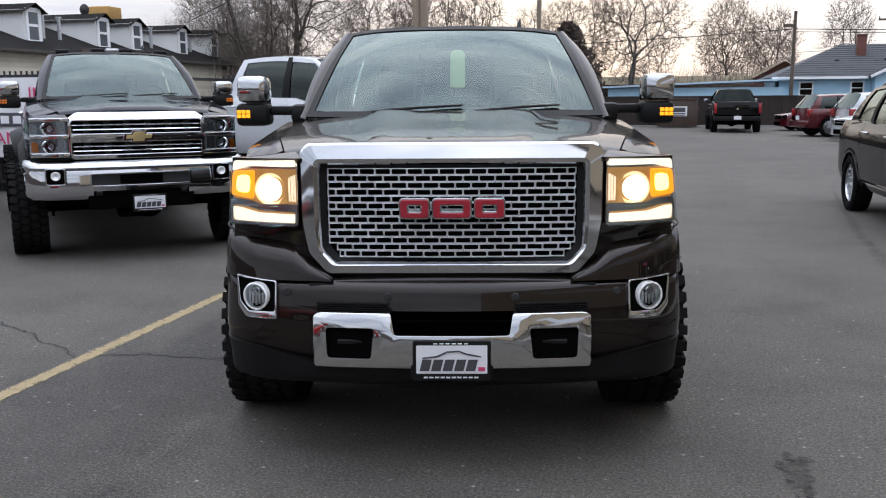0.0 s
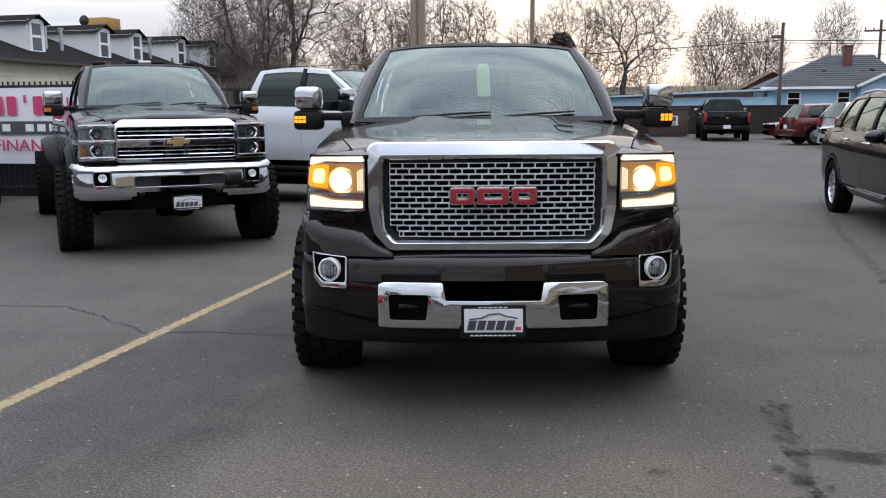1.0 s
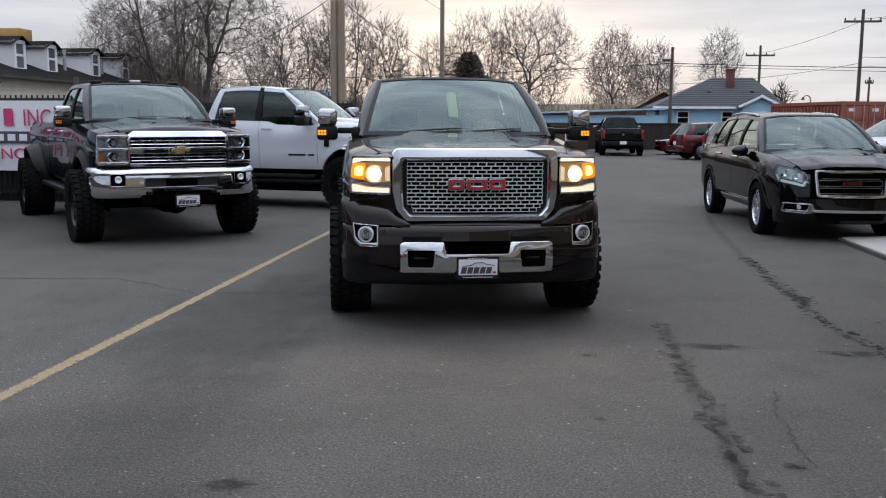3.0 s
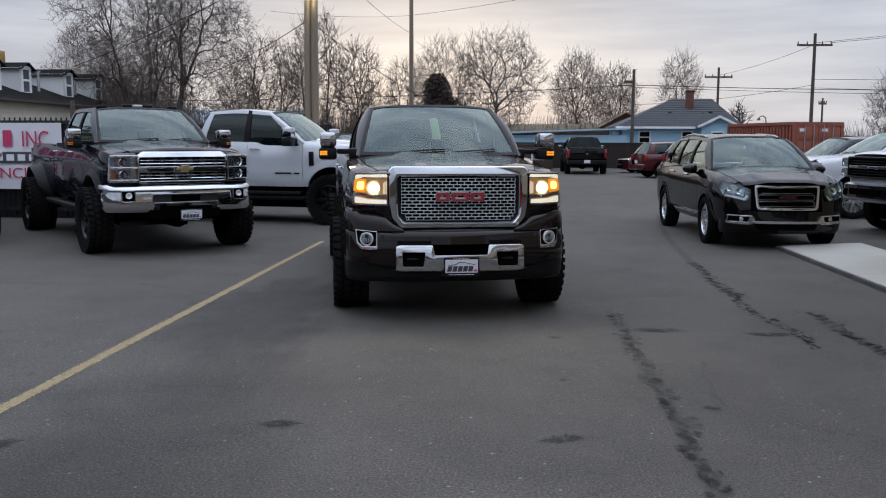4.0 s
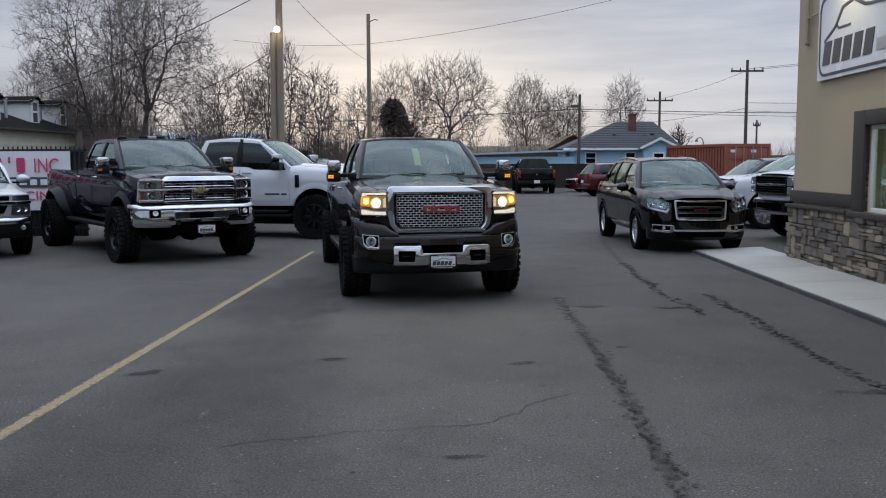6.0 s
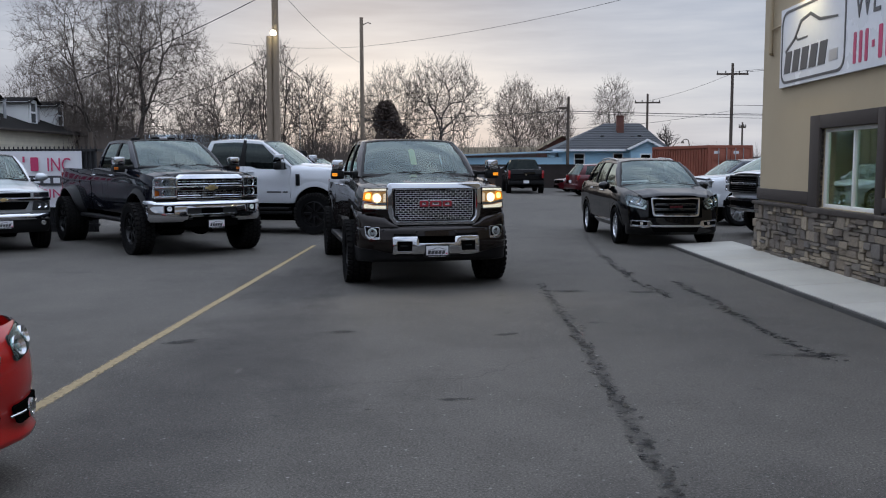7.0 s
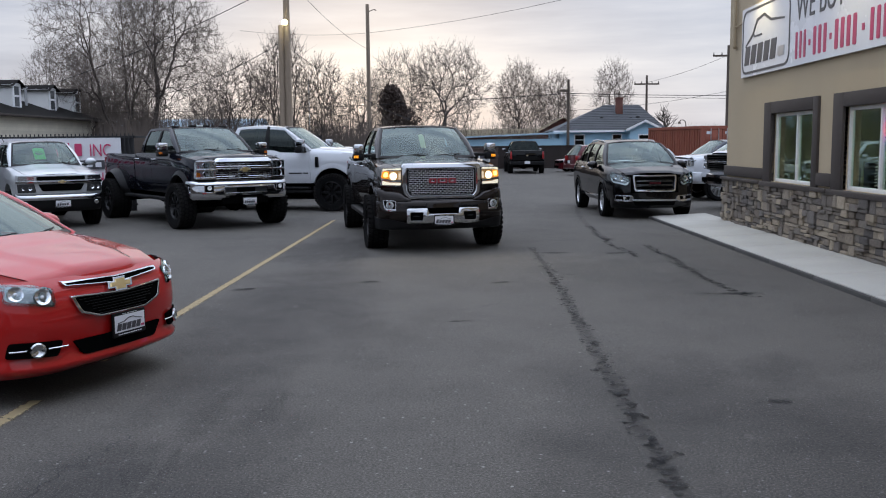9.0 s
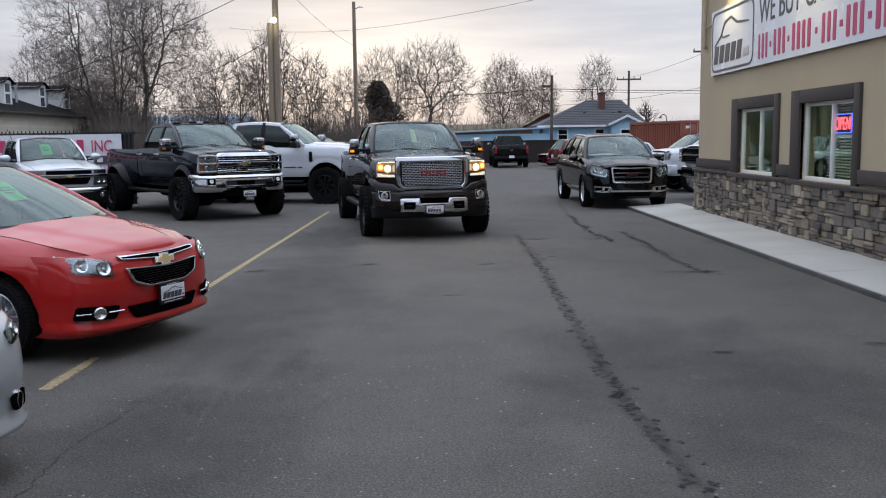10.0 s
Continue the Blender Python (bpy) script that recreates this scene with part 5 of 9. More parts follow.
for row in (((-8.78, 36, 9.9), (-34, 22, 11.6), 0.6, 0.02), ((-8.78, 36, 9.9), (-27, 50, 6.0), 0.3, 0.02), ((-8.9, 36, 7.0), (-21, 50, 5.0), 0.5, 0.016), ((-8.78, 36, 10.2), (-6.33, 52.5, 8.2), 0.4, 0.010),
            ((-8.78, 36, 6.7), (-3.5, 52, 3.4), 0.4, 0.016), ((-6.33, 52.5, 9.3), (30, 26, 15.5), 1.6, 0.012), ((-6.33, 52.5, 9.3), (-14, 48, 9.0), 0.2, 0.010),
            ((-40, 54, 4.3), (7.77, 56, 5.25), 0.5, 0.026), ((7.77, 56, 5.25), (48, 50, 4.9), 0.35, 0.026), ((7.77, 56, 5.1), (62, 56, 4.6), 0.35, 0.018),
            ((21, 62, 8.5), (62, 30, 13), 0.8, 0.016), ((22, 62, 8.5), (57, 28, 12), 0.8, 0.016), ((17.3, 75, 7.2), (21, 62, 8.4), 0.2, 0.014), ((21, 62, 6.0), (60, 45, 6.5), 0.6, 0.02), ((21, 62, 5.4), (60, 52, 5.6), 0.6, 0.016), ((9, 72, 4.6), (21, 62, 5.6), 0.3, 0.016)):
    wire(*row)


# ---- bare winter trees ----
def bare_tree(label, x, y, crown, seed, ends=700, stems=1, trunk=0.22, upright=0.35, leaves=0.0, twig_r=0.011):
    """Limbs divide again and again towards points strewn through the crown; crown is (centre x, centre y, half width, half depth, foot, top)."""
    rng = random.Random(seed)
    t = thing("tree", label, "tree", pose(x, y, 0))
    cx, cy, rx, ry, z0, z1 = crown
    V, F, TV, TF, LV = [], [], [], [], []

    def rod(pts, ra, rb, sides, v, f):
        base, n = len(v), len(pts)
        for i, p in enumerate(pts):
            d = (pts[min(i + 1, n - 1)] - pts[max(i - 1, 0)]).normalized()
            u = d.orthogonal().normalized()
            w, r = d.cross(u), ra + (rb - ra) * i / (n - 1)
            for k in range(sides):
                a = 2 * math.pi * k / sides
                v.append(p + r * (math.cos(a) * u + math.sin(a) * w))
        for i in range(n - 1):
            for k in range(sides):
                a, b = base + i * sides + k, base + i * sides + (k + 1) % sides
                f.append((a, b, b + sides, a + sides))

    def thick(n):
        return twig_r + (trunk - twig_r) * (n / ends) ** 0.62

    def jitter(k):
        return Vector((rng.uniform(-k, k), rng.uniform(-k, k), rng.uniform(-k, k)))

    def path(p, d, q, n):
        """A bent way from p, leaving along d, to q."""
        L = (q - p).length
        c = p + d * L * 0.45
        return [(p * (1 - s) ** 2 + c * 2 * s * (1 - s) + q * s * s) + (jitter(L * 0.035) if 0 < i < n else Vector()) for i, s in enumerate(span(0, 1, n))]

    def fork(p, d, goal, r):
        n = len(goal)
        big = n > ends * 0.02
        v, f = (V, F) if big else (TV, TF)
        if n == 1:
            q = goal[0] + Vector((0, 0, 0.15))
            pts = path(p, d, q, 3)
            rod(pts, r, twig_r * 0.45, 3, v, f)
            for _ in range(3):
                s = pts[rng.choice((1, 2, 2))]
                e = s + ((pts[3] - pts[1]).normalized() * 0.6 + jitter(0.75) + Vector((0, 0, 0.25))) * rng.uniform(0.35, 0.75)
                rod([s, (s + e) / 2 + jitter(0.05), e], twig_r * 0.7, twig_r * 0.35, 3, v, f)
                if rng.random() < leaves:
                    LV.append(e + jitter(0.08))
            return
        c = sum(goal, Vector()) / n
        step = rng.uniform(0.30, 0.46) if n > 6 else 0.5
        q = p + (c - p) * step
        q.z += upright * 0.10 * (c - p).length * (1 if n > 4 else 0.3)
        pts = path(p, d, q, 4 if big else 2)
        r2 = thick(n) * 0.92
        rod(pts, r, r2, 7 if n > ends * 0.1 else 5 if big else 3, v, f)
        out = (pts[-1] - pts[-2]).normalized()
        # part the points by a plane through their middle, unevenly
        ax = max((jitter(1) for _ in range(3)), key=lambda a: sum(abs((g - c).dot(a)) for g in goal[::max(1, n // 12)]) / a.length).normalized()
        goal = sorted(goal, key=lambda g: (g - c).dot(ax))
        k = max(1, min(n - 1, round(n * rng.uniform(0.28, 0.72))))
        for grp in (goal[:k], goal[k:]):
            fork(pts[-1], (out * 0.75 + (sum(grp, Vector()) / len(grp) - pts[-1]).normalized() * 0.5 + Vector((0, 0, upright * 0.5))).normalized(), grp, min(r2, thick(len(grp)) * 1.05))

    pts = []
    while len(pts) < ends:
        a, b = rng.uniform(-1, 1), rng.uniform(-1, 1)
        h = rng.uniform(0, 1)
        w = math.sqrt(max(0.0, 1 - ((h - 0.42) / 0.60) ** 2)) if h > 0.42 else 0.55 + 0.45 * (h / 0.42)
        d = math.hypot(a, b) / max(0.05, w)
        if d < 1 and rng.random() < 0.25 + 0.75 * d:
            bump_ = 0.86 + 0.22 * noise.noise(Vector((math.atan2(b, a) * 1.3, h * 3.0, seed)))
            pts.append(Vector((cx - x + a * rx * bump_, cy - y + b * ry * bump_, z0 + (z1 - z0) * h * (0.93 + 0.1 * bump_))))
    pts.sort(key=lambda g: math.atan2(g.y, g.x))
    for k in range(stems):
        grp = pts[len(pts) * k // stems:len(pts) * (k + 1) // stems]
        a = 2 * math.pi * (k + 0.5) / stems - math.pi
        off = Vector((math.cos(a), math.sin(a), 0)) * (0.35 if stems > 1 else 0)
        foot = off + Vector((0, 0, -0.1))
        top = foot * 1.8 + Vector((0, 0, z0 * rng.uniform(0.75, 1.0)))
        r = thick(len(grp))
        way = path(foot, (Vector((0, 0, 1)) + off * 0.4).normalized(), top, 4)
        rod(way, r * 1.25, r, 8, V, F)
        fork(top, (way[-1] - way[-2]).normalized(), grp, r)

    def add(name, v, f, mat):
        me = bpy.data.meshes.new(name)
        me.from_pydata([tuple(q) for q in v], [], f)
        as_object(name, me, mat, t, smooth=0)
    add("trunk", V, F, "bark")
    add("crown", TV, TF, "twig")
    if LV:
        lv, lf = [], []
        for q in LV:
            s, b = rng.uniform(0.03, 0.075), len(lv)
            e1 = jitter(1).normalized() * s
            e2 = e1.orthogonal().normalized() * s * 0.7
            lv += [q - e1, q + e2, q + e1, q - e2]
            lf.append((b, b + 1, b + 2, b + 3))
        add("leaves", lv, lf, "dead_leaf")
    return t


def evergreen(label, x, y, h, r, seed):
    rng = random.Random(seed)
    t = thing("evergreen_bush", label, "bush", pose(x, y, 0))
    bm = bmesh.new()
    tube(bm, [(0, 0, -0.1), (0, 0, h * 0.6)], 0.15, 0.06, 8)
    part("trunk", bm, "bark", t)
    v, f = [], []
    for k in range(7000):
        z = h * rng.uniform(0.05, 1.0)
        a = rng.uniform(0, 2 * math.pi)
        rough = 1 + 0.22 * math.sin(3 * a + 2.1 * z) + 0.16 * math.sin(5 * a - 3.7 * z)
        rr = r * min(1.0, 1.0 * max(0.0, 1.03 - z / h) ** 0.62 + 0.08) * rng.uniform(0.3, 1.0) ** 0.7 * rough
        q = Vector((rr * math.cos(a) * 1.1 + 0.75 - 1.15 * z / h, rr * math.sin(a), z + 0.25 * math.sin(4 * a)))
        s, b = rng.uniform(0.08, 0.22), len(v)
        e1 = (Vector((rng.uniform(-1, 1), rng.uniform(-1, 1), rng.uniform(-0.2, 1.4)))).normalized() * s
        e2 = e1.orthogonal().normalized() * s * 0.35
        v += [q - e1, q + e2, q + e1, q - e2]
        f.append((b, b + 1, b + 2, b + 3))
    me = bpy.data.meshes.new("crown")
    me.from_pydata([tuple(q) for q in v], [], f)
    as_object("crown", me, "evergreen", t, smooth=0)


TREES = [
    ("large bare spreading tree with many ascending limbs", -23.8, 53.0, (-25.0, 54.0, 5.8, 4.5, 2.4, 15.0), 21, 2900, 4, 0.20, 0.8),
    ("large bare tree with dark forking limbs", -21.2, 52.0, (-20.5, 53.0, 4.6, 4.0, 2.4, 14.2), 2, 2500, 2, 0.23, 0.7),
    ("bare many-stemmed tree by the dormer house", -34.0, 66.0, (-34.0, 66.0, 3.6, 3.0, 2.5, 10.6), 3, 942, 3, 0.14, 0.4),
    ("bare many-stemmed tree by the dormer house", -29.5, 64.0, (-29.5, 64.0, 3.2, 3.0, 2.2, 10.0), 4, 1015, 3, 0.14, 0.4),
    ("bare scrubby tree under the large ones", -26.6, 57.0, (-26.6, 57.0, 2.6, 2.0, 0.8, 6.8), 15, 870, 4, 0.09, 0.5),
    ("bare scrubby tree under the large ones", -17.8, 54.0, (-17.8, 54.0, 2.2, 2.0, 0.8, 5.6), 17, 652, 3, 0.08, 0.5),
    ("bare upright tree with a few dead leaves", -14.3, 48.0, (-14.4, 48.0, 2.7, 2.2, 1.6, 7.4), 5, 754, 3, 0.10, 0.9, 0.10, 0.013),
    ("bare upright tree with a few dead leaves", -11.4, 47.5, (-11.3, 47.5, 2.3, 2.2, 1.8, 8.6), 6, 812, 3, 0.11, 1.0, 0.12, 0.013),
    ("bare upright tree with a few dead leaves", -9.0, 48.5, (-8.9, 48.5, 1.9, 1.8, 1.6, 7.0), 16, 551, 2, 0.09, 0.9, 0.10, 0.013),
    ("slender bare tree beside the slim pole", -7.8, 60.0, (-7.6, 60.0, 2.0, 2.0, 2.0, 7.2), 7, 493, 2, 0.09, 0.7),
    ("spreading bare tree over the roofs", -5.0, 61.0, (-4.9, 61.0, 3.0, 2.6, 2.4, 8.8), 8, 899, 3, 0.11, 0.6),
    ("spreading bare tree over the roofs", -1.4, 60.0, (-1.0, 60.0, 3.9, 3.2, 2.2, 9.3), 9, 1160, 2, 0.16, 0.5, 0.0, 0.013),
    ("bare tree holding dead leaves", 5.4, 75.0, (5.5, 75.0, 3.0, 2.6, 1.6, 9.0), 10, 1150, 2, 0.13, 0.6, 0.60, 0.013),
    ("bare tree holding dead leaves", 8.9, 76.0, (8.9, 76.0, 2.4, 2.4, 1.6, 7.9), 11, 900, 2, 0.11, 0.6, 0.55, 0.013),
    ("bare pale tree behind the blue house", 15.0, 80.0, (15.0, 80.0, 2.7, 2.6, 2.4, 9.5), 12, 754, 2, 0.12, 0.6),
    ("bare leafless tree far off", 29.5, 70.0, (29.8, 70.0, 2.6, 2.4, 1.4, 6.8), 13, 696, 2, 0.12, 0.4),
    ("small cut-back bare tree by the container", 17.1, 66.0, (17.1, 66.0, 0.9, 0.8, 2.4, 4.3), 14, 37, 2, 0.12, 0.8, 0.0, 0.03),
]
for row in TREES:
    bare_tree(*row)
evergreen("dark brown-green evergreen behind the lot", -4.85, 58.0, 5.9, 1.85, 3)


def far_woods():
    """Low thicket and rooflines closing the distance."""
    rng = random.Random(9)
    v, f = [], []
    for k in range(26000):
        x = rng.uniform(-70, 90)
        y = rng.uniform(60, 96)
        h = 1.9 + 1.5 * noise.noise(Vector((x * 0.09, 0, 3))) + 2.0 * rng.random() ** 2
        if x > 7 and y < 78:
            continue
        b = len(v)
        w = rng.uniform(0.015, 0.05)
        lean = rng.uniform(-1.3, 1.3)
        v += [(x - w, y, 0), (x + w, y, 0), (x + lean, y, h)]
        f.append((b, b + 1, b + 2))
    for k in range(11500):
        x, y = (rng.uniform(-24, -5), rng.uniform(47, 54)) if k % 17 < 9 else (rng.uniform(-36, -22), rng.uniform(53, 58))
        b, w, h = len(v), rng.uniform(0.012, 0.03), rng.uniform(1.4, 4.4) if k % 17 < 9 else rng.uniform(2.0, 7.2)
        v += [(x - w, y, 0), (x + w, y, 0), (x + rng.uniform(-0.8, 0.8), y, h)]
        f.append((b, b + 1, b + 2))
    me = bpy.data.meshes.new("far_thicket")
    me.from_pydata(v, [], f)
    ob = as_object("far_thicket", me, "twig", None, "low brown winter thicket along the skyline", 0)
    tagged(ob, "", "thicket", "", "stuff")
    bm = bmesh.new()
    for x, y, w, h in ((-60, 110, 40, 2.6), (-10, 112, 30, 2.2), (40, 115, 50, 2.4), (90, 110, 40, 2.8)):
        box(bm, x - w, x + w, y, y + 4, 0, h)
    tagged(part("backdrop_ridge", bm, "far_hill", None, "far brown line of trees and roofs", 0), "", "backdrop", "", "structure")


far_woods()


def reflection_backdrop():
    """Plain unseen blocks on the other sides, added to darken reflections and cut off the low sky."""
    rng = random.Random(31)
    for name, pts in (("backdrop_west", [(-52, y) for y in range(-70, 76, 12)]), ("backdrop_south", [(x, -58) for x in range(-60, 72, 12)]), ("backdrop_east", [(46, y) for y in range(-60, 30, 12)])):
        bm = bmesh.new()
        for x, y in pts:
            h = rng.uniform(5.2, 5.9)
            box(bm, x - 6.2, x + 6.2, y - 6.2, y + 6.2, 0, h)
        tagged(part(name, bm, "far_hill", None, "far dull brown row of buildings and trees", 0), "", "backdrop", "", "structure")


reflection_backdrop()


# ---- vehicles: shared parts ----
TYRES = {}


def tyre_meshes(r, w, style):
    """Hub, tyre, tread and rim meshes of a wheel that turns about x, its outer face towards -x."""
    key = (r, w, style)
    if key in TYRES:
        return TYRES[key]
    mud = style in ("mud", "mud_ford")
    rim_r = r * (0.60 if mud else 0.68)
    h = w / 2
    bm = bmesh.new()
    lathe(bm, [(rim_r, -h * 0.72), (rim_r + 0.012, -h * 0.86), (r * 0.80, -h * 1.0), (r * 0.92, -h * 0.97), (r * 0.975, -h * 0.80), (r * 0.982, 0), (r * 0.975, h * 0.80),
               (r * 0.92, h * 0.97), (r * 0.80, h), (rim_r + 0.012, h * 0.86), (rim_r, h * 0.72)], "x", 56)
    meshes = {}

    def keep(name, bm, mat, smooth=35):
        bmesh.ops.recalc_face_normals(bm, faces=bm.faces)
        me = bpy.data.meshes.new(name)
        bm.to_mesh(me)
        bm.free()
        me.materials.append(M[mat])
        if smooth:
            me.shade_smooth()
            me.set_sharp_from_angle(angle=radians(smooth))
        meshes[name] = me
    keep("tyre", bm, "rubber")
    bm = bmesh.new()
    n = 34 if mud else 60
    for k in range(n):
        for col in ((-0.78, 0.36, 0.0), (-0.27, 0.38, 0.5), (0.27, 0.38, 0.1), (0.78, 0.36, 0.6)) if mud else ((-0.72, 0.3, 0), (-0.25, 0.36, 0.3), (0.25, 0.36, 0), (0.72, 0.3, 0.3)):
            a = 2 * math.pi * (k + col[2]) / n
            pitch = 2 * math.pi * r / n
            m = Matrix.Rotation(a, 4, "X") @ Matrix.Translation((col[0] * h, 0, r - (0.010 if mud else 0.006))) @ Matrix.Rotation(0.30 * (1 if col[0] > 0 else -1), 4, "Z")
            box(bm, -col[1] * h / 2, col[1] * h / 2, -pitch * 0.34, pitch * 0.34, -0.012 if mud else -0.004, 0.009 if mud else 0.006, m=m)
        if mud:
            for sgn in (-1, 1):
                a = 2 * math.pi * (k + (0.0 if sgn < 0 else 0.5)) / n
                m = Matrix.Rotation(a, 4, "X") @ Matrix.Translation((sgn * h * 0.985, 0, r * 0.915))
                box(bm, -0.008, 0.008, -pitch * (0.30 if k % 2 else 0.22), pitch * 0.30, -0.035, 0.035, m=m)
    keep("tread", bm, "tread", 0)
    bm = bmesh.new()
    if mud:
        lathe(bm, [(rim_r, -h * 0.74), (rim_r - 0.018, -h * 0.78), (rim_r - 0.03, -h * 0.62), (rim_r - 0.05, -h * 0.30), (0.10, -h * 0.22), (0.085, -h * 0.45), (0.0005, -h * 0.45)], "x", 40)
        for k in range(8):
            m = Matrix.Rotation(2 * math.pi * k / 8, 4, "X")
            box(bm, -h * 0.66, -h * 0.30, -0.028, 0.028, 0.07, rim_r - 0.03, 0.006, m)
            box(bm, -h * 0.80, -h * 0.70, -0.008, 0.008, rim_r - 0.012, rim_r + 0.004, 0, m)
    else:
        lathe(bm, [(rim_r, -h * 0.70), (rim_r - 0.012, -h * 0.74), (rim_r - 0.022, -h * 0.55), (rim_r - 0.03, -h * 0.05), (0.06, 0.0), (0.05, -h * 0.5), (0.0005, -h * 0.52)], "x", 40)
        n_sp = 6 if style == "suv" else 5
        for k in range(n_sp):
            for off in (-0.17, 0.17):
                m = Matrix.Rotation(2 * math.pi * k / n_sp + off, 4, "X")
                box(bm, -h * 0.62, -h * 0.30, -0.020, 0.020, 0.04, rim_r - 0.012, 0.006, m)
    keep("rim", bm, "black_rim" if mud else "alloy")
    bm = bmesh.new()
    lathe(bm, [(0.0005, h * 0.4), (rim_r * 0.8, h * 0.4), (rim_r * 0.8, h * 0.1), (0.0005, h * 0.1)], "x", 28)
    keep("wheel", bm, "void")
    TYRES[key] = meshes
    return meshes


def add_wheel(root, x, y, r, w, style, turn=0.0, drop=0.0):
    ms = tyre_meshes(r, w, style)
    hub = new("wheel", ms["wheel"])
    hub.parent = root
    hub.matrix_basis = pose(x, y, r + drop, 0, 0, (0 if x < 0 else 180) + turn)
    for n in ("tyre", "tread", "rim"):
        o = new(n, ms[n])
        o.parent = hub
    return hub


def side_x(c, y, z):
    """Half width of the body at a length and height."""
    zt = c["belt"](y)
    f = (z - c["rock"]) / max(0.2, zt - c["rock"])
    x = c["hw"] - c.get("tuck", 0.05) * max(0.0, (0.35 - f) / 0.35) ** 2 - c.get("roll", 0.05) * max(0.0, (f - 0.72) / 0.28) ** 2
    x += 0.012 * math.exp(-((f - 0.70) / 0.06) ** 2)
    fr, re = c["yf"] + c.get("nose", 0.55), c["yr"] - c.get("tail", 0.4)
    if y < fr:
        x -= c.get("nose_in", 0.10) * ((fr - y) / c.get("nose", 0.55)) ** 2
    if y > re:
        x -= c.get("tail_in", 0.05) * ((y - re) / c.get("tail", 0.4)) ** 2
    return x


def arch_z(c, y):
    z = c["rock"]
    for ya in (0.0, c["wb"]):
        R, d = c["arch"], abs(y - ya)
        if d < R:
            z = max(z, c["arch_z"] + math.sqrt(R * R - d * d))
    return z


def side_panel(root, name, c, y0, y1, sgn, mat, top="belt", label=""):
    gap = 0.004
    n = max(4, int((y1 - y0) / 0.045))
    ys = span(y0 + gap, y1 - gap, n)
    cols = [(ys[0], 0.03)] + [(y, 0) for y in ys] + [(ys[-1], 0.03)]
    rows = [-1] + span(0, 1, 9) + [2]

    def fn(col, v):
        y, inset = col
        zb, zt = arch_z(c, y), c["belt"](y)
        zb = min(zb, zt - 0.03)
        if v == -1:
            x, z = side_x(c, y, zb) - 0.09, zb + 0.004
        elif v == 2:
            if top == "hood":
                x, z = c["hood_w"](y) + 0.006, c["hood_z"](y) - 0.004
            else:
                x, z = side_x(c, y, zt) - 0.07, zt + 0.006
        else:
            z = lerp(zb, zt, v)
            x = side_x(c, y, z)
        return Vector((sgn * (x - inset), y, z))
    bm = bmesh.new()
    g = [[bm.verts.new(fn(cl, v)) for v in rows] for cl in cols]
    for i in range(len(cols) - 1):
        for j in range(len(rows) - 1):
            bm.faces.new((g[i][j], g[i + 1][j], g[i + 1][j + 1], g[i][j + 1]))
    return part(name, bm, mat, root, label, 50)


def arch_trim(root, c, ya, sgn, mat, out=0.03, w=0.06):
    """A moulding round a wheel arch."""
    a0 = math.asin(max(-1, min(1, (c["rock"] - c["arch_z"]) / c["arch"])))
    bm = bmesh.new()

    def fn(a, k):
        R = c["arch"] + (0.0, -0.004, 0.012, w)[k]
        y, z = ya + R * math.cos(a), c["arch_z"] + R * math.sin(a)
        x = side_x(c, y, min(z, c["belt"](y))) + (-0.05, out * 0.8, out, 0.002)[k]
        return Vector((sgn * x, y, z))
    sheet(bm, span(a0, math.pi - a0, 24), [0, 1, 2, 3], fn)
    part("wheel_arch", bm, mat, root, smooth=60)


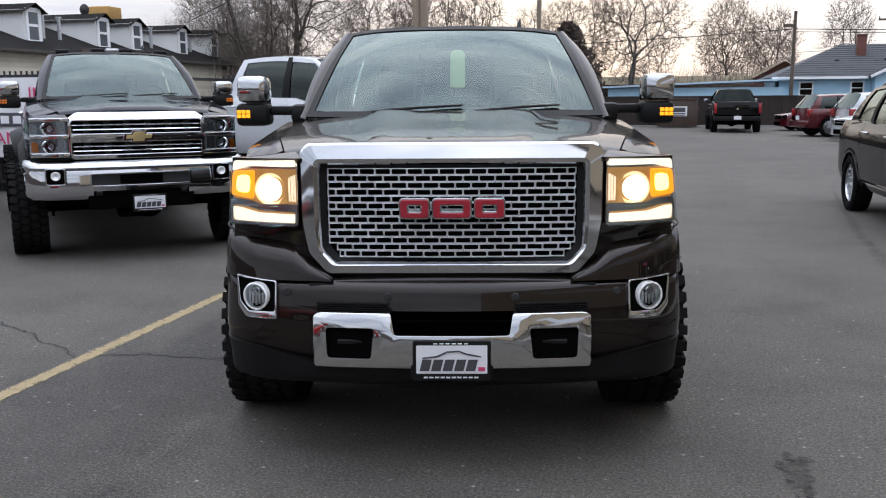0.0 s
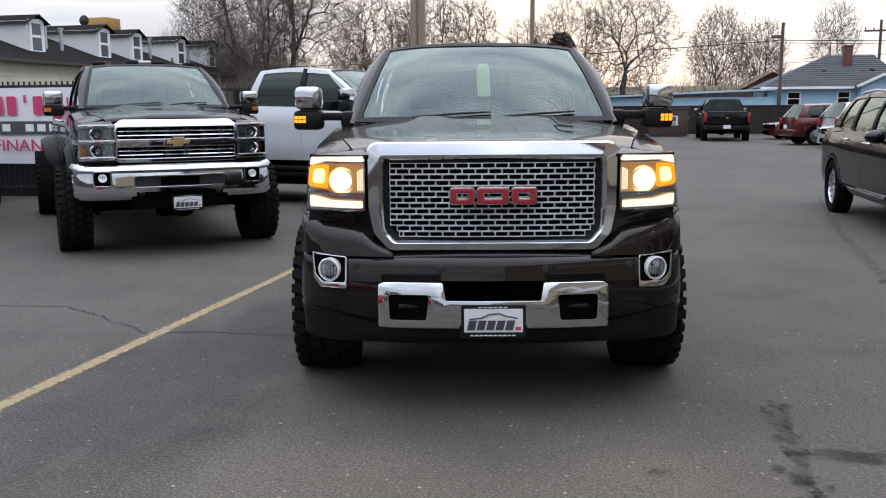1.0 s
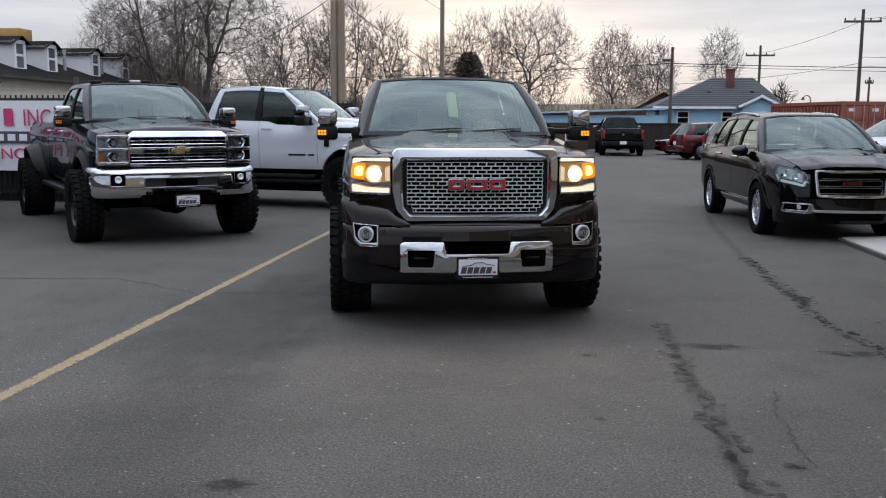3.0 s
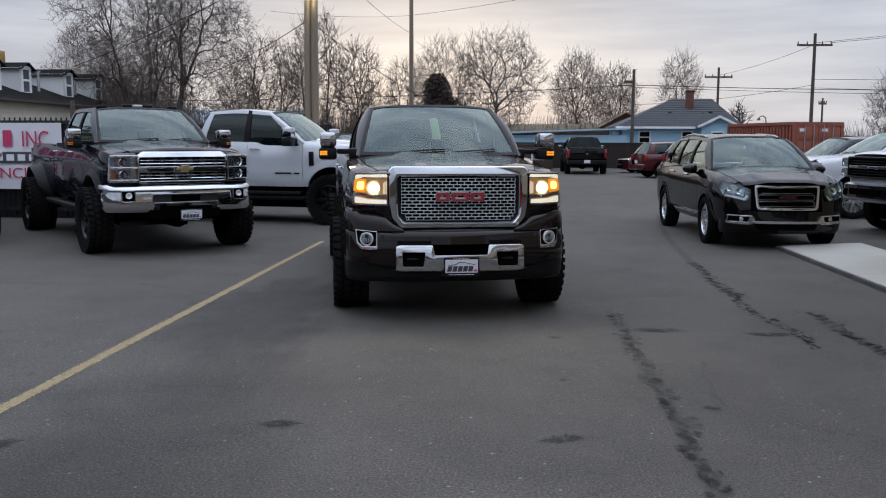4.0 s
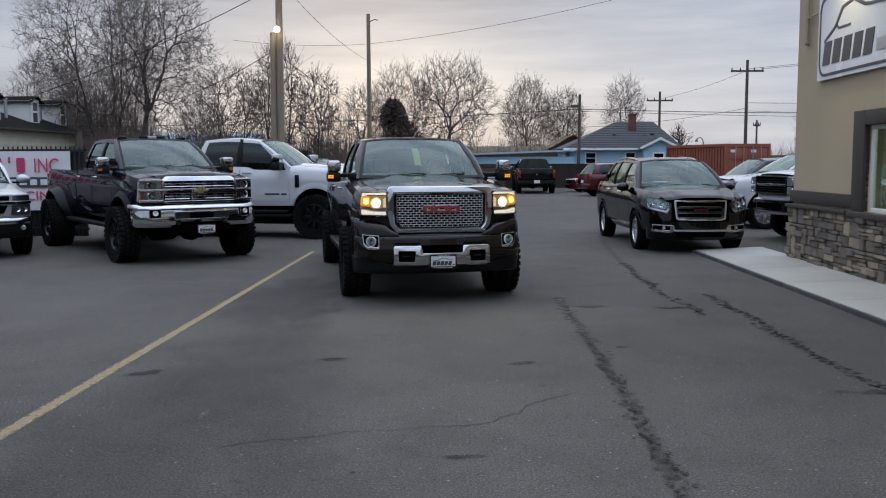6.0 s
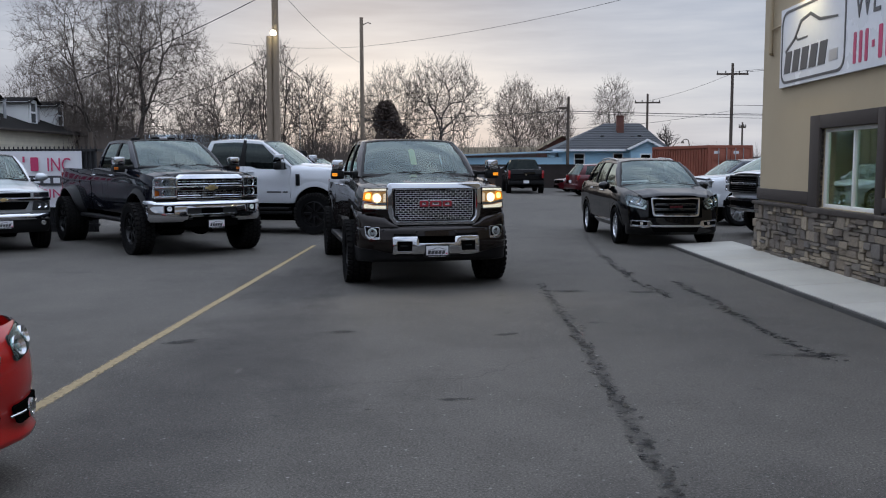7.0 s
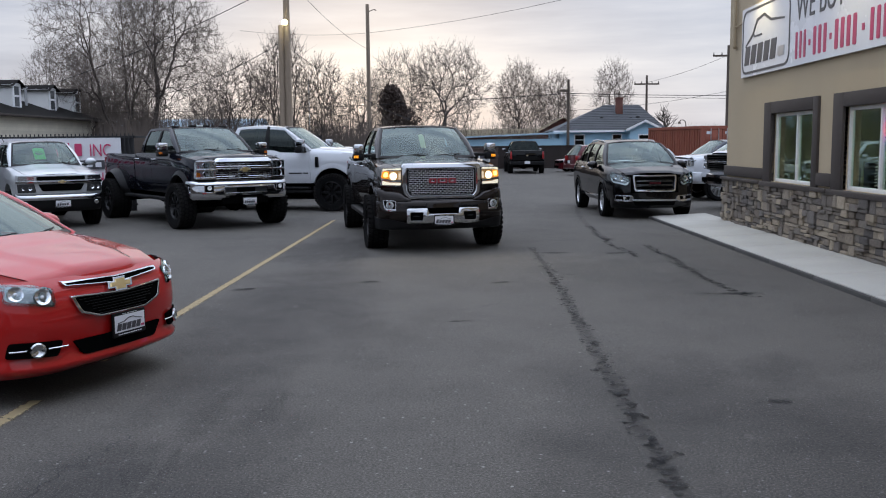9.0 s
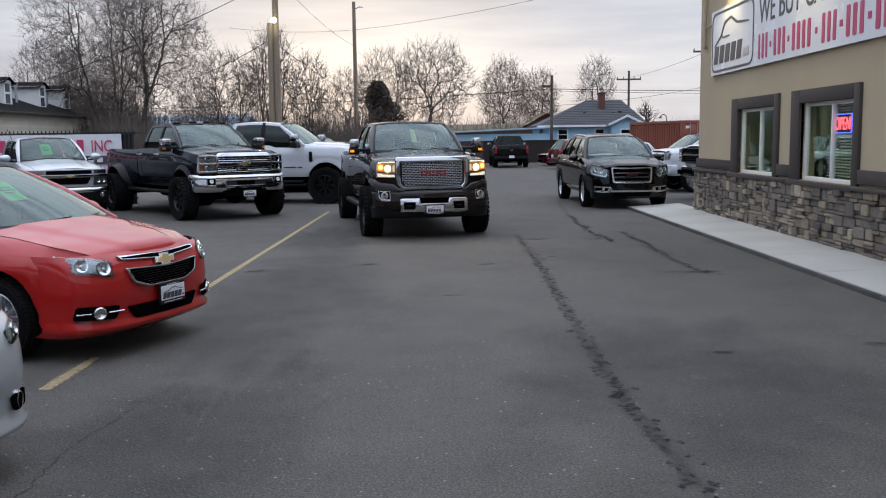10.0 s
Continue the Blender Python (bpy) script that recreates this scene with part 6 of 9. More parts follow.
def greenhouse(root, c, mat, doors, glass_mat="dark_glass"):
    """Roof, pillars, windscreen, side and rear glass between belt and roof."""
    (y0, z0, w0), (y1, z1, w1), (y2, z2, w2), (y3, z3, w3) = c["wsb"], c["wst"], c["roof_r"], c["back"]
    crown = c.get("crown", 0.035)
    roof_z = lambda y: lerp(z1, z2, (y - y1) / (y2 - y1)) + c.get("arc", 0.03) * math.sin(math.pi * (y - y1) / (y2 - y1))
    bm = bmesh.new()

    def roof(y, u):
        w = lerp(w1, w2, (y - y1) / (y2 - y1))
        return Vector((w * u, y, roof_z(y) + crown * (1 - abs(u) ** 3.6)))
    sheet(bm, span(y1, y2, 12), span(-1, 1, 14), roof, 0.02)
    part("roof", bm, mat, root, smooth=60)

    # ruled sides: u runs along the belt and the roof rail, v from belt to roof
    def side(u_b, u_t, v, sgn, inset=0.0):
        yb, yt = lerp(y0, y3, u_b), lerp(y1, y2, u_t)
        b = Vector((lerp(w0, w3, u_b), yb, lerp(z0, z3, u_b) if c.get("wedge") else c["belt"](yb)))
        t = Vector((lerp(w1, w2, u_t), yt, roof_z(yt)))
        p = b.lerp(t, v)
        p.x += 0.035 * math.sin(math.pi * v) - inset
        p.x *= sgn
        return p
    pillars = c["pillars"]  # rows of (u at belt from, to, u at roof from, to)
    for sgn in (-1, 1):
        for i, (a, b, d, e) in enumerate(pillars):
            bm = bmesh.new()
            sheet(bm, [0, 1], span(-0.02, 1, 8), lambda s, v: side(lerp(a, b, s), lerp(d, e, s), v, sgn), 0.035)
            part("pillar", bm, mat if i in (0, len(pillars) - 1) else c.get("b_pillar", "black_plastic"), root, smooth=60)
        bm = bmesh.new()
        sheet(bm, span(0, 1, 12), [0.90, 1.0], lambda u, v: side(u, u, v, sgn), 0.035)
        part("roof_rail", bm, mat, root, smooth=60)
        for (a, b, d, e), (a2, b2, d2, e2) in zip(pillars, pillars[1:]):
            bm = bmesh.new()
            sheet(bm, span(0, 1, 4), span(-0.03, 0.93, 6), lambda s, v: side(lerp(b - 0.004, a2 + 0.004, s), lerp(e - 0.004, d2 + 0.004, s), v, sgn, 0.018))
            part("side_window", bm, glass_mat if a > 0.25 or c.get("dark_sides") else c.get("front_glass", "glass"), root, smooth=60, out=(sgn, 0, 0))
        if c.get("belt_trim"):
            bm = bmesh.new()
            sheet(bm, span(0.0, 1, 16), [-0.035, 0.015], lambda u, v: side(u, u, v, sgn, -0.006), 0.008)
            part("belt_moulding", bm, c["belt_trim"], root, smooth=60)

    bow = c.get("bow", 0.13)
    bm = bmesh.new()

    def screen(u, v):
        w = lerp(w0, w1, v) - 0.035
        return Vector((w * u, lerp(y0, y1, v) - bow * (1 - u * u) * (1 - 0.45 * v), lerp(z0, z1 + crown * (1 - abs(u) ** 3.6), v) + 0.03 * math.sin(math.pi * v)))
    sheet(bm, span(-1, 1, 16), span(-0.04, 1, 10), screen)
    part("windscreen", bm, c.get("front_glass", "glass"), root, smooth=80, out=(0, -1, 1))
    bm = bmesh.new()
    for v0, v1 in ((-0.03, 0.02), (0.955, 1.005)):
        sheet(bm, span(-1, 1, 16), [v0, v1], lambda u, v: screen(u, v) + Vector((0, -0.004, 0.004)))
    for u0, u1 in ((-1.0, -0.955), (0.955, 1.0)):
        sheet(bm, [u0, u1], span(0, 1, 10), lambda u, v: screen(u, v) + Vector((0, -0.004, 0.004)))
    part("screen_border", bm, "black_plastic", root, smooth=80)
    bm = bmesh.new()
    sheet(bm, span(-1, 1, 10), span(0, 1, 5), lambda u, v: Vector((lerp(w3, w2, v) * u * 0.97, lerp(y3, y2, v) + 0.06 * (1 - u * u), lerp(z3, z2 + crown * (1 - abs(u) ** 3.6), v))))
    part("rear_window", bm, glass_mat, root, smooth=80, out=(0, 1, 1))
    for sgn in (-1, 1):
        bm = bmesh.new()
        sheet(bm, span(-0.06, 1.0, 10), span(0, 1, 4), lambda v, k: Vector((sgn * (lerp(w0, w1, v) - 0.042 + 0.050 * k + 0.035 * math.sin(math.pi * max(0, v)) * k), lerp(y0, y1, v) + 0.004 - 0.016 * math.sin(math.pi * k) + 0.05 * k * k, lerp(z0, z1, v) + 0.03 * math.sin(math.pi * max(0, v)) + 0.012 * math.sin(math.pi * k))))
        part("windscreen_pillar", bm, mat, root, smooth=60)
    # wipers on the screen's foot
    for x0, x1 in ((-0.55 * w0, 0.05), (0.12, 0.72 * w0)):
        bm = bmesh.new()
        tube(bm, [screen(x0 / w0, 0.0) + Vector((0, -0.012, 0.012)), screen(lerp(x0, x1, 0.5) / w0, 0.035) + Vector((0, -0.014, 0.012)), screen(x1 / w0, 0.06) + Vector((0, -0.012, 0.008))], 0.009, 0.006)
        part("wiper", bm, "black_plastic", root)
    return screen


def hood_part(root, c, mat, bulge, edge=0.03):
    bm = bmesh.new()
    yb = c["wsb"][0] - c.get("cowl", 0.03)
    ys = [c["hood_f"]] + [c["hood_f"] + 0.012, c["hood_f"] + 0.04] + span(c["hood_f"] + 0.09, yb, 18)

    def fn(y, u):
        w = c["hood_w"](y)
        k = 1 - abs(u) ** 2.6
        d = max(0.0, 1 - (y - c["hood_f"]) / 0.05)
        bow = c.get("hood_bow", 0.06) * (1 - u * u) * max(0.0, 1 - (y - c["hood_f"]) / 0.5)
        back = c.get("bow", 0.13) * (1 - u * u) * max(0.0, (y - yb + 0.5) / 0.5)
        return Vector((w * u, y - bow - back, c["hood_z"](y) + c.get("hood_crown", 0.032) * k + bulge(u, (y - c["hood_f"]) / (yb - c["hood_f"])) - edge * d * d))
    edge = c.get("hood_edge", edge)
    sheet(bm, ys, span(-1, 1, 44), fn)
    hood = part("hood", bm, mat, root, smooth=40)
    return hood


def cabin_inside(root, c, tag=None):
    y0, z0, w0 = c["wsb"]
    y1, z1, w1 = c["wst"]
    fl = c["rock"] + 0.18
    part("dashboard", boxes((-w0 + 0.08, w0 - 0.08, y0 - 0.02, y0 + 0.62, z0 - 0.30, z0 - 0.05), bevel=0.05), "seat", root)
    part("cabin_floor", boxes((-w0 + 0.02, w0 - 0.02, y0 - 0.3, c["back"][0], fl - 0.06, fl)), "void", root)
    part("bulkhead", boxes((-w0 + 0.05, w0 - 0.05, c["back"][0] - 0.06, c["back"][0] - 0.02, fl, c["back"][1] - 0.03)), "seat", root)
    for k, yy in enumerate((y0 + 0.95, y0 + 1.85)):
        if yy + 0.3 > c["back"][0]:
            continue
        for sx in (-1, 1):
            x = sx * w0 * 0.46
            bm = bmesh.new()
            box(bm, x - 0.25, x + 0.25, yy - 0.35, yy + 0.12, fl + 0.12, fl + 0.32, 0.06)
            box(bm, x - 0.24, x + 0.24, yy, yy + 0.15, fl + 0.25, z0 + 0.04 - 0.03 * k, 0.06, Matrix.Translation((0, 0, 0)))
            seat = part("seat", bm, "seat", root)
            part("headrest", boxes((x - 0.13, x + 0.13, yy + 0.06, yy + 0.15, z0 + 0.06 - 0.03 * k, z0 + 0.24 - 0.05 * k), bevel=0.04), "seat", seat)
    bm = bmesh.new()
    for k in range(24):
        a, b = 2 * math.pi * k / 24, 2 * math.pi * (k + 1) / 24
        cx, cy, cz = w0 * 0.46, y0 + 0.55, z0 - 0.02
        f = lambda t: Vector((cx + 0.18 * math.cos(t), cy + 0.07 * math.sin(t), cz + 0.165 * math.sin(t)))
        tube(bm, [f(a), f(b)], 0.014, sides=6, cap=False)
    box(bm, w0 * 0.46 - 0.17, w0 * 0.46 + 0.17, y0 + 0.54, y0 + 0.57, z0 - 0.04, z0 + 0.0, 0.01)
    part("steering_wheel", bm, "black_plastic", root)
    ym, zm = lerp(y0, y1, 0.86) + 0.02, lerp(z0, z1, 0.84)
    bm = boxes((-0.12, 0.12, ym, ym + 0.03, zm - 0.035, zm + 0.035), bevel=0.012)
    box(bm, -0.05, 0.05, ym - 0.03, ym + 0.02, zm + 0.03, zm + 0.09, 0.01)
    part("inside_mirror", bm, "black_plastic", root)
    if tag:
        x, mat, w, h = tag
        yt, zt = lerp(y0, y1, 0.80), lerp(z0, z1, 0.78)
        lean = math.degrees(math.atan2(y1 - y0, z1 - z0))
        lp = rounded([(-w, -2 * h), (w, -2 * h), (w, -0.2 * h), (w * 0.55, 0), (-w * 0.55, 0), (-w, -0.2 * h)], 0.02)
        tg = plate("price_tag", [lp], 0.003, mat, root, m=pose(x, yt + 0.03, zt, -lean * 0.9))
        if mat == "tag_green":
            for k, ww in enumerate((0.6, 0.75, 0.5)):
                plate("writing_bar", [rect(-w * ww, w * ww, -h * (0.75 + 0.25 * k), -h * (0.65 + 0.25 * k))], 0.004, "sign_ink", tg, m=pose(x, yt + 0.026, zt, -lean * 0.9))


def dealer_plate(root, m):
    """A black plate frame with a dealer's white card: car outline and writing as bars."""
    fr = plate("plate_frame", [rect(-0.16, 0.16, -0.085, 0.085, 0.012)], 0.016, "black_plastic", root, "black plate frame with dealer card", bevel=0.003, m=m)
    k = m @ pose(0, -0.0105, 0)
    card = plate("dealer_card", [rect(-0.145, 0.145, -0.052, 0.066, 0.004)], 0.004, "plate_white", fr, m=k)
    k = m @ pose(0, -0.0145, 0)
    bar = lambda x0, x1, z0, z1, mat, sk=0.0: plate("writing_bar", [[(x0, z0), (x1, z0), (x1 + sk, z1), (x0 + sk, z1)]], 0.003, mat, card, m=k)
    for i in range(5):
        bar(-0.132 + 0.047 * i, -0.093 + 0.047 * i, -0.040, 0.008, "sign_ink", 0.012)
    bar(0.108, 0.136, -0.040, -0.024, "sign_pink")
    for i in range(6):
        bar(-0.075 + 0.025 * i, -0.058 + 0.025 * i, 0.0725, 0.0765, "plate_white")
    for i in range(10):
        bar(-0.115 + 0.023 * i, -0.098 + 0.023 * i, -0.0705, -0.0645, "plate_white")
    arc = [(-0.12, 0.016), (-0.06, 0.024), (-0.02, 0.043), (0.03, 0.046), (0.06, 0.034), (0.12, 0.022), (0.12, 0.017), (0.055, 0.029), (0.03, 0.040), (-0.02, 0.037), (-0.055, 0.018), (-0.12, 0.011)]
    plate("writing_bar", [arc], 0.003, "sign_ink", card, m=k)


def bowtie(root, m, s=1.0, depth=0.02):
    def loop(k, e):
        return [(p[0] * s * k + (e if p[0] > 0 else -e), p[1] * s * k + (e if p[1] > 0 else -e)) for p in
                ((-0.135, -0.020), (-0.058, -0.020), (-0.066, -0.050), (0.050, -0.050), (0.058, -0.020), (0.120, -0.020), (0.135, 0.020), (0.058, 0.020), (0.066, 0.050), (-0.050, 0.050), (-0.058, 0.020), (-0.120, 0.020))]
    b = plate("badge", [loop(1, 0.010 * s)], depth, "chrome", root, "gold and chrome badge", bevel=0.003, m=m)
    plate("badge_face", [loop(0.88, 0)], depth, "gold", b, bevel=0.002, m=m @ pose(0, -0.006, 0))


def tow_mirror(root, sgn, x0, x1, y, z0, z1, cap, lit):
    """A towing mirror: black lower half and arm, capped upper half, signal lamps on its face. x0 inner, x1 outer."""
    zm = lerp(z0, z1, 0.47)
    xa, xb = sgn * x0, sgn * x1
    lo, hi = min(xa, xb), max(xa, xb)
    bm = boxes((lo, hi, y - 0.07, y + 0.12, z0, zm - 0.004), bevel=0.03)
    box(bm, min(xa, sgn * (x0 - 0.18)), max(xa, sgn * (x0 - 0.18)), y - 0.02, y + 0.06, lerp(z0, zm, 0.45), lerp(z0, zm, 0.85), 0.015)
    box(bm, min(sgn * (x0 - 0.12), sgn * (x0 - 0.24)), max(sgn * (x0 - 0.12), sgn * (x0 - 0.24)), y - 0.03, y + 0.10, z0 + 0.01, zm - 0.01, 0.03)
    mir = part("mirror", bm, "black_plastic", root)
    bm = boxes((lo + 0.012, hi - 0.004, y - 0.085, y + 0.10, zm, z1), bevel=0.035)
    part("mirror_cap", bm, cap, mir)
    part("mirror_glass", boxes((lo + 0.02, hi - 0.02, y + 0.121, y + 0.125, z0 + 0.02, z1 - 0.02)), "chrome", mir)
    zl = lerp(z0, zm, 0.52)
    for i in range(3):
        for j in range(2):
            xx = sgn * (x1 - 0.022 - 0.026 * i)
            part("signal_lamp", boxes((xx - 0.011, xx + 0.011, y - 0.077, y - 0.069, zl + 0.024 * j - 0.022, zl + 0.024 * j - 0.002), bevel=0.003), lit, mir)
    return mir


def car_mirror(root, sgn, x, y, z, mat):
    """A rounded shell, flat behind, on a short foot."""
    bm = bmesh.new()
    bmesh.ops.create_uvsphere(bm, u_segments=18, v_segments=10, radius=1.0)
    for v in bm.verts:
        back = max(0.0, v.co.y)
        v.co = Vector((sgn * x + 0.125 * v.co.x, y + 0.11 * v.co.y - 0.075 * back, z + 0.085 * v.co.z * (1 - 0.15 * sgn * v.co.x)))
    shell = part("mirror_shell", bm, mat, root, smooth=60)
    part("mirror_glass", boxes((sgn * x - 0.095, sgn * x + 0.095, y + 0.030, y + 0.040, z - 0.058, z + 0.058), bevel=0.004), "chrome", shell)
    a, b = sorted((sgn * (x - 0.20), sgn * (x - 0.07)))
    part("mirror_foot", boxes((a, b, y - 0.02, y + 0.035, z - 0.085, z - 0.045), bevel=0.012), "black_plastic", root)


def door_handle(root, c, sgn, y, z, mat):
    x = side_x(c, y, z)
    bm = bmesh.new()
    tube(bm, [(sgn * (x - 0.002), y - 0.10, z), (sgn * (x + 0.032), y - 0.08, z), (sgn * (x + 0.034), y + 0.08, z), (sgn * (x - 0.002), y + 0.10, z)], 0.013, sides=8)
    part("door_handle", bm, mat, root)


def front_skin(bm, ss, zs, plan, depth=lambda z: 0.0, omit=None, thick=0.0):
    """A bumper skin: the plan curve swept up through heights, set back by depth(z)."""
    def fn(s, z):
        x, y = plan(s)
        return Vector((x * (1 - 0.25 * depth(z)), y + depth(z), z))
    return sheet(bm, ss, zs, fn, thick, omit)


def make_plan(y_front, k, x_end, corner, kc=2.0):
    """A bumper's plan: front bow, rounded corner, then back along the side. Returns (plan, y at x, slope at x)."""
    yb = lambda x: y_front + k * x * x + kc * max(0.0, abs(x) - corner) ** 2

    def plan(s):
        a = abs(s)
        if a <= x_end:
            return s, yb(s)
        t = a - x_end
        return math.copysign(x_end + 0.05 * (1 - math.exp(-t / 0.07)), s), yb(x_end) + t
    return plan, yb, lambda x: math.degrees(math.atan(2 * k * x + 2 * kc * math.copysign(max(0.0, abs(x) - corner), x)))


def base_vehicle(name, label, category, m, c, mat, group=""):
    """Body, doors, glass, cabin, underside and wheels of a vehicle that faces -y, its front axle over the origin."""
    root = thing(name, label, category, m, group)
    for sgn in (-1, 1):
        for pname, y0, y1, top in c["panels"]:
            p = side_panel(root, pname, c, y0, y1, sgn, mat, top)
            if "door" in pname:
                door_handle(p, c, sgn, y1 - 0.16, c["belt"](y1) - c.get("handle_drop", 0.13), c.get("handle", "chrome"))
        if c.get("arch_mat"):
            for ya in (0.0, c["wb"]):
                arch_trim(root, c, ya, sgn, c["arch_mat"], c.get("arch_out", 0.03), c.get("arch_w", 0.06))
        if c.get("sill"):
            x = c["hw"] - 0.03
            part("side_step", boxes((min(sgn * (x - 0.12), sgn * (x + 0.08)), max(sgn * (x - 0.12), sgn * (x + 0.08)), c["arch"] + 0.1, c["wb"] - c["arch"] - 0.1, c["rock"] - 0.16, c["rock"] - 0.09), bevel=0.02), c["sill"], root)
        for ya in (0.0, c["wb"]):
            add_wheel(root, sgn * c["track"], ya, c["r"], c["tw"], c["style"], c.get("steer", 0.0) if ya == 0 else 0.0, c.get("drop", 0.0))
    screen = greenhouse(root, c, mat, None, c.get("rear_glass", "dark_glass"))
    hood_part(root, c, mat, c.get("bulge", lambda u, v: 0.0))
    # flat black underside, its colour standing for the shade beneath the body
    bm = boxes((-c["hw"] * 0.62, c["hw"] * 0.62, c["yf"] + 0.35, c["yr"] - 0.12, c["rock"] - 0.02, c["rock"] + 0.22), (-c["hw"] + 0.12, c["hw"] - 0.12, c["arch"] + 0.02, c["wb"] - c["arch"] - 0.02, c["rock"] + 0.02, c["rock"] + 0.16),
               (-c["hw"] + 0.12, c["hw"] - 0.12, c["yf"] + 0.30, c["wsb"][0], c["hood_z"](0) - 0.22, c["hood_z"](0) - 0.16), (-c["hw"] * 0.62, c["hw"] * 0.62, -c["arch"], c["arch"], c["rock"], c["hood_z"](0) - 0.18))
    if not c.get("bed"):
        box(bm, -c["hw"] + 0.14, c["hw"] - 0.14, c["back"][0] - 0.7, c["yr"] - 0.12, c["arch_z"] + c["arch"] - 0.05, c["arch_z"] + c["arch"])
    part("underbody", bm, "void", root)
    # unseen running gear and liners, added to block light under the pickups
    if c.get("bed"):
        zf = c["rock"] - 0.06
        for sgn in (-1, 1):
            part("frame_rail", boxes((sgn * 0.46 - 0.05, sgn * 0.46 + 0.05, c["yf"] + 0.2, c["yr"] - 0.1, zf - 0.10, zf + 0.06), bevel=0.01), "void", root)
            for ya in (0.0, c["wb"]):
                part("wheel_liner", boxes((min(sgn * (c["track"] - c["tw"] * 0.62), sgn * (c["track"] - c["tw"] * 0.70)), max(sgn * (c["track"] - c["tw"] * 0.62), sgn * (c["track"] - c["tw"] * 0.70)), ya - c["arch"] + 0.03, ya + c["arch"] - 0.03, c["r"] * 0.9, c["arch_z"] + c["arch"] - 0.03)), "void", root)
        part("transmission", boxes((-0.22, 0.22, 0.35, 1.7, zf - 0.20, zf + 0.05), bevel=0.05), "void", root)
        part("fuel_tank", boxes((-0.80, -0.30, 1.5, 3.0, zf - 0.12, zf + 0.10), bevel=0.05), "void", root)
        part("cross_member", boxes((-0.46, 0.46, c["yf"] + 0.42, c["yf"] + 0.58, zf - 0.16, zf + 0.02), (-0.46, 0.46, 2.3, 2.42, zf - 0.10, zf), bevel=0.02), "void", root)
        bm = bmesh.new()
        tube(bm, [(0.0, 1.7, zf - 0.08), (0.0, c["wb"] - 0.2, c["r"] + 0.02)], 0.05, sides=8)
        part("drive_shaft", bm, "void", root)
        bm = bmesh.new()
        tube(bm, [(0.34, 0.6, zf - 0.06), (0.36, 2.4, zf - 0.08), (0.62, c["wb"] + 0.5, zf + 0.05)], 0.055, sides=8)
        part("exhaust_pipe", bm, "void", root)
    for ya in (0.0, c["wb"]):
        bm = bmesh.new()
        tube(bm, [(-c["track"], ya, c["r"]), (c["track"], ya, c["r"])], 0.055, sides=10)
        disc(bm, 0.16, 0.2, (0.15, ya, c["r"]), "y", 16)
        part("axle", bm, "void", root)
    bm = bmesh.new()
    yc = c["wsb"][0]
    sheet(bm, span(-1, 1, 12), [0, 1], lambda u, v: Vector((u * (c["wsb"][2] - 0.02), lerp(yc - 0.12, yc + 0.05, v) - c.get("bow", 0.13) * (1 - u * u), lerp(c["hood_z"](yc - 0.1) - 0.03 + 0.02 * (1 - u * u), c["wsb"][1] - 0.025, v))), 0.01)
    part("cowl", bm, "black_plastic", root)
    return root, screen


def lamp_top(root, c, mat, hy, z_top, x0, x1):
    """Painted fender tips that run from the top of the headlamps back to the fenders."""
    for sgn in (-1, 1):
        bm = bmesh.new()

        def fn(u, v):
            xf, yb = lerp(x0, x1, u), -0.70
            xb = lerp(c["hood_w"](yb) - 0.03, side_x(c, yb, c["belt"](yb)) - 0.004, u)
            zb = lerp(c["hood_z"](yb) - 0.012, c["belt"](yb), u)
            return Vector((sgn * lerp(xf, xb, v), lerp(hy(xf) - 0.012, yb, v), lerp(z_top, zb, v) + 0.012 * math.sin(math.pi * v)))
        sheet(bm, span(0, 1, 8), span(0, 1, 8), fn, 0.02)
        part("fender_tip", bm, mat, root, smooth=60)


def truck_bed(root, c, mat, y0):
    z, x = c["belt"](y0) - 0.01, c["hw"] - 0.06
    part("bed_floor", boxes((-x, x, y0, c["yr"] - 0.03, c["arch_z"] + c["arch"] - 0.02, c["arch_z"] + c["arch"] + 0.02)), "void", root)
    for sgn in (-1, 1):
        part("bed_wall", boxes((min(sgn * (x - 0.03), sgn * x), max(sgn * (x - 0.03), sgn * x), y0, c["yr"] - 0.05, c["arch_z"] + c["arch"] + 0.02, z), bevel=0.008), "void", root)
    part("bed_front", boxes((-x, x, y0, y0 + 0.04, c["rock"], z), bevel=0.01), mat, root)
    tg = part("tailgate", boxes((-c["hw"] + 0.10, c["hw"] - 0.10, c["yr"] - 0.06, c["yr"], c["rock"] + 0.22, z), bevel=0.02), mat, root)
    part("gate_handle", boxes((-0.10, 0.10, c["yr"] - 0.002, c["yr"] + 0.012, z - 0.20, z - 0.12), bevel=0.01), "black_plastic", tg)
    part("rear_bumper", boxes((-c["hw"] + 0.04, c["hw"] - 0.04, c["yr"] - 0.02, c["yr"] + 0.14, c["rock"] - 0.02, c["rock"] + 0.18), bevel=0.03), c.get("rear_bumper", "chrome"), root)
    for sgn in (-1, 1):
        xx = sgn * (c["hw"] - 0.085)
        part("tail_lamp", boxes((xx - 0.06, xx + 0.06, c["yr"] - 0.10, c["yr"] + 0.012, z - 0.48, z - 0.06), bevel=0.015), "red_lens", root)


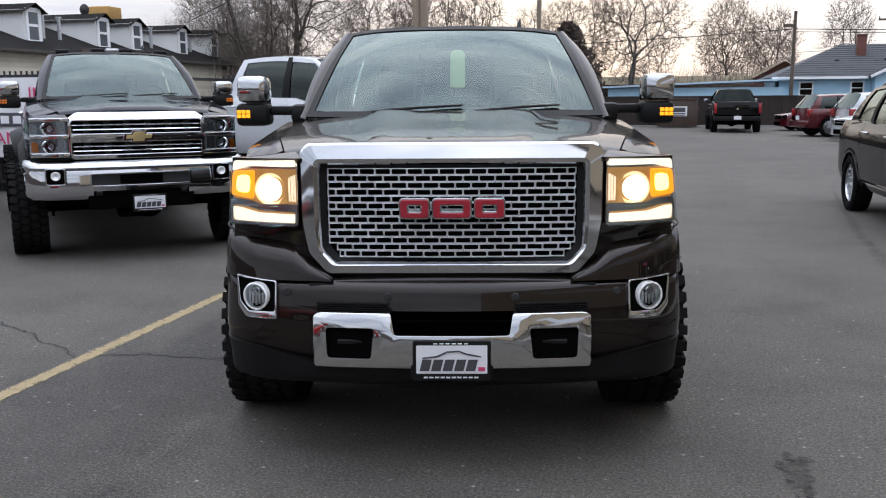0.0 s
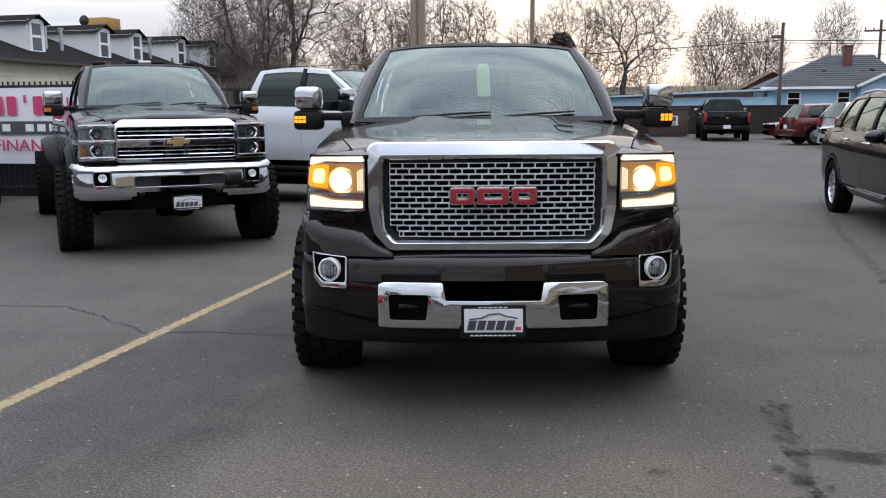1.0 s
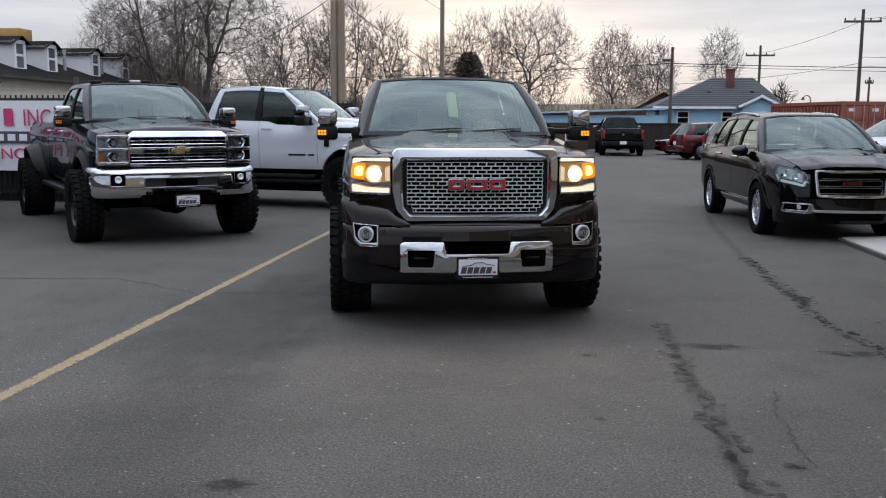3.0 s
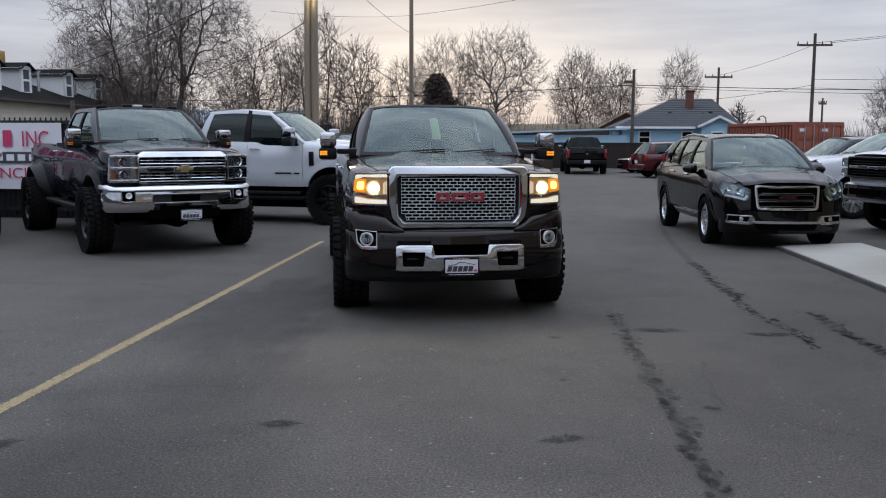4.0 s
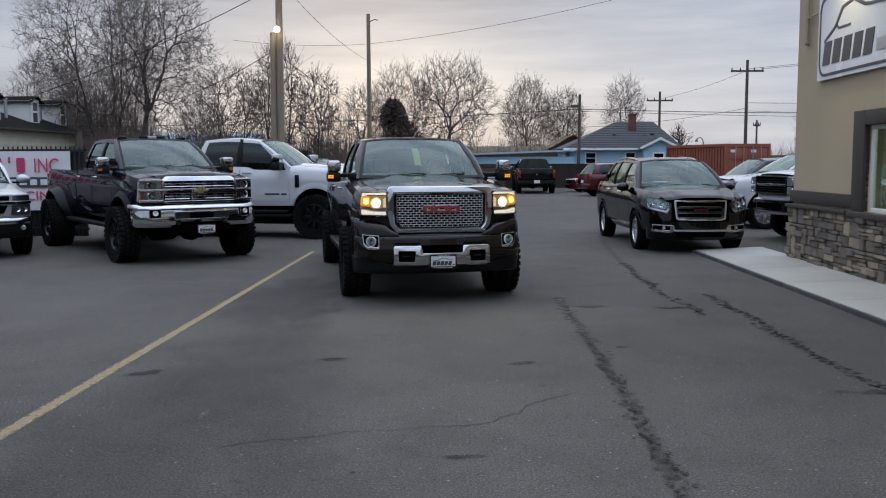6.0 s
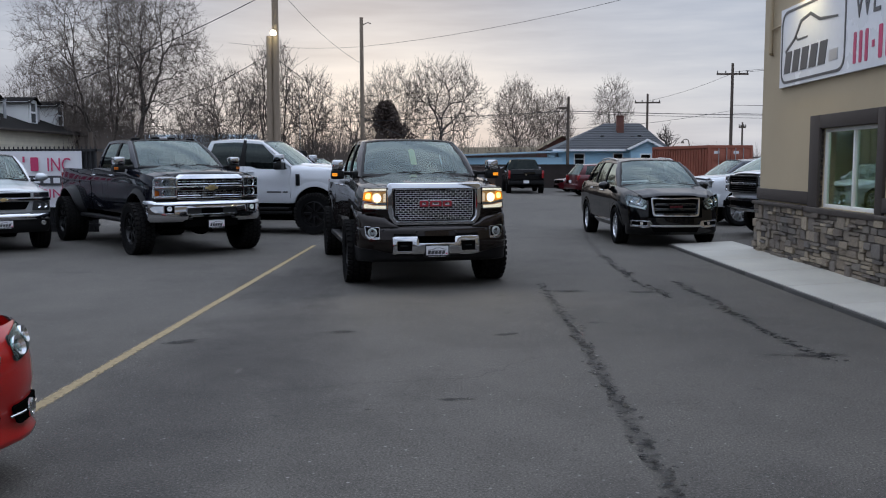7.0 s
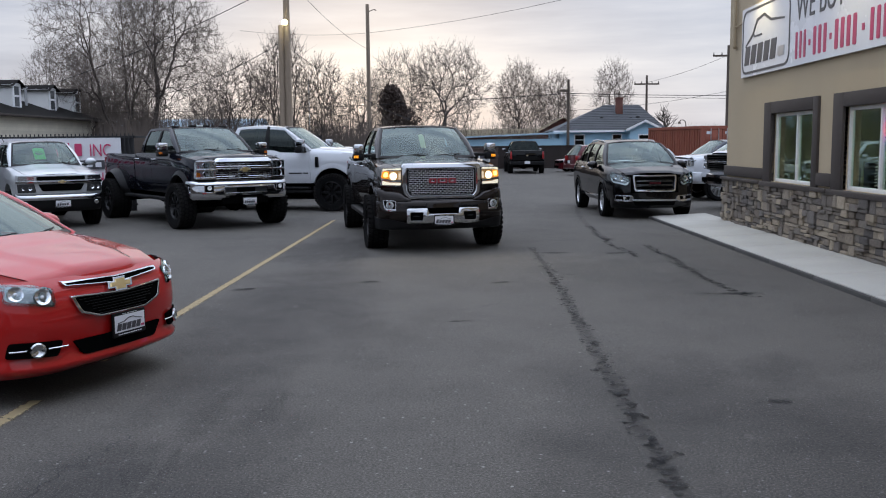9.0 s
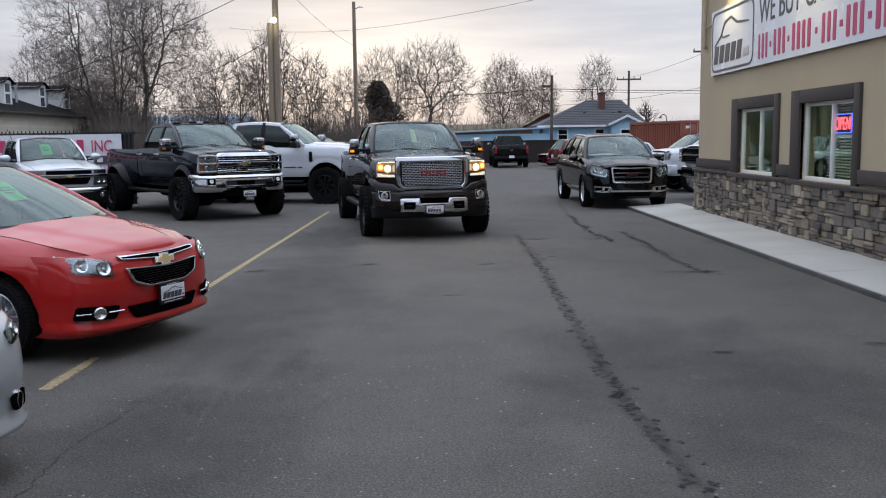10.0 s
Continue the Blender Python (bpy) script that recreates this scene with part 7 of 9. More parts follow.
def hd_config(**kw):
    """A crew-cab heavy-duty pickup."""
    lift = kw.get("lift", 0.0)
    c = dict(hw=0.985, yf=-0.78, yr=4.85, wb=3.9, rock=0.60 + lift, arch=0.53, arch_z=0.50 + lift * 0.7, r=0.44, tw=0.33, track=0.965, style="mud", nose=0.5, nose_in=0.09, roll=0.05, tuck=0.05)
    c.update(belt=curve1([(-0.78, 1.29 + lift), (-0.4, 1.35 + lift), (0.45, 1.43 + lift), (0.6, 1.44 + lift), (2.75, 1.45 + lift), (2.8, 1.42 + lift), (4.85, 1.44 + lift)]),
             hood_f=-0.81, hood_w=curve1([(-0.81, 0.70), (-0.4, 0.80), (0.5, 0.84)]), hood_z=curve1([(-0.84, 1.345 + lift), (-0.5, 1.385 + lift), (0.0, 1.415 + lift), (0.5, 1.455 + lift)]),
             wsb=(0.50, 1.485 + lift, 0.86), wst=(1.28, 1.972 + lift, 0.70), roof_r=(2.55, 1.982 + lift, 0.70), back=(2.76, 1.45 + lift, 0.88), crown=0.035, arc=0.025,
             panels=[("fender", -0.74, 0.52, "hood"), ("front_door", 0.52, 1.66, "belt"), ("rear_door", 1.66, 2.76, "belt"), ("bed_side", 2.80, kw.get("yr", 4.85), "belt")],
             pillars=[(0.0, 0.035, 0.0, 0.05), (0.50, 0.56, 0.30, 0.36), (0.93, 1.0, 0.92, 1.0)], bed=True, handle="chrome", arch_mat="black_plastic", sill="black_plastic", b_pillar="black_plastic")
    c.update(kw)
    return c


def hd_bulge(u, v):
    """A raised panel in the middle of a truck's hood with a crease each side."""
    a = abs(u)
    w = 0.44 + 0.10 * v
    k = 1 / (1 + math.exp((a - w) / 0.018))
    scoop = 0.008 / (1 + math.exp((a - 0.52 * w) / 0.02)) * max(0.0, min(1.0, (v - 0.25) / 0.3))
    return 0.026 * k * min(1.0, 0.35 + v) - scoop


# ---- the bronze pickup in the middle of the lane ----
def bronze_pickup(m):
    c = hd_config(lift=0.0, hw=1.0, track=0.945, tw=0.32, bulge=hd_bulge, arch_mat="bronze", arch_out=0.012, arch_w=0.05, steer=0.0)
    root, _ = base_vehicle("pickup_truck", "lifted bronze crew-cab pickup with lit headlamps and chrome mesh grille", "pickup truck", m, c, "bronze")
    truck_bed(root, c, "bronze", 2.80)
    cabin_inside(root, c, (0.02, "tag_yellow", 0.045, 0.19))
    plan, yb, slope = make_plan(-1.0, 0.135, 0.965, 0.78)
    ss = sorted(set(span(-1.33, 1.33, 44) + [-0.255, 0.255, -0.52, 0.52]))
    lean = lambda z: 0.35 * max(0.0, z - 0.62) ** 1.5
    low = curve1([(0.48, 0.05), (0.54, 0.014), (0.60, 0.0), (0.805, 0.0), (0.825, 0.018), (0.835, 0.06)])
    dep = lambda z: low(z) + lean(z)
    bm = bmesh.new()
    front_skin(bm, ss, [0.48, 0.52, 0.56, 0.61, 0.66, 0.705, 0.74, 0.77, 0.80, 0.82, 0.835], plan, dep, lambda s, z: abs(s) < 0.255 and 0.61 < z < 0.705)
    bump_ = part("front_bumper", bm, "bronze", root, smooth=50)
    top = curve1([(0.0, 0.835), (0.50, 0.835), (0.60, 0.90), (0.67, 0.972), (0.80, 0.992), (1.0, 1.018), (1.4, 1.03)])
    for sgn in (-1, 1):
        bm = bmesh.new()

        def ear(s, v):
            z = lerp(0.822, top(abs(s)), v)
            x, y = plan(sgn * s)
            roll = curve1([(0.0, 0.0), (0.50, 0.0), (0.75, 0.012), (0.88, 0.034), (0.96, 0.062), (1.0, 0.10)])(v)
            return Vector((x * (1 - 0.14 * roll), y + 0.7 * lean(z) + 0.7 * roll, z))
        sheet(bm, [0.50, 0.53, 0.56, 0.60, 0.63, 0.66, 0.70, 0.76, 0.82, 0.88, 0.93, 0.96, 1.0, 1.05, 1.1, 1.2, 1.33], [0, 0.25, 0.5, 0.75, 0.82, 0.88, 0.92, 0.96, 1.0], ear)
        part("bumper_corner", bm, "bronze", bump_, smooth=50)
        bm = bmesh.new()
        tube(bm, [Vector((*plan(sgn * s), top(s) + 0.004)) + Vector((0, 0.09, 0)) for s in (0.80, 0.86, 0.92, 0.96, 1.0, 1.06, 1.15)], 0.005, sides=6)
        part("bumper_trim", bm, "black_plastic", bump_)
    bm = bmesh.new()
    dam = curve1([(0.0, 0.455), (0.52, 0.458), (0.70, 0.50), (0.82, 0.535), (1.0, 0.55), (1.4, 0.57)])

    def dam_fn(s, v):
        z = lerp(0.365, dam(abs(s)), v)
        x, y = plan(s)
        d = curve1([(0.365, 0.09), (0.385, 0.05), (0.43, 0.04), (0.48, 0.035), (0.56, 0.006)])(z)
        return Vector((x * (1 - 0.2 * d) * (1.003 if v < 1 else 0.99), y + d - (0.008 if v < 1 else -0.02), z))
    sheet(bm, ss, [0, 0.1, 0.3, 0.6, 0.9, 0.97, 1.0], dam_fn)
    part("air_dam", bm, "black_plastic", root, smooth=40)
    part("bumper_step", boxes((-0.60, 0.60, -0.93, -0.70, 0.800, 0.815), (-0.62, 0.62, -0.84, -0.80, 0.70, 0.90), bevel=0.008), "black_plastic", root)
    # black boxes stand for the shaded depth of the inlet
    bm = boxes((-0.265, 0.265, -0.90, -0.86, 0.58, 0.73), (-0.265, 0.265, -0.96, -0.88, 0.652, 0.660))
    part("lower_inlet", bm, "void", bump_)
    fogged = lambda off: (lambda co: Vector((co.x, co.y + yb(co.x) + lean(co.z) + off, co.z)))
    bulged = lambda off: (lambda co: Vector((co.x, co.y + yb(co.x) + off + 1.5 * (co.z - 0.57) ** 2, co.z)))
    for sgn in (-1, 1):
        lo, hi = sorted((sgn * 0.57, sgn * 0.252))
        bm = bmesh.new()
        for k in range(5):
            box(bm, lo + 0.01, hi - 0.01, -0.012, 0.01, 0.700 + 0.009 * k, 0.704 + 0.009 * k)
        for v in bm.verts:
            v.co.y += yb(v.co.x) - 0.002
        part("ribbed_strip", bm, "black_plastic", bump_)
    # chrome lower bar with its two hook pockets
    bar = rounded([(-0.575, 0.472), (0.575, 0.472), (0.575, 0.690), (0.545, 0.702), (0.250, 0.702), (0.235, 0.615), (-0.235, 0.615), (-0.250, 0.702), (-0.545, 0.702), (-0.575, 0.690)], 0.012, 3)
    holes = [rounded([(sg * 0.335, 0.515), (sg * 0.515, 0.515), (sg * 0.520, 0.640), (sg * 0.320, 0.640)], 0.015, 3) for sg in (-1, 1)]
    lower = plate("chrome_bar", [bar] + holes, 0.03, "chrome", bump_, "chrome lower bumper bar with hook pockets", bevel=0.004, warp=bulged(-0.034))
    for sg in (-1, 1):
        a, b = sorted((sg * 0.325, sg * 0.52))
        # black plate over the bumper skin paints the pocket's shade
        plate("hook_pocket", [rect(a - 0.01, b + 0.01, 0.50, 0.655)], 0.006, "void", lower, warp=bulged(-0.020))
        bm = bmesh.new()
        tube(bm, [(a + 0.05, -0.96, 0.575), (a + 0.05, -0.995, 0.58), (b - 0.05, -0.995, 0.58), (b - 0.05, -0.96, 0.575)], 0.010, sides=8)
        part("tow_hook", bm, "black_plastic", lower)
    dealer_plate(root, pose(0.0, -1.045, 0.512))
    part("plate_bracket", boxes((-0.17, 0.17, -1.036, -0.98, 0.43, 0.60), bevel=0.006), "black_plastic", root)
    for x, z in ((-0.262, 0.762), (0.262, 0.762), (-0.69, 0.775), (0.69, 0.775)):
        bm = bmesh.new()
        disc(bm, 0.017, 0.012, (x, yb(x) + lean(z) - 0.001, z), "y", 16)
        part("parking_sensor", bm, "dark_grey", bump_)
    for sg in (-1, 1):
        out = [(sg * p[0], p[1]) for p in ((0.925, 0.835), (0.735, 0.820), (0.735, 0.660), (0.875, 0.660), (0.915, 0.705))]
        inn = [(sg * p[0], p[1]) for p in ((0.914, 0.828), (0.744, 0.813), (0.746, 0.692), (0.862, 0.690), (0.902, 0.728))]
        fog = plate("fog_bezel", [rounded(out, 0.01, 3), rounded(inn, 0.01, 3)], 0.022, "chrome", bump_, "chrome fog lamp surround", bevel=0.004, warp=fogged(-0.006))
        plate("fog_pocket", [inn], 0.006, "void", fog, warp=fogged(-0.002))
        mm = pose(sg * 0.825, yb(0.825) + lean(0.752) - 0.004, 0.752, 0, 0, slope(sg * 0.825))
        bm = bmesh.new()
        lathe(bm, [(0.0005, 0.016), (0.020, 0.012), (0.038, 0.0), (0.050, -0.012), (0.053, -0.017), (0.060, -0.014), (0.060, 0.02)], "y", 28)
        bm.transform(mm)
        lamp = part("fog_lamp", bm, "lamp_face", bump_)
        bm = bmesh.new()
        for k in range(-2, 3):
            box(bm, 0.016 * k - 0.005, 0.016 * k + 0.005, -0.008, -0.004, -0.038 + 0.006 * abs(k), 0.010 + 0.004 * abs(k))
        bm.transform(mm)
        part("reflector_rib", bm, "lamp_face", lamp, smooth=0)
        bm = bmesh.new()
        disc(bm, 0.020, 0.010, (0, -0.006, 0.022), "y", 16)
        bm.transform(mm)
        part("bulb_shield", bm, "chrome", lamp)
        bm = bmesh.new()
        lathe(bm, [(0.0005, -0.024), (0.035, -0.020), (0.056, -0.010)], "y", 28)
        bm.transform(mm)
        part("fog_lens", bm, "lens", lamp)
    # chrome grille surround: outer and inner loops joined in steps
    outer = rounded([(-0.60, 1.392), (0.60, 1.392), (0.632, 1.355), (0.628, 1.06), (0.605, 0.935), (0.525, 0.845), (-0.525, 0.845), (-0.605, 0.935), (-0.628, 1.06), (-0.632, 1.355)], 0.02, 3)
    inner = rounded([(-0.540, 1.302), (0.540, 1.302), (0.548, 1.290), (0.548, 1.06), (0.540, 0.955), (0.490, 0.898), (-0.490, 0.898), (-0.540, 0.955), (-0.548, 1.06), (-0.548, 1.290)], 0.02, 3)
    gy = lambda x: -0.93 + 0.10 * x * x
    bm = bmesh.new()
    rings = []
    for lp, k, yo in ((outer, 0, 0.10), (outer, 0, 0.012), (outer, 0.10, 0.0), (outer, 0.72, -0.004), (outer, 0.92, 0.008), (outer, 1.0, 0.02), (outer, 1.0, 0.07)):
        rings.append([bm.verts.new((lerp(a[0], b[0], k), gy(a[0]) + yo + 0.26 * max(0.0, lerp(a[1], b[1], k) - 1.305), lerp(a[1], b[1], k))) for a, b in zip(outer, inner)])
    for p, q in zip(rings, rings[1:]):
        for i in range(len(p)):
            bm.faces.new((p[i], p[(i + 1) % len(p)], q[(i + 1) % len(p)], q[i]))
    sur = part("grille_surround", bm, "chrome", root, "chrome grille surround", smooth=25)
    # black inner frame, then the mesh of rounded cells in staggered courses
    ring2 = [(p[0] * 0.955, 1.0985 + (p[1] - 1.0985) * 0.93) for p in inner]
    bm = bmesh.new()
    a = [bm.verts.new((p[0], gy(p[0]) + 0.035, p[1])) for p in inner]
    b = [bm.verts.new((p[0], gy(p[0]) + 0.045, p[1])) for p in ring2]
    for i in range(len(a)):
        bm.faces.new((a[i], a[(i + 1) % len(a)], b[(i + 1) % len(a)], b[i]))
    part("inner_frame", bm, "black_plastic", sur)
    # black sheet behind the mesh stands for the shade inside the grille
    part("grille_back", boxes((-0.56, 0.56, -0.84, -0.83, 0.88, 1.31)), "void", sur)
    bm = bmesh.new()
    nrow, ch, cw = 13, 0.0288, 0.0665
    zlo = 1.100 - nrow * ch / 2
    for r in range(nrow):
        zc = zlo + (r + 0.5) * ch
        lim = 0.518 - (0.045 if r == 0 else 0.018 if r == 1 else 0.0)
        xs0 = -0.55 + (0.5 * cw if r % 2 else 0.0)
        for k in range(18):
            x0 = max(-lim, xs0 + cw * (k - 0.5))
            x1 = min(lim, xs0 + cw * (k + 0.5))
            if x1 - x0 < 0.018:
                continue
            hx, cx = (x1 - x0) / 2, (x0 + x1) / 2
            loops = []
            for ins, yo in ((0.0003, 0.012), (0.0004, 0.0025), (0.0020, 0.0), (0.0032, 0.0025), (0.0036, 0.022)):
                lp = rounded([(-hx + ins, -ch / 2 + ins), (hx - ins, -ch / 2 + ins), (hx - ins, ch / 2 - ins), (-hx + ins, ch / 2 - ins)], 0.002 + ins * 0.9, 2)
                loops.append([bm.verts.new((cx + p[0], gy(cx) + 0.034 + yo, zc + p[1])) for p in lp])
            for p, q in zip(loops, loops[1:]):
                for i in range(len(p)):
                    bm.faces.new((p[i], p[(i + 1) % len(p)], q[(i + 1) % len(p)], q[i]))
    part("grille_mesh", bm, "grille_metal", sur, smooth=50)
    # maker's badge as three plain red frames in chrome rims
    for x0, x1 in ((-0.215, -0.088), (-0.080, 0.084), (0.092, 0.222)):
        bd = plate("badge", [rect(x0, x1, 1.080, 1.168, 0.018), rect(x0 + 0.040, x1 - 0.040, 1.113, 1.135, 0.004)], 0.022, "chrome", sur, "red block in a chrome rim", bevel=0.003, m=pose(0, -0.925, 0))
        plate("badge_face", [rect(x0 + 0.006, x1 - 0.006, 1.086, 1.162, 0.014), rect(x0 + 0.034, x1 - 0.034, 1.107, 1.141, 0.008)], 0.010, "badge_red", bd, bevel=0.003, m=pose(0, -0.937, 0))
    # headlamps
    hy = lambda x: -0.895 + 0.16 * (abs(x) - 0.62) + 0.9 * max(0.0, abs(x) - 0.72) ** 2
    hw = lambda off: (lambda co: Vector((co.x, co.y + hy(co.x) + off, co.z)))
    for sg in (-1, 1):
        S = lambda pts: [(sg * p[0], p[1]) for p in pts]
        hl = plate("headlamp", [S(rounded([(0.640, 1.318), (0.920, 1.314), (0.932, 1.20), (0.948, 1.055), (0.640, 1.048)], 0.015, 3))], 0.10, "reflector", root, "lit headlamp with white light bars and amber signal", warp=hw(0.065))
        # reflector back glows by itself to imitate the bulb's spill
        plate("lamp_back", [S([(0.645, 1.285), (0.918, 1.285), (0.932, 1.06), (0.645, 1.06)])], 0.006, "lit_bowl", hl, warp=hw(0.014))
        plate("light_bar", [S(rounded([(0.645, 1.322), (0.916, 1.318), (0.924, 1.276), (0.890, 1.284), (0.856, 1.298), (0.645, 1.295)], 0.008, 3))], 0.02, "lit_strip", hl, bevel=0.004, warp=hw(-0.004))
        plate("light_bar", [S(rounded([(0.650, 1.062), (0.926, 1.068), (0.930, 1.124), (0.895, 1.122), (0.810, 1.102), (0.650, 1.096)], 0.010, 3))], 0.02, "lit_strip", hl, bevel=0.004, warp=hw(-0.002))
        plate("chrome_rim", [S(rounded([(0.640, 1.140), (0.800, 1.140), (0.850, 1.156), (0.936, 1.160), (0.944, 1.056), (0.640, 1.048)], 0.010, 3)), S(rounded([(0.650, 1.106), (0.795, 1.112), (0.870, 1.130), (0.926, 1.132), (0.932, 1.066), (0.650, 1.060)], 0.008, 3))], 0.02, "reflector", hl, warp=hw(0.0))
        plate("signal_lamp", [S(rounded([(0.824, 1.280), (0.926, 1.274), (0.938, 1.172), (0.832, 1.158)], 0.014, 3))], 0.03, "lit_amber", hl, bevel=0.005, warp=hw(0.01))
        plate("signal_core", [S(rounded([(0.842, 1.260), (0.902, 1.258), (0.912, 1.190), (0.848, 1.184)], 0.022, 4))], 0.012, "lit_core", hl, bevel=0.004, warp=hw(-0.008))
        for k in range(4):
            a = 0.648 + 0.0115 * k
            plate("ribbed_reflector", [S([(a, 1.262 - 0.006 * k), (a + 0.0085, 1.260 - 0.006 * k), (a + 0.0085, 1.150), (a, 1.150)])], 0.02, "lit_rib", hl, bevel=0.003, warp=hw(0.010 + 0.004 * k))
        bm = bmesh.new()
        lathe(bm, [(0.0005, -0.028), (0.030, -0.024), (0.048, -0.008), (0.052, 0.01)], "y", 28, (sg * 0.755, hy(0.755) + 0.012, 1.200))
        part("projector", bm, "lit_white", hl)
        bm = bmesh.new()
        lathe(bm, [(0.050, 0.004), (0.060, -0.010), (0.067, -0.008), (0.072, 0.02)], "y", 28, (sg * 0.755, hy(0.755) + 0.012, 1.200))
        part("projector_ring", bm, "lit_halo", hl)
        plate("headlamp_lens", [S(rounded([(0.636, 1.322), (0.924, 1.318), (0.936, 1.20), (0.952, 1.052), (0.636, 1.044)], 0.015, 3))], 0.004, "lens", hl, warp=hw(-0.018))
        # paint below the lamp, between it and the bumper
        plate("lower_fender", [S([(0.585, 1.050), (0.940, 1.050), (0.955, 0.930), (0.600, 0.900)])], 0.03, "bronze", root, warp=hw(0.065))
        beam = new("headlamp_beam", bpy.data.lights.new("headlamp_beam", "SPOT"))
        beam.data.energy, beam.data.spot_size, beam.data.spot_blend, beam.data.color, beam.data.shadow_soft_size = 36.0, radians(110), 1.0, (1.0, 0.86, 0.66), 0.05
        beam.matrix_world = m @ look((sg * 0.755, hy(0.755) - 0.05, 1.20), (sg * 0.755, hy(0.755) - 2.2, 0.0))
        tow_mirror(root, sg, 1.055, 1.240, 0.60, 1.42, 1.70, "chrome", "lit_amber")
    lamp_top(root, c, "bronze", lambda x: hy(x) + 0.012, 1.330, 0.62, 0.925)
    # roof aerial and marker
    bm = bmesh.new()
    tube(bm, [(0.42, 1.42, 2.0), (0.42, 1.44, 2.04), (0.43, 1.50, 2.075)], 0.022, 0.006, 8)
    part("aerial_fin", bm, "black_plastic", root)
    return root


# ---- the slate pickup with the chrome bumper ----
def slate_pickup(m):
    c = hd_config(lift=0.11, hw=1.03, bulge=hd_bulge, yr=5.15, wb=4.1, r=0.475, tw=0.33, track=1.03, arch_mat="black_plastic", arch_out=0.06, arch_w=0.10, sill="black_plastic", belt_trim="chrome")
    root, _ = base_vehicle("pickup_truck", "lifted dark slate crew-cab pickup with wide chrome bumper and gold badge", "pickup truck", m, c, "slate")
    truck_bed(root, c, "slate", 2.80)
    for sgn in (-1, 1):
        add_wheel(root, sgn * (c["track"] + 0.15), c["wb"], c["r"], c["tw"] * 0.8, c["style"])
        bm = bmesh.new()

        def flare(a, k):
            """The bulged fender over the twin wheels: a runs round the arch, k from its lip back to the bed side."""
            R = 0.525 + (0.0, 0.010, 0.03, 0.07, 0.11)[k]
            y, z = c["wb"] + R * 1.10 * math.cos(a), 0.57 + R * math.sin(a)
            x = side_x(c, y, min(z, c["belt"](y))) + (0.09, 0.185, 0.19, 0.11, -0.01)[k] * (0.45 + 0.55 * math.sin(a) ** 0.6)
            return Vector((sgn * x, y, z))
        sheet(bm, span(0.06, math.pi - 0.06, 26), [0, 1, 2, 3, 4], flare, 0.012)
        part("rear_fender", bm, "black_plastic", root, "flared fender over twin rear wheels", smooth=60)
    cabin_inside(root, c)
    plan, yb, slope = make_plan(-1.0, 0.12, 1.02, 0.76, 1.8)
    wrap = lambda off: (lambda co: Vector((co.x, co.y + yb(co.x) + off, co.z)))
    dep = curve1([(0.62, 0.05), (0.66, 0.012), (0.72, 0.0), (0.86, 0.012), (0.90, 0.022), (0.93, -0.006), (0.955, 0.004), (0.975, 0.022), (0.99, 0.045), (1.0, 0.09)])
    bm = bmesh.new()
    ss = sorted(set(span(-1.36, 1.36, 44) + [-0.46, 0.46, -0.45, 0.45]))
    front_skin(bm, ss, [0.62, 0.64, 0.66, 0.70, 0.75, 0.80, 0.865, 0.90, 0.93, 0.955, 0.975, 0.99, 1.0], plan, dep,
               lambda s, z: (abs(s) < 0.46 and 0.75 < z < 0.865) or (abs(s) < 0.45 and z < 0.72))
    bp = part("front_bumper", bm, "chrome", root, "polished chrome bumper", smooth=40)
    part("bumper_inlet", boxes((-0.47, 0.47, -0.965, -0.90, 0.745, 0.87)), "dark_grey", bp)
    part("inlet_gap", boxes((-0.20, 0.20, -0.99, -0.96, 0.765, 0.85), bevel=0.01), "void", bp)
    plate("inlet_rim", [rect(-0.475, 0.475, 0.738, 0.878, 0.02), rect(-0.455, 0.455, 0.758, 0.862, 0.015)], 0.025, "chrome", bp, bevel=0.005, warp=wrap(-0.014))
    part("lower_valance", boxes((-0.50, 0.50, -0.96, -0.72, 0.52, 0.735), (-0.88, 0.88, -0.80, -0.66, 0.56, 0.66), (-0.22, 0.06, -0.85, -0.55, 0.42, 0.54), bevel=0.02), "void", root)
    dealer_plate(root, pose(0.06, -1.01, 0.57))
    for sg in (-1, 1):
        S = lambda pts: [(sg * p[0], p[1]) for p in pts]
        fz = plate("fog_bezel", [S(rounded([(0.69, 0.93), (0.87, 0.93), (0.87, 0.765), (0.69, 0.765)], 0.02, 3)), S(rounded([(0.703, 0.918), (0.857, 0.918), (0.857, 0.778), (0.703, 0.778)], 0.015, 3))], 0.02, "chrome", bp, bevel=0.004, warp=wrap(-0.026))
        plate("fog_pocket", [S([(0.70, 0.921), (0.86, 0.921), (0.86, 0.775), (0.70, 0.775)])], 0.006, "void", fz, warp=wrap(-0.023))
        bm = bmesh.new()
        lathe(bm, [(0.0005, 0.0), (0.028, -0.010), (0.038, -0.020), (0.043, -0.016), (0.043, 0.01)], "y", 24)
        bm.transform(pose(sg * 0.775, yb(0.775) - 0.026, 0.857, 0, 0, slope(sg * 0.775)))
        part("fog_lamp", bm, "lamp_face", fz)
        part("tow_hook", boxes((sg * 0.40 - 0.03, sg * 0.40 + 0.03, -1.0, -0.90, 0.655, 0.70), bevel=0.015), "black_plastic", root)
    # grille: two dark openings with bright slats between chrome bars
    gy = lambda x: -0.93 + 0.10 * x * x
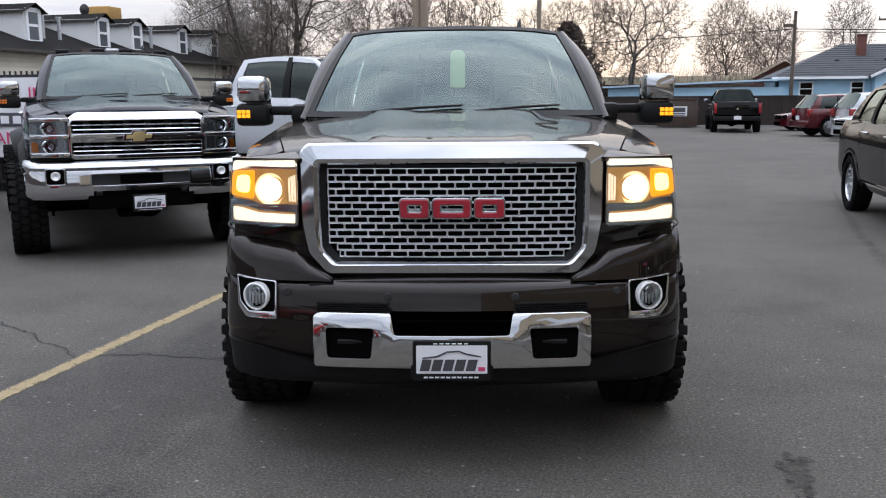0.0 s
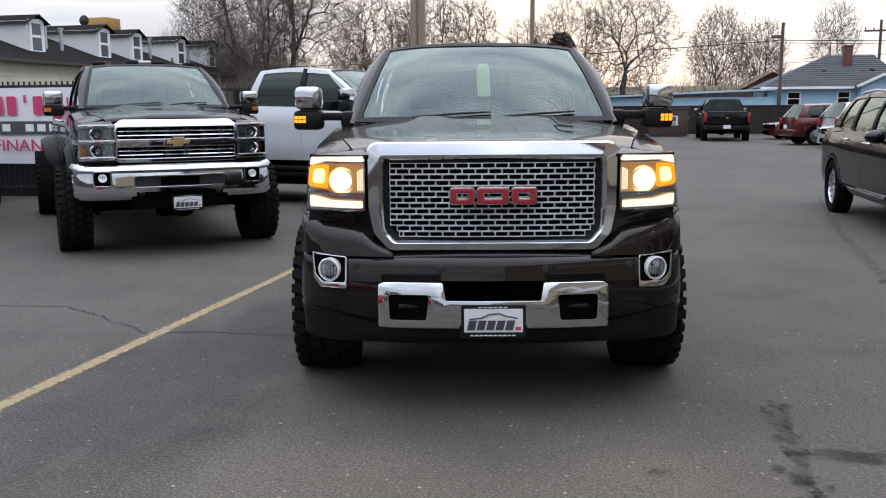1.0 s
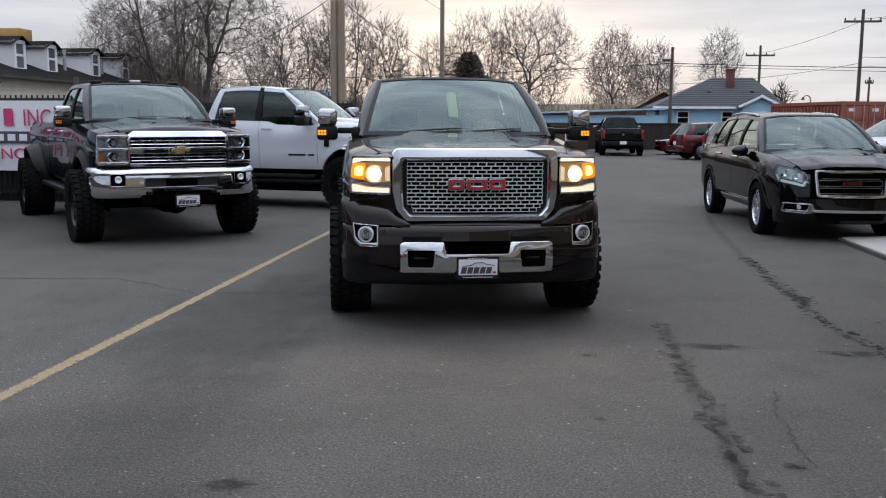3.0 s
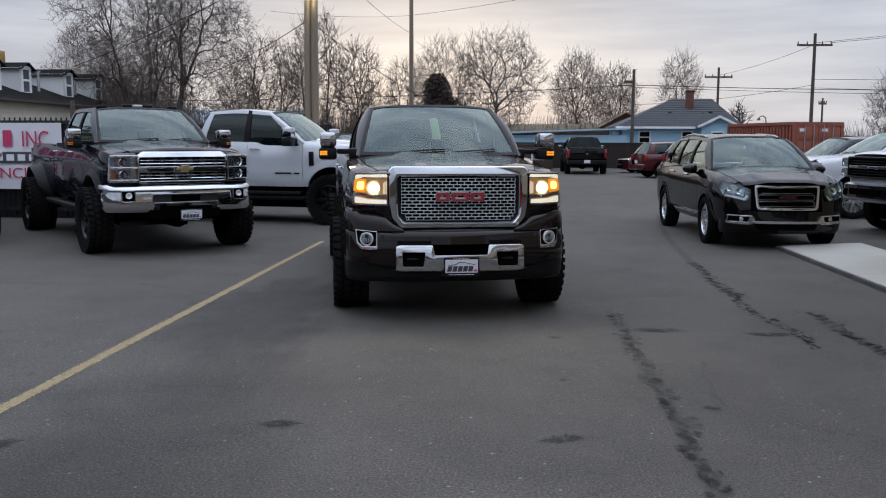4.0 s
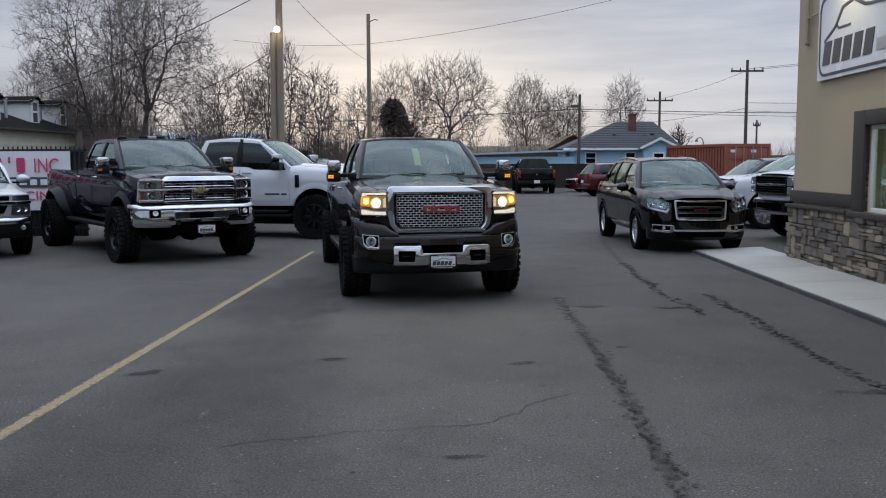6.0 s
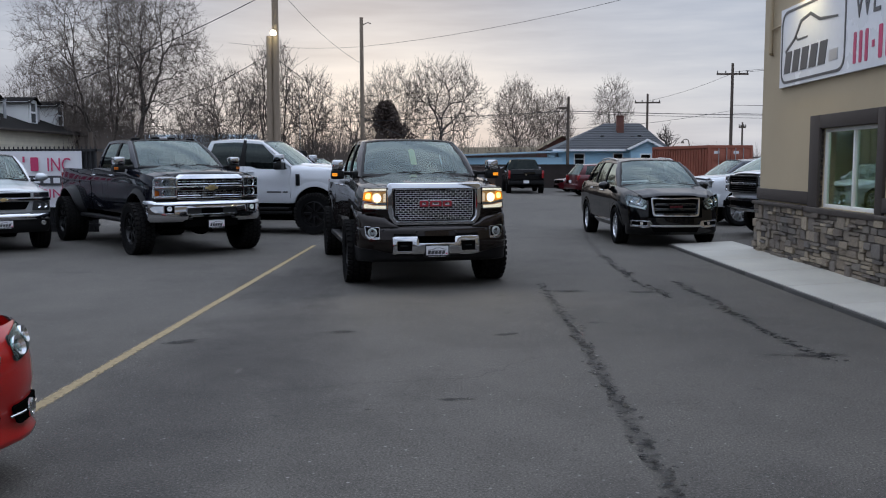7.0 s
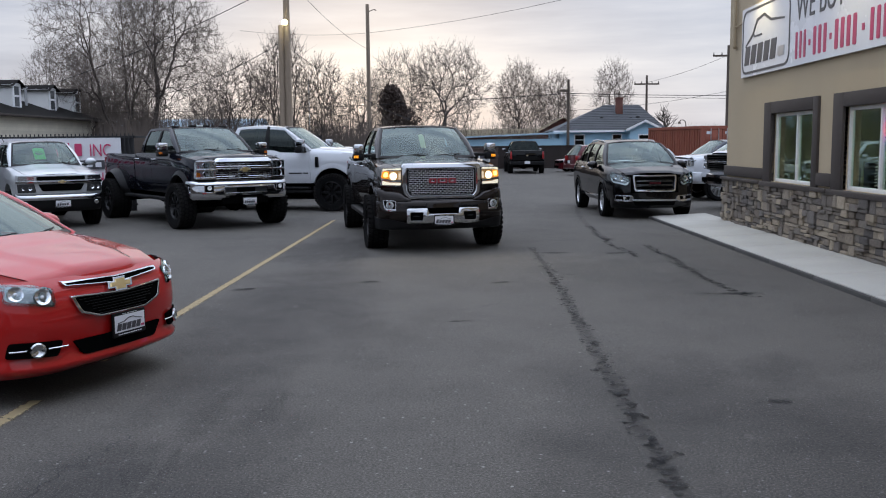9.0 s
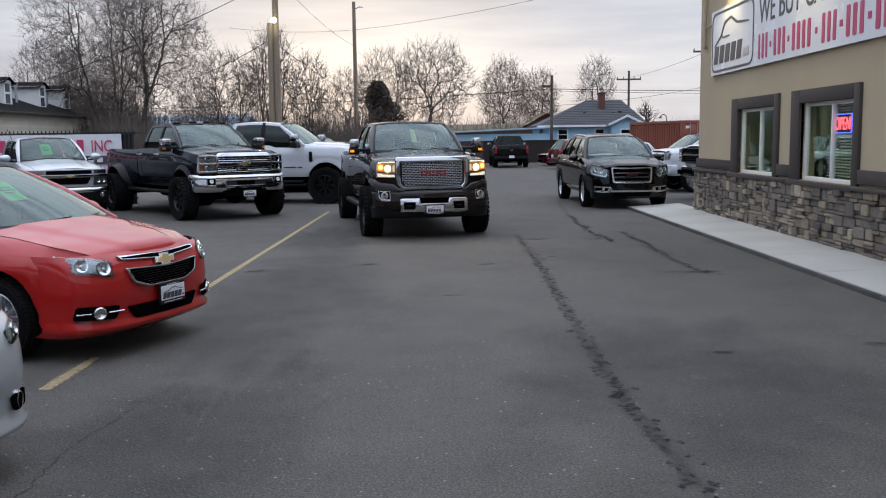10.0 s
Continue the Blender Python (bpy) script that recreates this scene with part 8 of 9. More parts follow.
    gr = plate("grille_surround", [rounded([(-0.64, 1.04), (-0.60, 1.005), (0.60, 1.005), (0.64, 1.04), (0.64, 1.40), (0.56, 1.455), (-0.56, 1.455), (-0.64, 1.40)], 0.02, 3),
                                   rounded([(-0.60, 1.255), (0.60, 1.255), (0.60, 1.372), (-0.60, 1.372)], 0.012, 3), rounded([(-0.60, 1.055), (0.60, 1.055), (0.60, 1.165), (-0.60, 1.165)], 0.012, 3)],
               0.05, "chrome", root, "chrome grille frame with two openings", bevel=0.01, warp=lambda co: Vector((co.x, co.y + gy(co.x) + 0.45 * max(0.0, co.z - 1.365) , co.z)))
    part("grille_back", boxes((-0.62, 0.62, -0.87, -0.86, 1.02, 1.39)), "void", gr)
    for z in (1.291, 1.336, 1.088, 1.131):
        plate("grille_slat", [rect(-0.595, 0.595, z - 0.007, z + 0.007)], 0.012, "chrome", gr, bevel=0.002, warp=lambda co, z=z: Vector((co.x, co.y + gy(co.x) + 0.012 + 0.7 * (co.z - z), co.z)))
    for x in (-0.47, -0.285, -0.10, 0.10, 0.285, 0.47):
        for z0, z1 in ((1.26, 1.368), (1.06, 1.162)):
            part("grille_rib", boxes((x - 0.03, x + 0.03, gy(x) + 0.02, gy(x) + 0.06, z0, z1), bevel=0.006), "black_plastic", gr)
    bowtie(gr, pose(0, -0.965, 1.216), 1.05)
    hy = lambda x: -0.905 + 0.18 * (abs(x) - 0.62) + 1.2 * max(0.0, abs(x) - 0.74) ** 2
    hw = lambda off: (lambda co: Vector((co.x, co.y + hy(co.x) + off, co.z)))
    for sg in (-1, 1):
        S = lambda pts: [(sg * p[0], p[1]) for p in pts]
        hl = plate("headlamp", [S([(0.645, 1.385), (0.965, 1.375), (0.985, 1.05), (0.645, 1.04)])], 0.08, "lamp_back", root, "clear stacked headlamp with amber corner", warp=hw(0.05))
        for z0, z1 in ((1.235, 1.375), (1.065, 1.205)):
            plate("reflector", [S(rounded([(0.66, z0), (0.735, z0), (0.735, z1), (0.66, z1)], 0.02, 3))], 0.012, "reflector", hl, warp=hw(0.002))
            plate("signal_lamp" if z0 < 1.1 else "side_reflector", [S(rounded([(0.905, z0 + 0.015), (0.968, z0 + 0.015), (0.963, z1 - 0.025), (0.905, z1 - 0.04)], 0.01, 3))], 0.012, "amber" if z0 < 1.1 else "reflector", hl, warp=hw(0.002))
            bm = bmesh.new()
            lathe(bm, [(0.0005, 0.012), (0.04, 0.004), (0.056, -0.012), (0.062, -0.008), (0.062, 0.02)], "y", 26, (sg * 0.815, hy(0.815), (z0 + z1) / 2))
            part("lamp_bowl", bm, "reflector", hl)
            plate("headlamp_lens", [S([(0.645, z0 - 0.01), (0.975, z0 - 0.01), (0.97, z1 + 0.005), (0.645, z1 + 0.005)])], 0.004, "lens", hl, warp=hw(-0.015))
        for z, h in ((1.366, 0.040), (1.203, 0.044), (1.030, 0.046)):
            plate("chrome_strip", [S([(0.630, z), (0.98, z), (0.975, z + h), (0.630, z + h)])], 0.035, "chrome", hl, bevel=0.008, warp=hw(-0.016))
        plate("lower_fender", [S([(0.60, 1.04), (0.985, 1.04), (0.985, 0.97), (0.60, 0.97)])], 0.03, "black_plastic", root, warp=hw(0.05))
        tow_mirror(root, sg, 1.03, 1.25, 0.62, 1.49, 1.775, "chrome", "amber")
    lamp_top(root, c, "slate", hy, 1.392, 0.62, 0.955)
    for x in (-0.55, -0.16, 0.0, 0.16, 0.55):
        part("roof_lamp", boxes((x - 0.075, x + 0.075, 1.34, 1.46, 2.120 - 0.05 * x * x, 2.172 - 0.06 * x * x), bevel=0.015), "black_plastic" if x else "satin", root)
    bm = bmesh.new()
    tube(bm, [(0.36, 1.45, 2.13), (0.36, 1.50, 2.20), (0.37, 1.54, 2.22)], 0.02, 0.006, 8)
    part("aerial_fin", bm, "black_plastic", root)
    return root


# ---- the white pickup parked across ----
def white_pickup(m):
    c = hd_config(lift=0.12, r=0.485, tw=0.33, track=0.98, hw=1.0, arch_mat="white_paint", arch_out=0.02, arch_w=0.12, rear_glass="dark_glass", dark_sides=True, sill="black_plastic",
                  wsb=(0.62, 1.60, 0.88), wst=(1.36, 2.15, 0.74), roof_r=(2.66, 2.17, 0.74), back=(2.90, 1.58, 0.88), handle="chrome", bulge=hd_bulge, yr=5.15, wb=4.15, arc=0.045)
    c["panels"] = [("fender", -0.74, 0.60, "hood"), ("front_door", 0.60, 1.76, "belt"), ("rear_door", 1.76, 2.92, "belt"), ("bed_side", 2.96, 5.15, "belt")]
    c["belt"] = curve1([(-0.78, 1.44), (-0.4, 1.50), (0.62, 1.54), (0.75, 1.50), (1.45, 1.515), (1.62, 1.57), (2.90, 1.60), (2.95, 1.55), (5.15, 1.56)])
    c["hood_z"] = curve1([(-0.84, 1.50), (-0.4, 1.545), (0.5, 1.60)])
    root, _ = base_vehicle("pickup_truck", "white crew-cab pickup with dark windows and black wheels", "pickup truck", m, c, "white_paint")
    truck_bed(root, c, "white_paint", 2.96)
    cabin_inside(root, c)
    plan, yb, slope = make_plan(-1.0, 0.12, 0.94, 0.72)
    bm = bmesh.new()
    front_skin(bm, span(-1.3, 1.3, 30), [0.62, 0.66, 0.8, 0.94, 0.97], plan, curve1([(0.62, 0.05), (0.66, 0.0), (0.94, 0.0), (0.97, 0.08)]))
    part("front_bumper", bm, "chrome", root, smooth=50)
    gr = plate("grille_surround", [rect(-0.66, 0.66, 1.0, 1.47, 0.05), rect(-0.60, 0.60, 1.06, 1.41, 0.03)], 0.06, "chrome", root, bevel=0.01, m=pose(0, -0.93, 0))
    part("grille_back", boxes((-0.62, 0.62, -0.88, -0.86, 1.03, 1.43)), "void", gr)
    for z in (1.14, 1.23, 1.32):
        part("grille_slat", boxes((-0.60, 0.60, -0.94, -0.90, z - 0.02, z + 0.02), bevel=0.006), "chrome", gr)
    for sg in (-1, 1):
        a, b = sorted((sg * 0.67, sg * 0.93))
        part("headlamp", boxes((a, b, -0.90, -0.70, 1.05, 1.46), bevel=0.03), "reflector", root)
        tow_mirror(root, sg, 1.06, 1.29, 0.78, 1.50, 1.86, "chrome", "black_plastic")
        x = side_x(c, 0.42, 1.25)
        vent = part("fender_vent", boxes((min(sg * x, sg * (x + 0.02)), max(sg * x, sg * (x + 0.02)), 0.36, 0.46, 1.13, 1.40), bevel=0.012), "black_plastic", root)
        part("vent_bar", boxes((min(sg * (x + 0.018), sg * (x + 0.026)), max(sg * (x + 0.018), sg * (x + 0.026)), 0.40, 0.42, 1.17, 1.36)), "chrome", vent)
        a, b = sorted((sg * 0.80, sg * 1.02))
        part("running_board", boxes((a, b, 0.55, 3.35, 0.46, 0.54), bevel=0.025), "black_plastic", root)
        x = side_x(c, 0.8, 0.98)
        for k in range(2):
            y = 0.66 + 0.17 * k
            part("writing_bar", boxes((min(sg * x, sg * (x + 0.008)), max(sg * x, sg * (x + 0.008)), y, y + (0.12 if k == 0 else 0.34), 0.965, 0.995)), "black_plastic", root)
    # black box added to fill in the shade below the white pickup
    part("underbody", boxes((-0.72, 0.72, -0.3, 4.9, 0.30, 0.62), bevel=0.04), "void", root)
    return root


# ---- the black family SUV ----
def black_suv(m):
    c = dict(hw=0.985, yf=-0.80, yr=4.05, wb=3.02, rock=0.34, arch=0.43, arch_z=0.37, r=0.375, tw=0.255, track=0.87, style="suv", nose=0.7, nose_in=0.11, tail=0.5, tail_in=0.10, roll=0.07, tuck=0.07)
    c.update(belt=curve1([(-0.80, 0.94), (-0.4, 1.06), (0.25, 1.15), (0.5, 1.165), (3.3, 1.22), (4.05, 1.20)]), hood_f=-0.86, hood_w=curve1([(-0.86, 0.64), (-0.4, 0.78), (0.4, 0.81)]),
             hood_z=curve1([(-0.86, 0.995), (-0.5, 1.095), (0.0, 1.155), (0.4, 1.185)]), wsb=(0.30, 1.19, 0.86), wst=(1.10, 1.66, 0.66), roof_r=(3.35, 1.66, 0.63), back=(3.85, 1.21, 0.80), crown=0.05, arc=0.05, bow=0.18,
             panels=[("fender", -0.76, 0.50, "hood"), ("front_door", 0.50, 1.52, "belt"), ("rear_door", 1.52, 2.58, "belt"), ("quarter_panel", 2.58, 4.05, "belt")],
             pillars=[(0.0, 0.05, 0.0, 0.04), (0.375, 0.41, 0.20, 0.235), (0.66, 0.70, 0.62, 0.66), (0.90, 1.0, 0.93, 1.0)], belt_trim="chrome", handle="chrome", arch_mat="jet", arch_out=0.012, handle_drop=0.12, hood_bow=0.16,
             bulge=lambda u, v: 0.02 / (1 + math.exp((abs(u) - 0.62) / 0.03)))
    root, _ = base_vehicle("suv", "glossy black family SUV with chrome-framed grille and alloy wheels", "SUV", m, c, "jet")
    cabin_inside(root, c)
    plan, yb, slope = make_plan(-0.98, 0.17, 0.86, 0.60, 1.15)
    wrap = lambda off: (lambda co: Vector((co.x, co.y + yb(co.x) + off, co.z)))
    bm = bmesh.new()
    dep = curve1([(0.24, 0.08), (0.30, 0.02), (0.42, 0.0), (0.58, 0.0), (0.75, 0.02), (0.88, 0.05), (0.99, 0.13)])
    front_skin(bm, sorted(set(span(-1.25, 1.25, 40) + [-0.53, 0.53])), [0.24, 0.27, 0.30, 0.36, 0.42, 0.50, 0.58, 0.66, 0.75, 0.82, 0.88, 0.94, 0.99], plan, dep, lambda s, z: abs(s) < 0.53 and 0.58 < z)
    bp = part("front_bumper", bm, "jet", root, smooth=60)
    gr = plate("grille_surround", [rounded([(-0.475, 0.975), (0.475, 0.975), (0.485, 0.92), (0.455, 0.60), (-0.455, 0.60), (-0.485, 0.92)], 0.06, 5), rounded([(-0.435, 0.938), (0.435, 0.938), (0.442, 0.90), (0.418, 0.640), (-0.418, 0.640), (-0.442, 0.90)], 0.045, 5)],
               0.06, "chrome", root, "chrome-framed grille with three slats", bevel=0.01, warp=lambda co: Vector((co.x, co.y + yb(co.x) - 0.005 + 0.16 * (co.z - 0.6), co.z)))
    part("grille_back", boxes((-0.52, 0.52, -0.90, -0.88, 0.58, 0.99)), "void", gr)
    for z in (0.692, 0.790, 0.888):
        w = 0.412 + 0.024 * (z - 0.64) / 0.3
        plate("grille_slat", [rect(-w, w, z - 0.042, z + 0.042, 0.035), rect(-w + 0.010, w - 0.010, z - 0.032, z + 0.032, 0.026)], 0.03, "grille_dark", gr, bevel=0.003, warp=lambda co: Vector((co.x, co.y + yb(co.x) + 0.03 + 0.16 * (co.z - 0.6), co.z)))
    for x0, x1 in ((-0.125, -0.055), (-0.045, 0.045), (0.055, 0.125)):
        plate("badge", [rect(x0, x1, 0.768, 0.812, 0.008)], 0.02, "maroon", gr, "dark red block badge", bevel=0.003, m=pose(0, -0.975, 0))
    hy = lambda x: yb(x) - 0.008
    for sg in (-1, 1):
        S = lambda pts: [(sg * p[0], p[1]) for p in pts]
        hw = lambda off: (lambda co: Vector((co.x, co.y + hy(co.x) + off + 0.42 * (co.z - 0.75) + 0.25 * max(0.0, abs(co.x) - 0.84), co.z)))
        shell = [(0.565, 0.915), (0.70, 0.985), (0.90, 1.035), (0.935, 0.94), (0.90, 0.80), (0.62, 0.735), (0.56, 0.80)]
        hl = plate("headlamp", [S(rounded(shell, 0.03, 3))], 0.02, "dark_grey", root, "clear wrap-around headlamp with a bright lower strip", warp=hw(0.0))
        plate("light_strip", [S(rounded([(0.575, 0.815), (0.625, 0.745), (0.895, 0.808), (0.92, 0.90), (0.905, 0.90), (0.875, 0.838), (0.635, 0.778), (0.60, 0.82)], 0.01, 2))], 0.012, "lamp_face", hl, warp=hw(-0.022))
        plate("reflector", [S(rounded([(0.615, 0.90), (0.71, 0.955), (0.885, 1.0), (0.905, 0.93), (0.87, 0.86), (0.64, 0.80)], 0.02, 3))], 0.008, "lamp_back", hl, warp=hw(-0.012))
        for x, r in ((0.70, 0.050), (0.815, 0.040)):
            p = hw(-0.02)(Vector((sg * x, 0, 0.882 + 0.25 * (x - 0.70))))
            bm = bmesh.new()
            lathe(bm, [(0.0005, 0.0), (r * 0.6, -0.010), (r, -0.018), (r * 1.12, -0.006)], "y", 22)
            bm.transform(pose(*p, -20, 0, slope(sg * x) * 0.6))
            part("lamp_bowl", bm, "reflector", hl)
        plate("headlamp_lens", [S(rounded(shell, 0.03, 3))], 0.004, "lens", hl, warp=hw(-0.034))
        fg = plate("fog_bezel", [S(rounded([(0.50, 0.52), (0.85, 0.53), (0.86, 0.40), (0.55, 0.38), (0.44, 0.42)], 0.02, 3)), S(rounded([(0.55, 0.50), (0.83, 0.51), (0.835, 0.44), (0.57, 0.425)], 0.015, 3))], 0.03, "chrome", bp, bevel=0.005, warp=wrap(-0.012))
        plate("fog_pocket", [S([(0.54, 0.51), (0.84, 0.515), (0.845, 0.43), (0.56, 0.415)])], 0.006, "void", fg, warp=wrap(-0.008))
        bm = bmesh.new()
        disc(bm, 0.032, 0.02, (sg * 0.66, yb(0.66) - 0.01, 0.468), "y", 18)
        part("fog_lamp", bm, "reflector", fg)
        car_mirror(root, sg, 1.06, 0.72, 1.17, "jet")
        bm = bmesh.new()
        tube(bm, [(sg * 0.61, 1.42, 1.69), (sg * 0.61, 1.60, 1.722), (sg * 0.60, 2.4, 1.752), (sg * 0.59, 3.0, 1.728), (sg * 0.58, 3.25, 1.67)], 0.017, sides=8)
        part("roof_bar", bm, "satin", root)
        x = side_x(c, 1.5, 0.50)
        part("side_moulding", boxes((min(sg * (x - 0.01), sg * (x + 0.012)), max(sg * (x - 0.01), sg * (x + 0.012)), 0.50, 2.55, 0.425, 0.455), bevel=0.005), "chrome", root)
    plate("chrome_lip", [rounded([(-0.46, 0.40), (0.46, 0.40), (0.50, 0.43), (0.46, 0.435), (-0.46, 0.435), (-0.50, 0.43)], 0.01, 2)], 0.03, "satin", bp, bevel=0.005, warp=wrap(-0.014))
    plate("lower_inlet", [rounded([(-0.47, 0.385), (0.47, 0.385), (0.42, 0.30), (-0.42, 0.30)], 0.02, 3)], 0.01, "void", bp, warp=wrap(-0.002))
    part("tail_panel", boxes((-0.86, 0.86, 3.9, 4.02, 0.40, 1.18), bevel=0.06), "jet", root)
    bm = bmesh.new()
    tube(bm, [(-0.05, 3.2, 1.70), (-0.05, 3.26, 1.76)], 0.03, 0.008, 8)
    part("aerial_fin", bm, "jet", root)
    return root


# ---- compact saloons: the red one and the silver one beside it ----
def saloon(name, label, m, paint_name, red, tag=True):
    c = dict(drop=-0.05, hw=0.895, yf=-0.72, yr=3.60, wb=2.685, rock=0.24, arch=0.365, arch_z=0.325, r=0.325, tw=0.225, track=0.785, style="car", nose=0.8, nose_in=0.20, tail=0.8, tail_in=0.14, roll=0.10, tuck=0.06)
    c.update(belt=curve1([(-0.72, 0.74), (-0.4, 0.83), (0.1, 0.90), (0.35, 0.925), (2.2, 0.98), (3.0, 0.985), (3.6, 0.95)]), hood_f=-0.76, hood_w=curve1([(-0.76, 0.57), (-0.45, 0.70), (0.3, 0.735)]),
             hood_z=curve1([(-0.76, 0.765), (-0.5, 0.835), (-0.1, 0.905), (0.35, 0.955)]), wsb=(0.28, 0.965, 0.76), wst=(1.22, 1.40, 0.56), roof_r=(2.35, 1.39, 0.54), back=(3.05, 0.985, 0.68), crown=0.06, arc=0.04, bow=0.24,
             panels=[("fender", -0.70, 0.42, "hood"), ("front_door", 0.42, 1.45, "belt"), ("rear_door", 1.45, 2.35, "belt"), ("quarter_panel", 2.35, 3.60, "belt")],
             pillars=[(0.0, 0.05, 0.0, 0.06), (0.41, 0.44, 0.36, 0.40), (0.80, 1.0, 0.86, 1.0)], handle=paint_name, hood_bow=0.08, hood_edge=0.062, hood_crown=0.045, rear_glass="glass", handle_drop=0.14,
             bulge=lambda u, v: 0.018 / (1 + math.exp((abs(u) - 0.50 - 0.2 * v) / 0.025)))
    root, _ = base_vehicle(name, label, "car", m, c, paint_name)
    cabin_inside(root, c, (0.15, "tag_green", 0.10, 0.16) if tag else None)
    plan, yb, slope = make_plan(-0.93, 0.17, 0.78, 0.50, 1.25)
    wrap = lambda off, k=0.0: (lambda co: Vector((co.x, co.y + yb(co.x) + off + k * (co.z - 0.6), co.z)))
    dep = curve1([(0.15, 0.10), (0.20, 0.0), (0.23, -0.005), (0.27, 0.03), (0.36, 0.02), (0.48, 0.0), (0.58, 0.006), (0.66, 0.022), (0.72, 0.05), (0.75, 0.075), (0.78, 0.11)])
    bm = bmesh.new()
    front_skin(bm, span(-1.10, 1.10, 44), [0.15, 0.175, 0.20, 0.23, 0.27, 0.31, 0.36, 0.42, 0.48, 0.53, 0.58, 0.62, 0.66, 0.69, 0.72, 0.75, 0.78], plan, dep)
    bp = part("front_bumper", bm, paint_name, root, smooth=60)
    if red:
        up = [rounded([(-0.437, 0.732), (0.0, 0.703), (0.437, 0.732), (0.447, 0.760), (0.0, 0.747), (-0.447, 0.760)], 0.008, 2), rounded([(-0.425, 0.737), (0.0, 0.709), (0.425, 0.737), (0.435, 0.755), (0.0, 0.742), (-0.435, 0.755)], 0.006, 2)]
        lo = [rounded([(-0.43, 0.665), (0.0, 0.645), (0.43, 0.665), (0.38, 0.545), (0.22, 0.495), (-0.22, 0.495), (-0.38, 0.545)], 0.02, 3), rounded([(-0.405, 0.652), (0.0, 0.632), (0.405, 0.652), (0.36, 0.556), (0.21, 0.508), (-0.21, 0.508), (-0.36, 0.556)], 0.02, 3)]
        for lp in (up, lo):
            g = plate("grille_frame", lp, 0.03, "chrome", bp, "chrome-rimmed black mesh grille", bevel=0.004, warp=lambda co: Vector((co.x, co.y + yb(co.x) + dep(co.z) - 0.016, co.z)))
            plate("grille_mesh", [lp[1]], 0.008, "void", g, warp=lambda co: Vector((co.x, co.y + yb(co.x) + dep(co.z) - 0.010, co.z)))
        bm = bmesh.new()
        for r in range(8):
            z = 0.515 + 0.019 * r
            w = 0.21 + (z - 0.508) / 0.144 * 0.19
            for k in range(int(w * 2 / 0.034)):
                x = -w + 0.017 + k * 0.034 + (0.017 if r % 2 else 0)
                if abs(x) < w - 0.01:
                    box(bm, x - 0.013, x + 0.013, yb(x) + dep(z) - 0.022, yb(x) + dep(z) - 0.012, z - 0.0022, z + 0.0022, 0, None)
        part("grille_lattice", bm, "black_plastic", bp, smooth=0)
        bowtie(bp, pose(0.0, yb(0) + 0.012, 0.686, -20), 0.84)
        dealer_plate(bp, pose(0.035, -0.952, 0.405))
        plate("lower_inlet", [rounded([(-0.42, 0.36), (0.42, 0.36), (0.34, 0.255), (-0.34, 0.255)], 0.02, 3)], 0.02, "void", bp, warp=wrap(0.012))
    else:
        g = plate("lower_inlet", [rounded([(-0.48, 0.50), (0.48, 0.50), (0.34, 0.25), (-0.34, 0.25)], 0.04, 3)], 0.03, "void", bp, warp=wrap(0.0))
        plate("upper_slot", [rounded([(-0.34, 0.66), (0.34, 0.66), (0.30, 0.60), (-0.30, 0.60)], 0.02, 3)], 0.03, "void", bp, warp=wrap(0.03))
        plate("grille_bar", [rect(-0.30, 0.30, 0.622, 0.636)], 0.02, "chrome", bp, warp=wrap(0.01))
    for sg in (-1, 1):
        S = lambda pts: [(sg * p[0], p[1]) for p in pts]
        # the lamp follows the bumper skin round the corner: x runs along the skin
        def hy(co, off):
            x, y = plan(co.x)
            d = dep(min(co.z, 0.78)) + 1.15 * max(0.0, co.z - 0.78)
            turn = max(0.0, min(1.0, (abs(co.x) - 0.55) / 0.38)) * math.pi / 2
            e = off + co.y + 0.003 - 0.006 * max(0.0, min(1.0, (abs(co.x) - 0.62) / 0.2))
            side = 1 if x > 0 else -1
            return Vector((x * (1 - 0.25 * d) - side * (0.55 * max(0.0, co.z - 0.78) + 0.25 * e * math.sin(turn) + 0.012 * math.sin(turn)), y + d + e * math.cos(turn), co.z))
        out = rounded([(0.53, 0.730), (0.64, 0.760), (0.880, 0.790), (0.87, 0.750), (0.79, 0.650), (0.535, 0.608)], 0.02, 3)
        if not red:
            out = rounded([(0.60, 0.700), (0.70, 0.735), (0.95, 0.800), (0.92, 0.750), (0.80, 0.660), (0.62, 0.635)], 0.02, 3)
        inn = rounded([(0.55, 0.718), (0.66, 0.748), (0.862, 0.777), (0.85, 0.748), (0.775, 0.665), (0.55, 0.624)], 0.016, 3)
        if not red:
            inn = rounded([(0.62, 0.690), (0.71, 0.722), (0.92, 0.782), (0.90, 0.748), (0.79, 0.675), (0.64, 0.650)], 0.016, 3)
        hl = plate("headlamp", [S(out)], 0.012, "dark_grey", root, "clear swept-back headlamp", warp=lambda co: hy(co, 0.001))
        plate("reflector", [S(inn)], 0.006, "lamp_back", hl, warp=lambda co: hy(co, -0.009))
        for x, z, r in ((0.605, 0.680, 0.050), (0.735, 0.710, 0.046)) if red else ((0.72, 0.698, 0.028),):
            p = hy(Vector((sg * x, 0, z)), -0.012)
            bm = bmesh.new()
            lathe(bm, [(0.0005, 0.004), (r * 0.5, 0.001), (r * 0.9, -0.007), (r * 1.05, -0.010), (r * 1.12, 0.01)], "y", 22)
            bm.transform(pose(*p, -20, 0, slope(sg * x) * 0.8))
            part("lamp_bowl", bm, "reflector", hl)
            bm = bmesh.new()
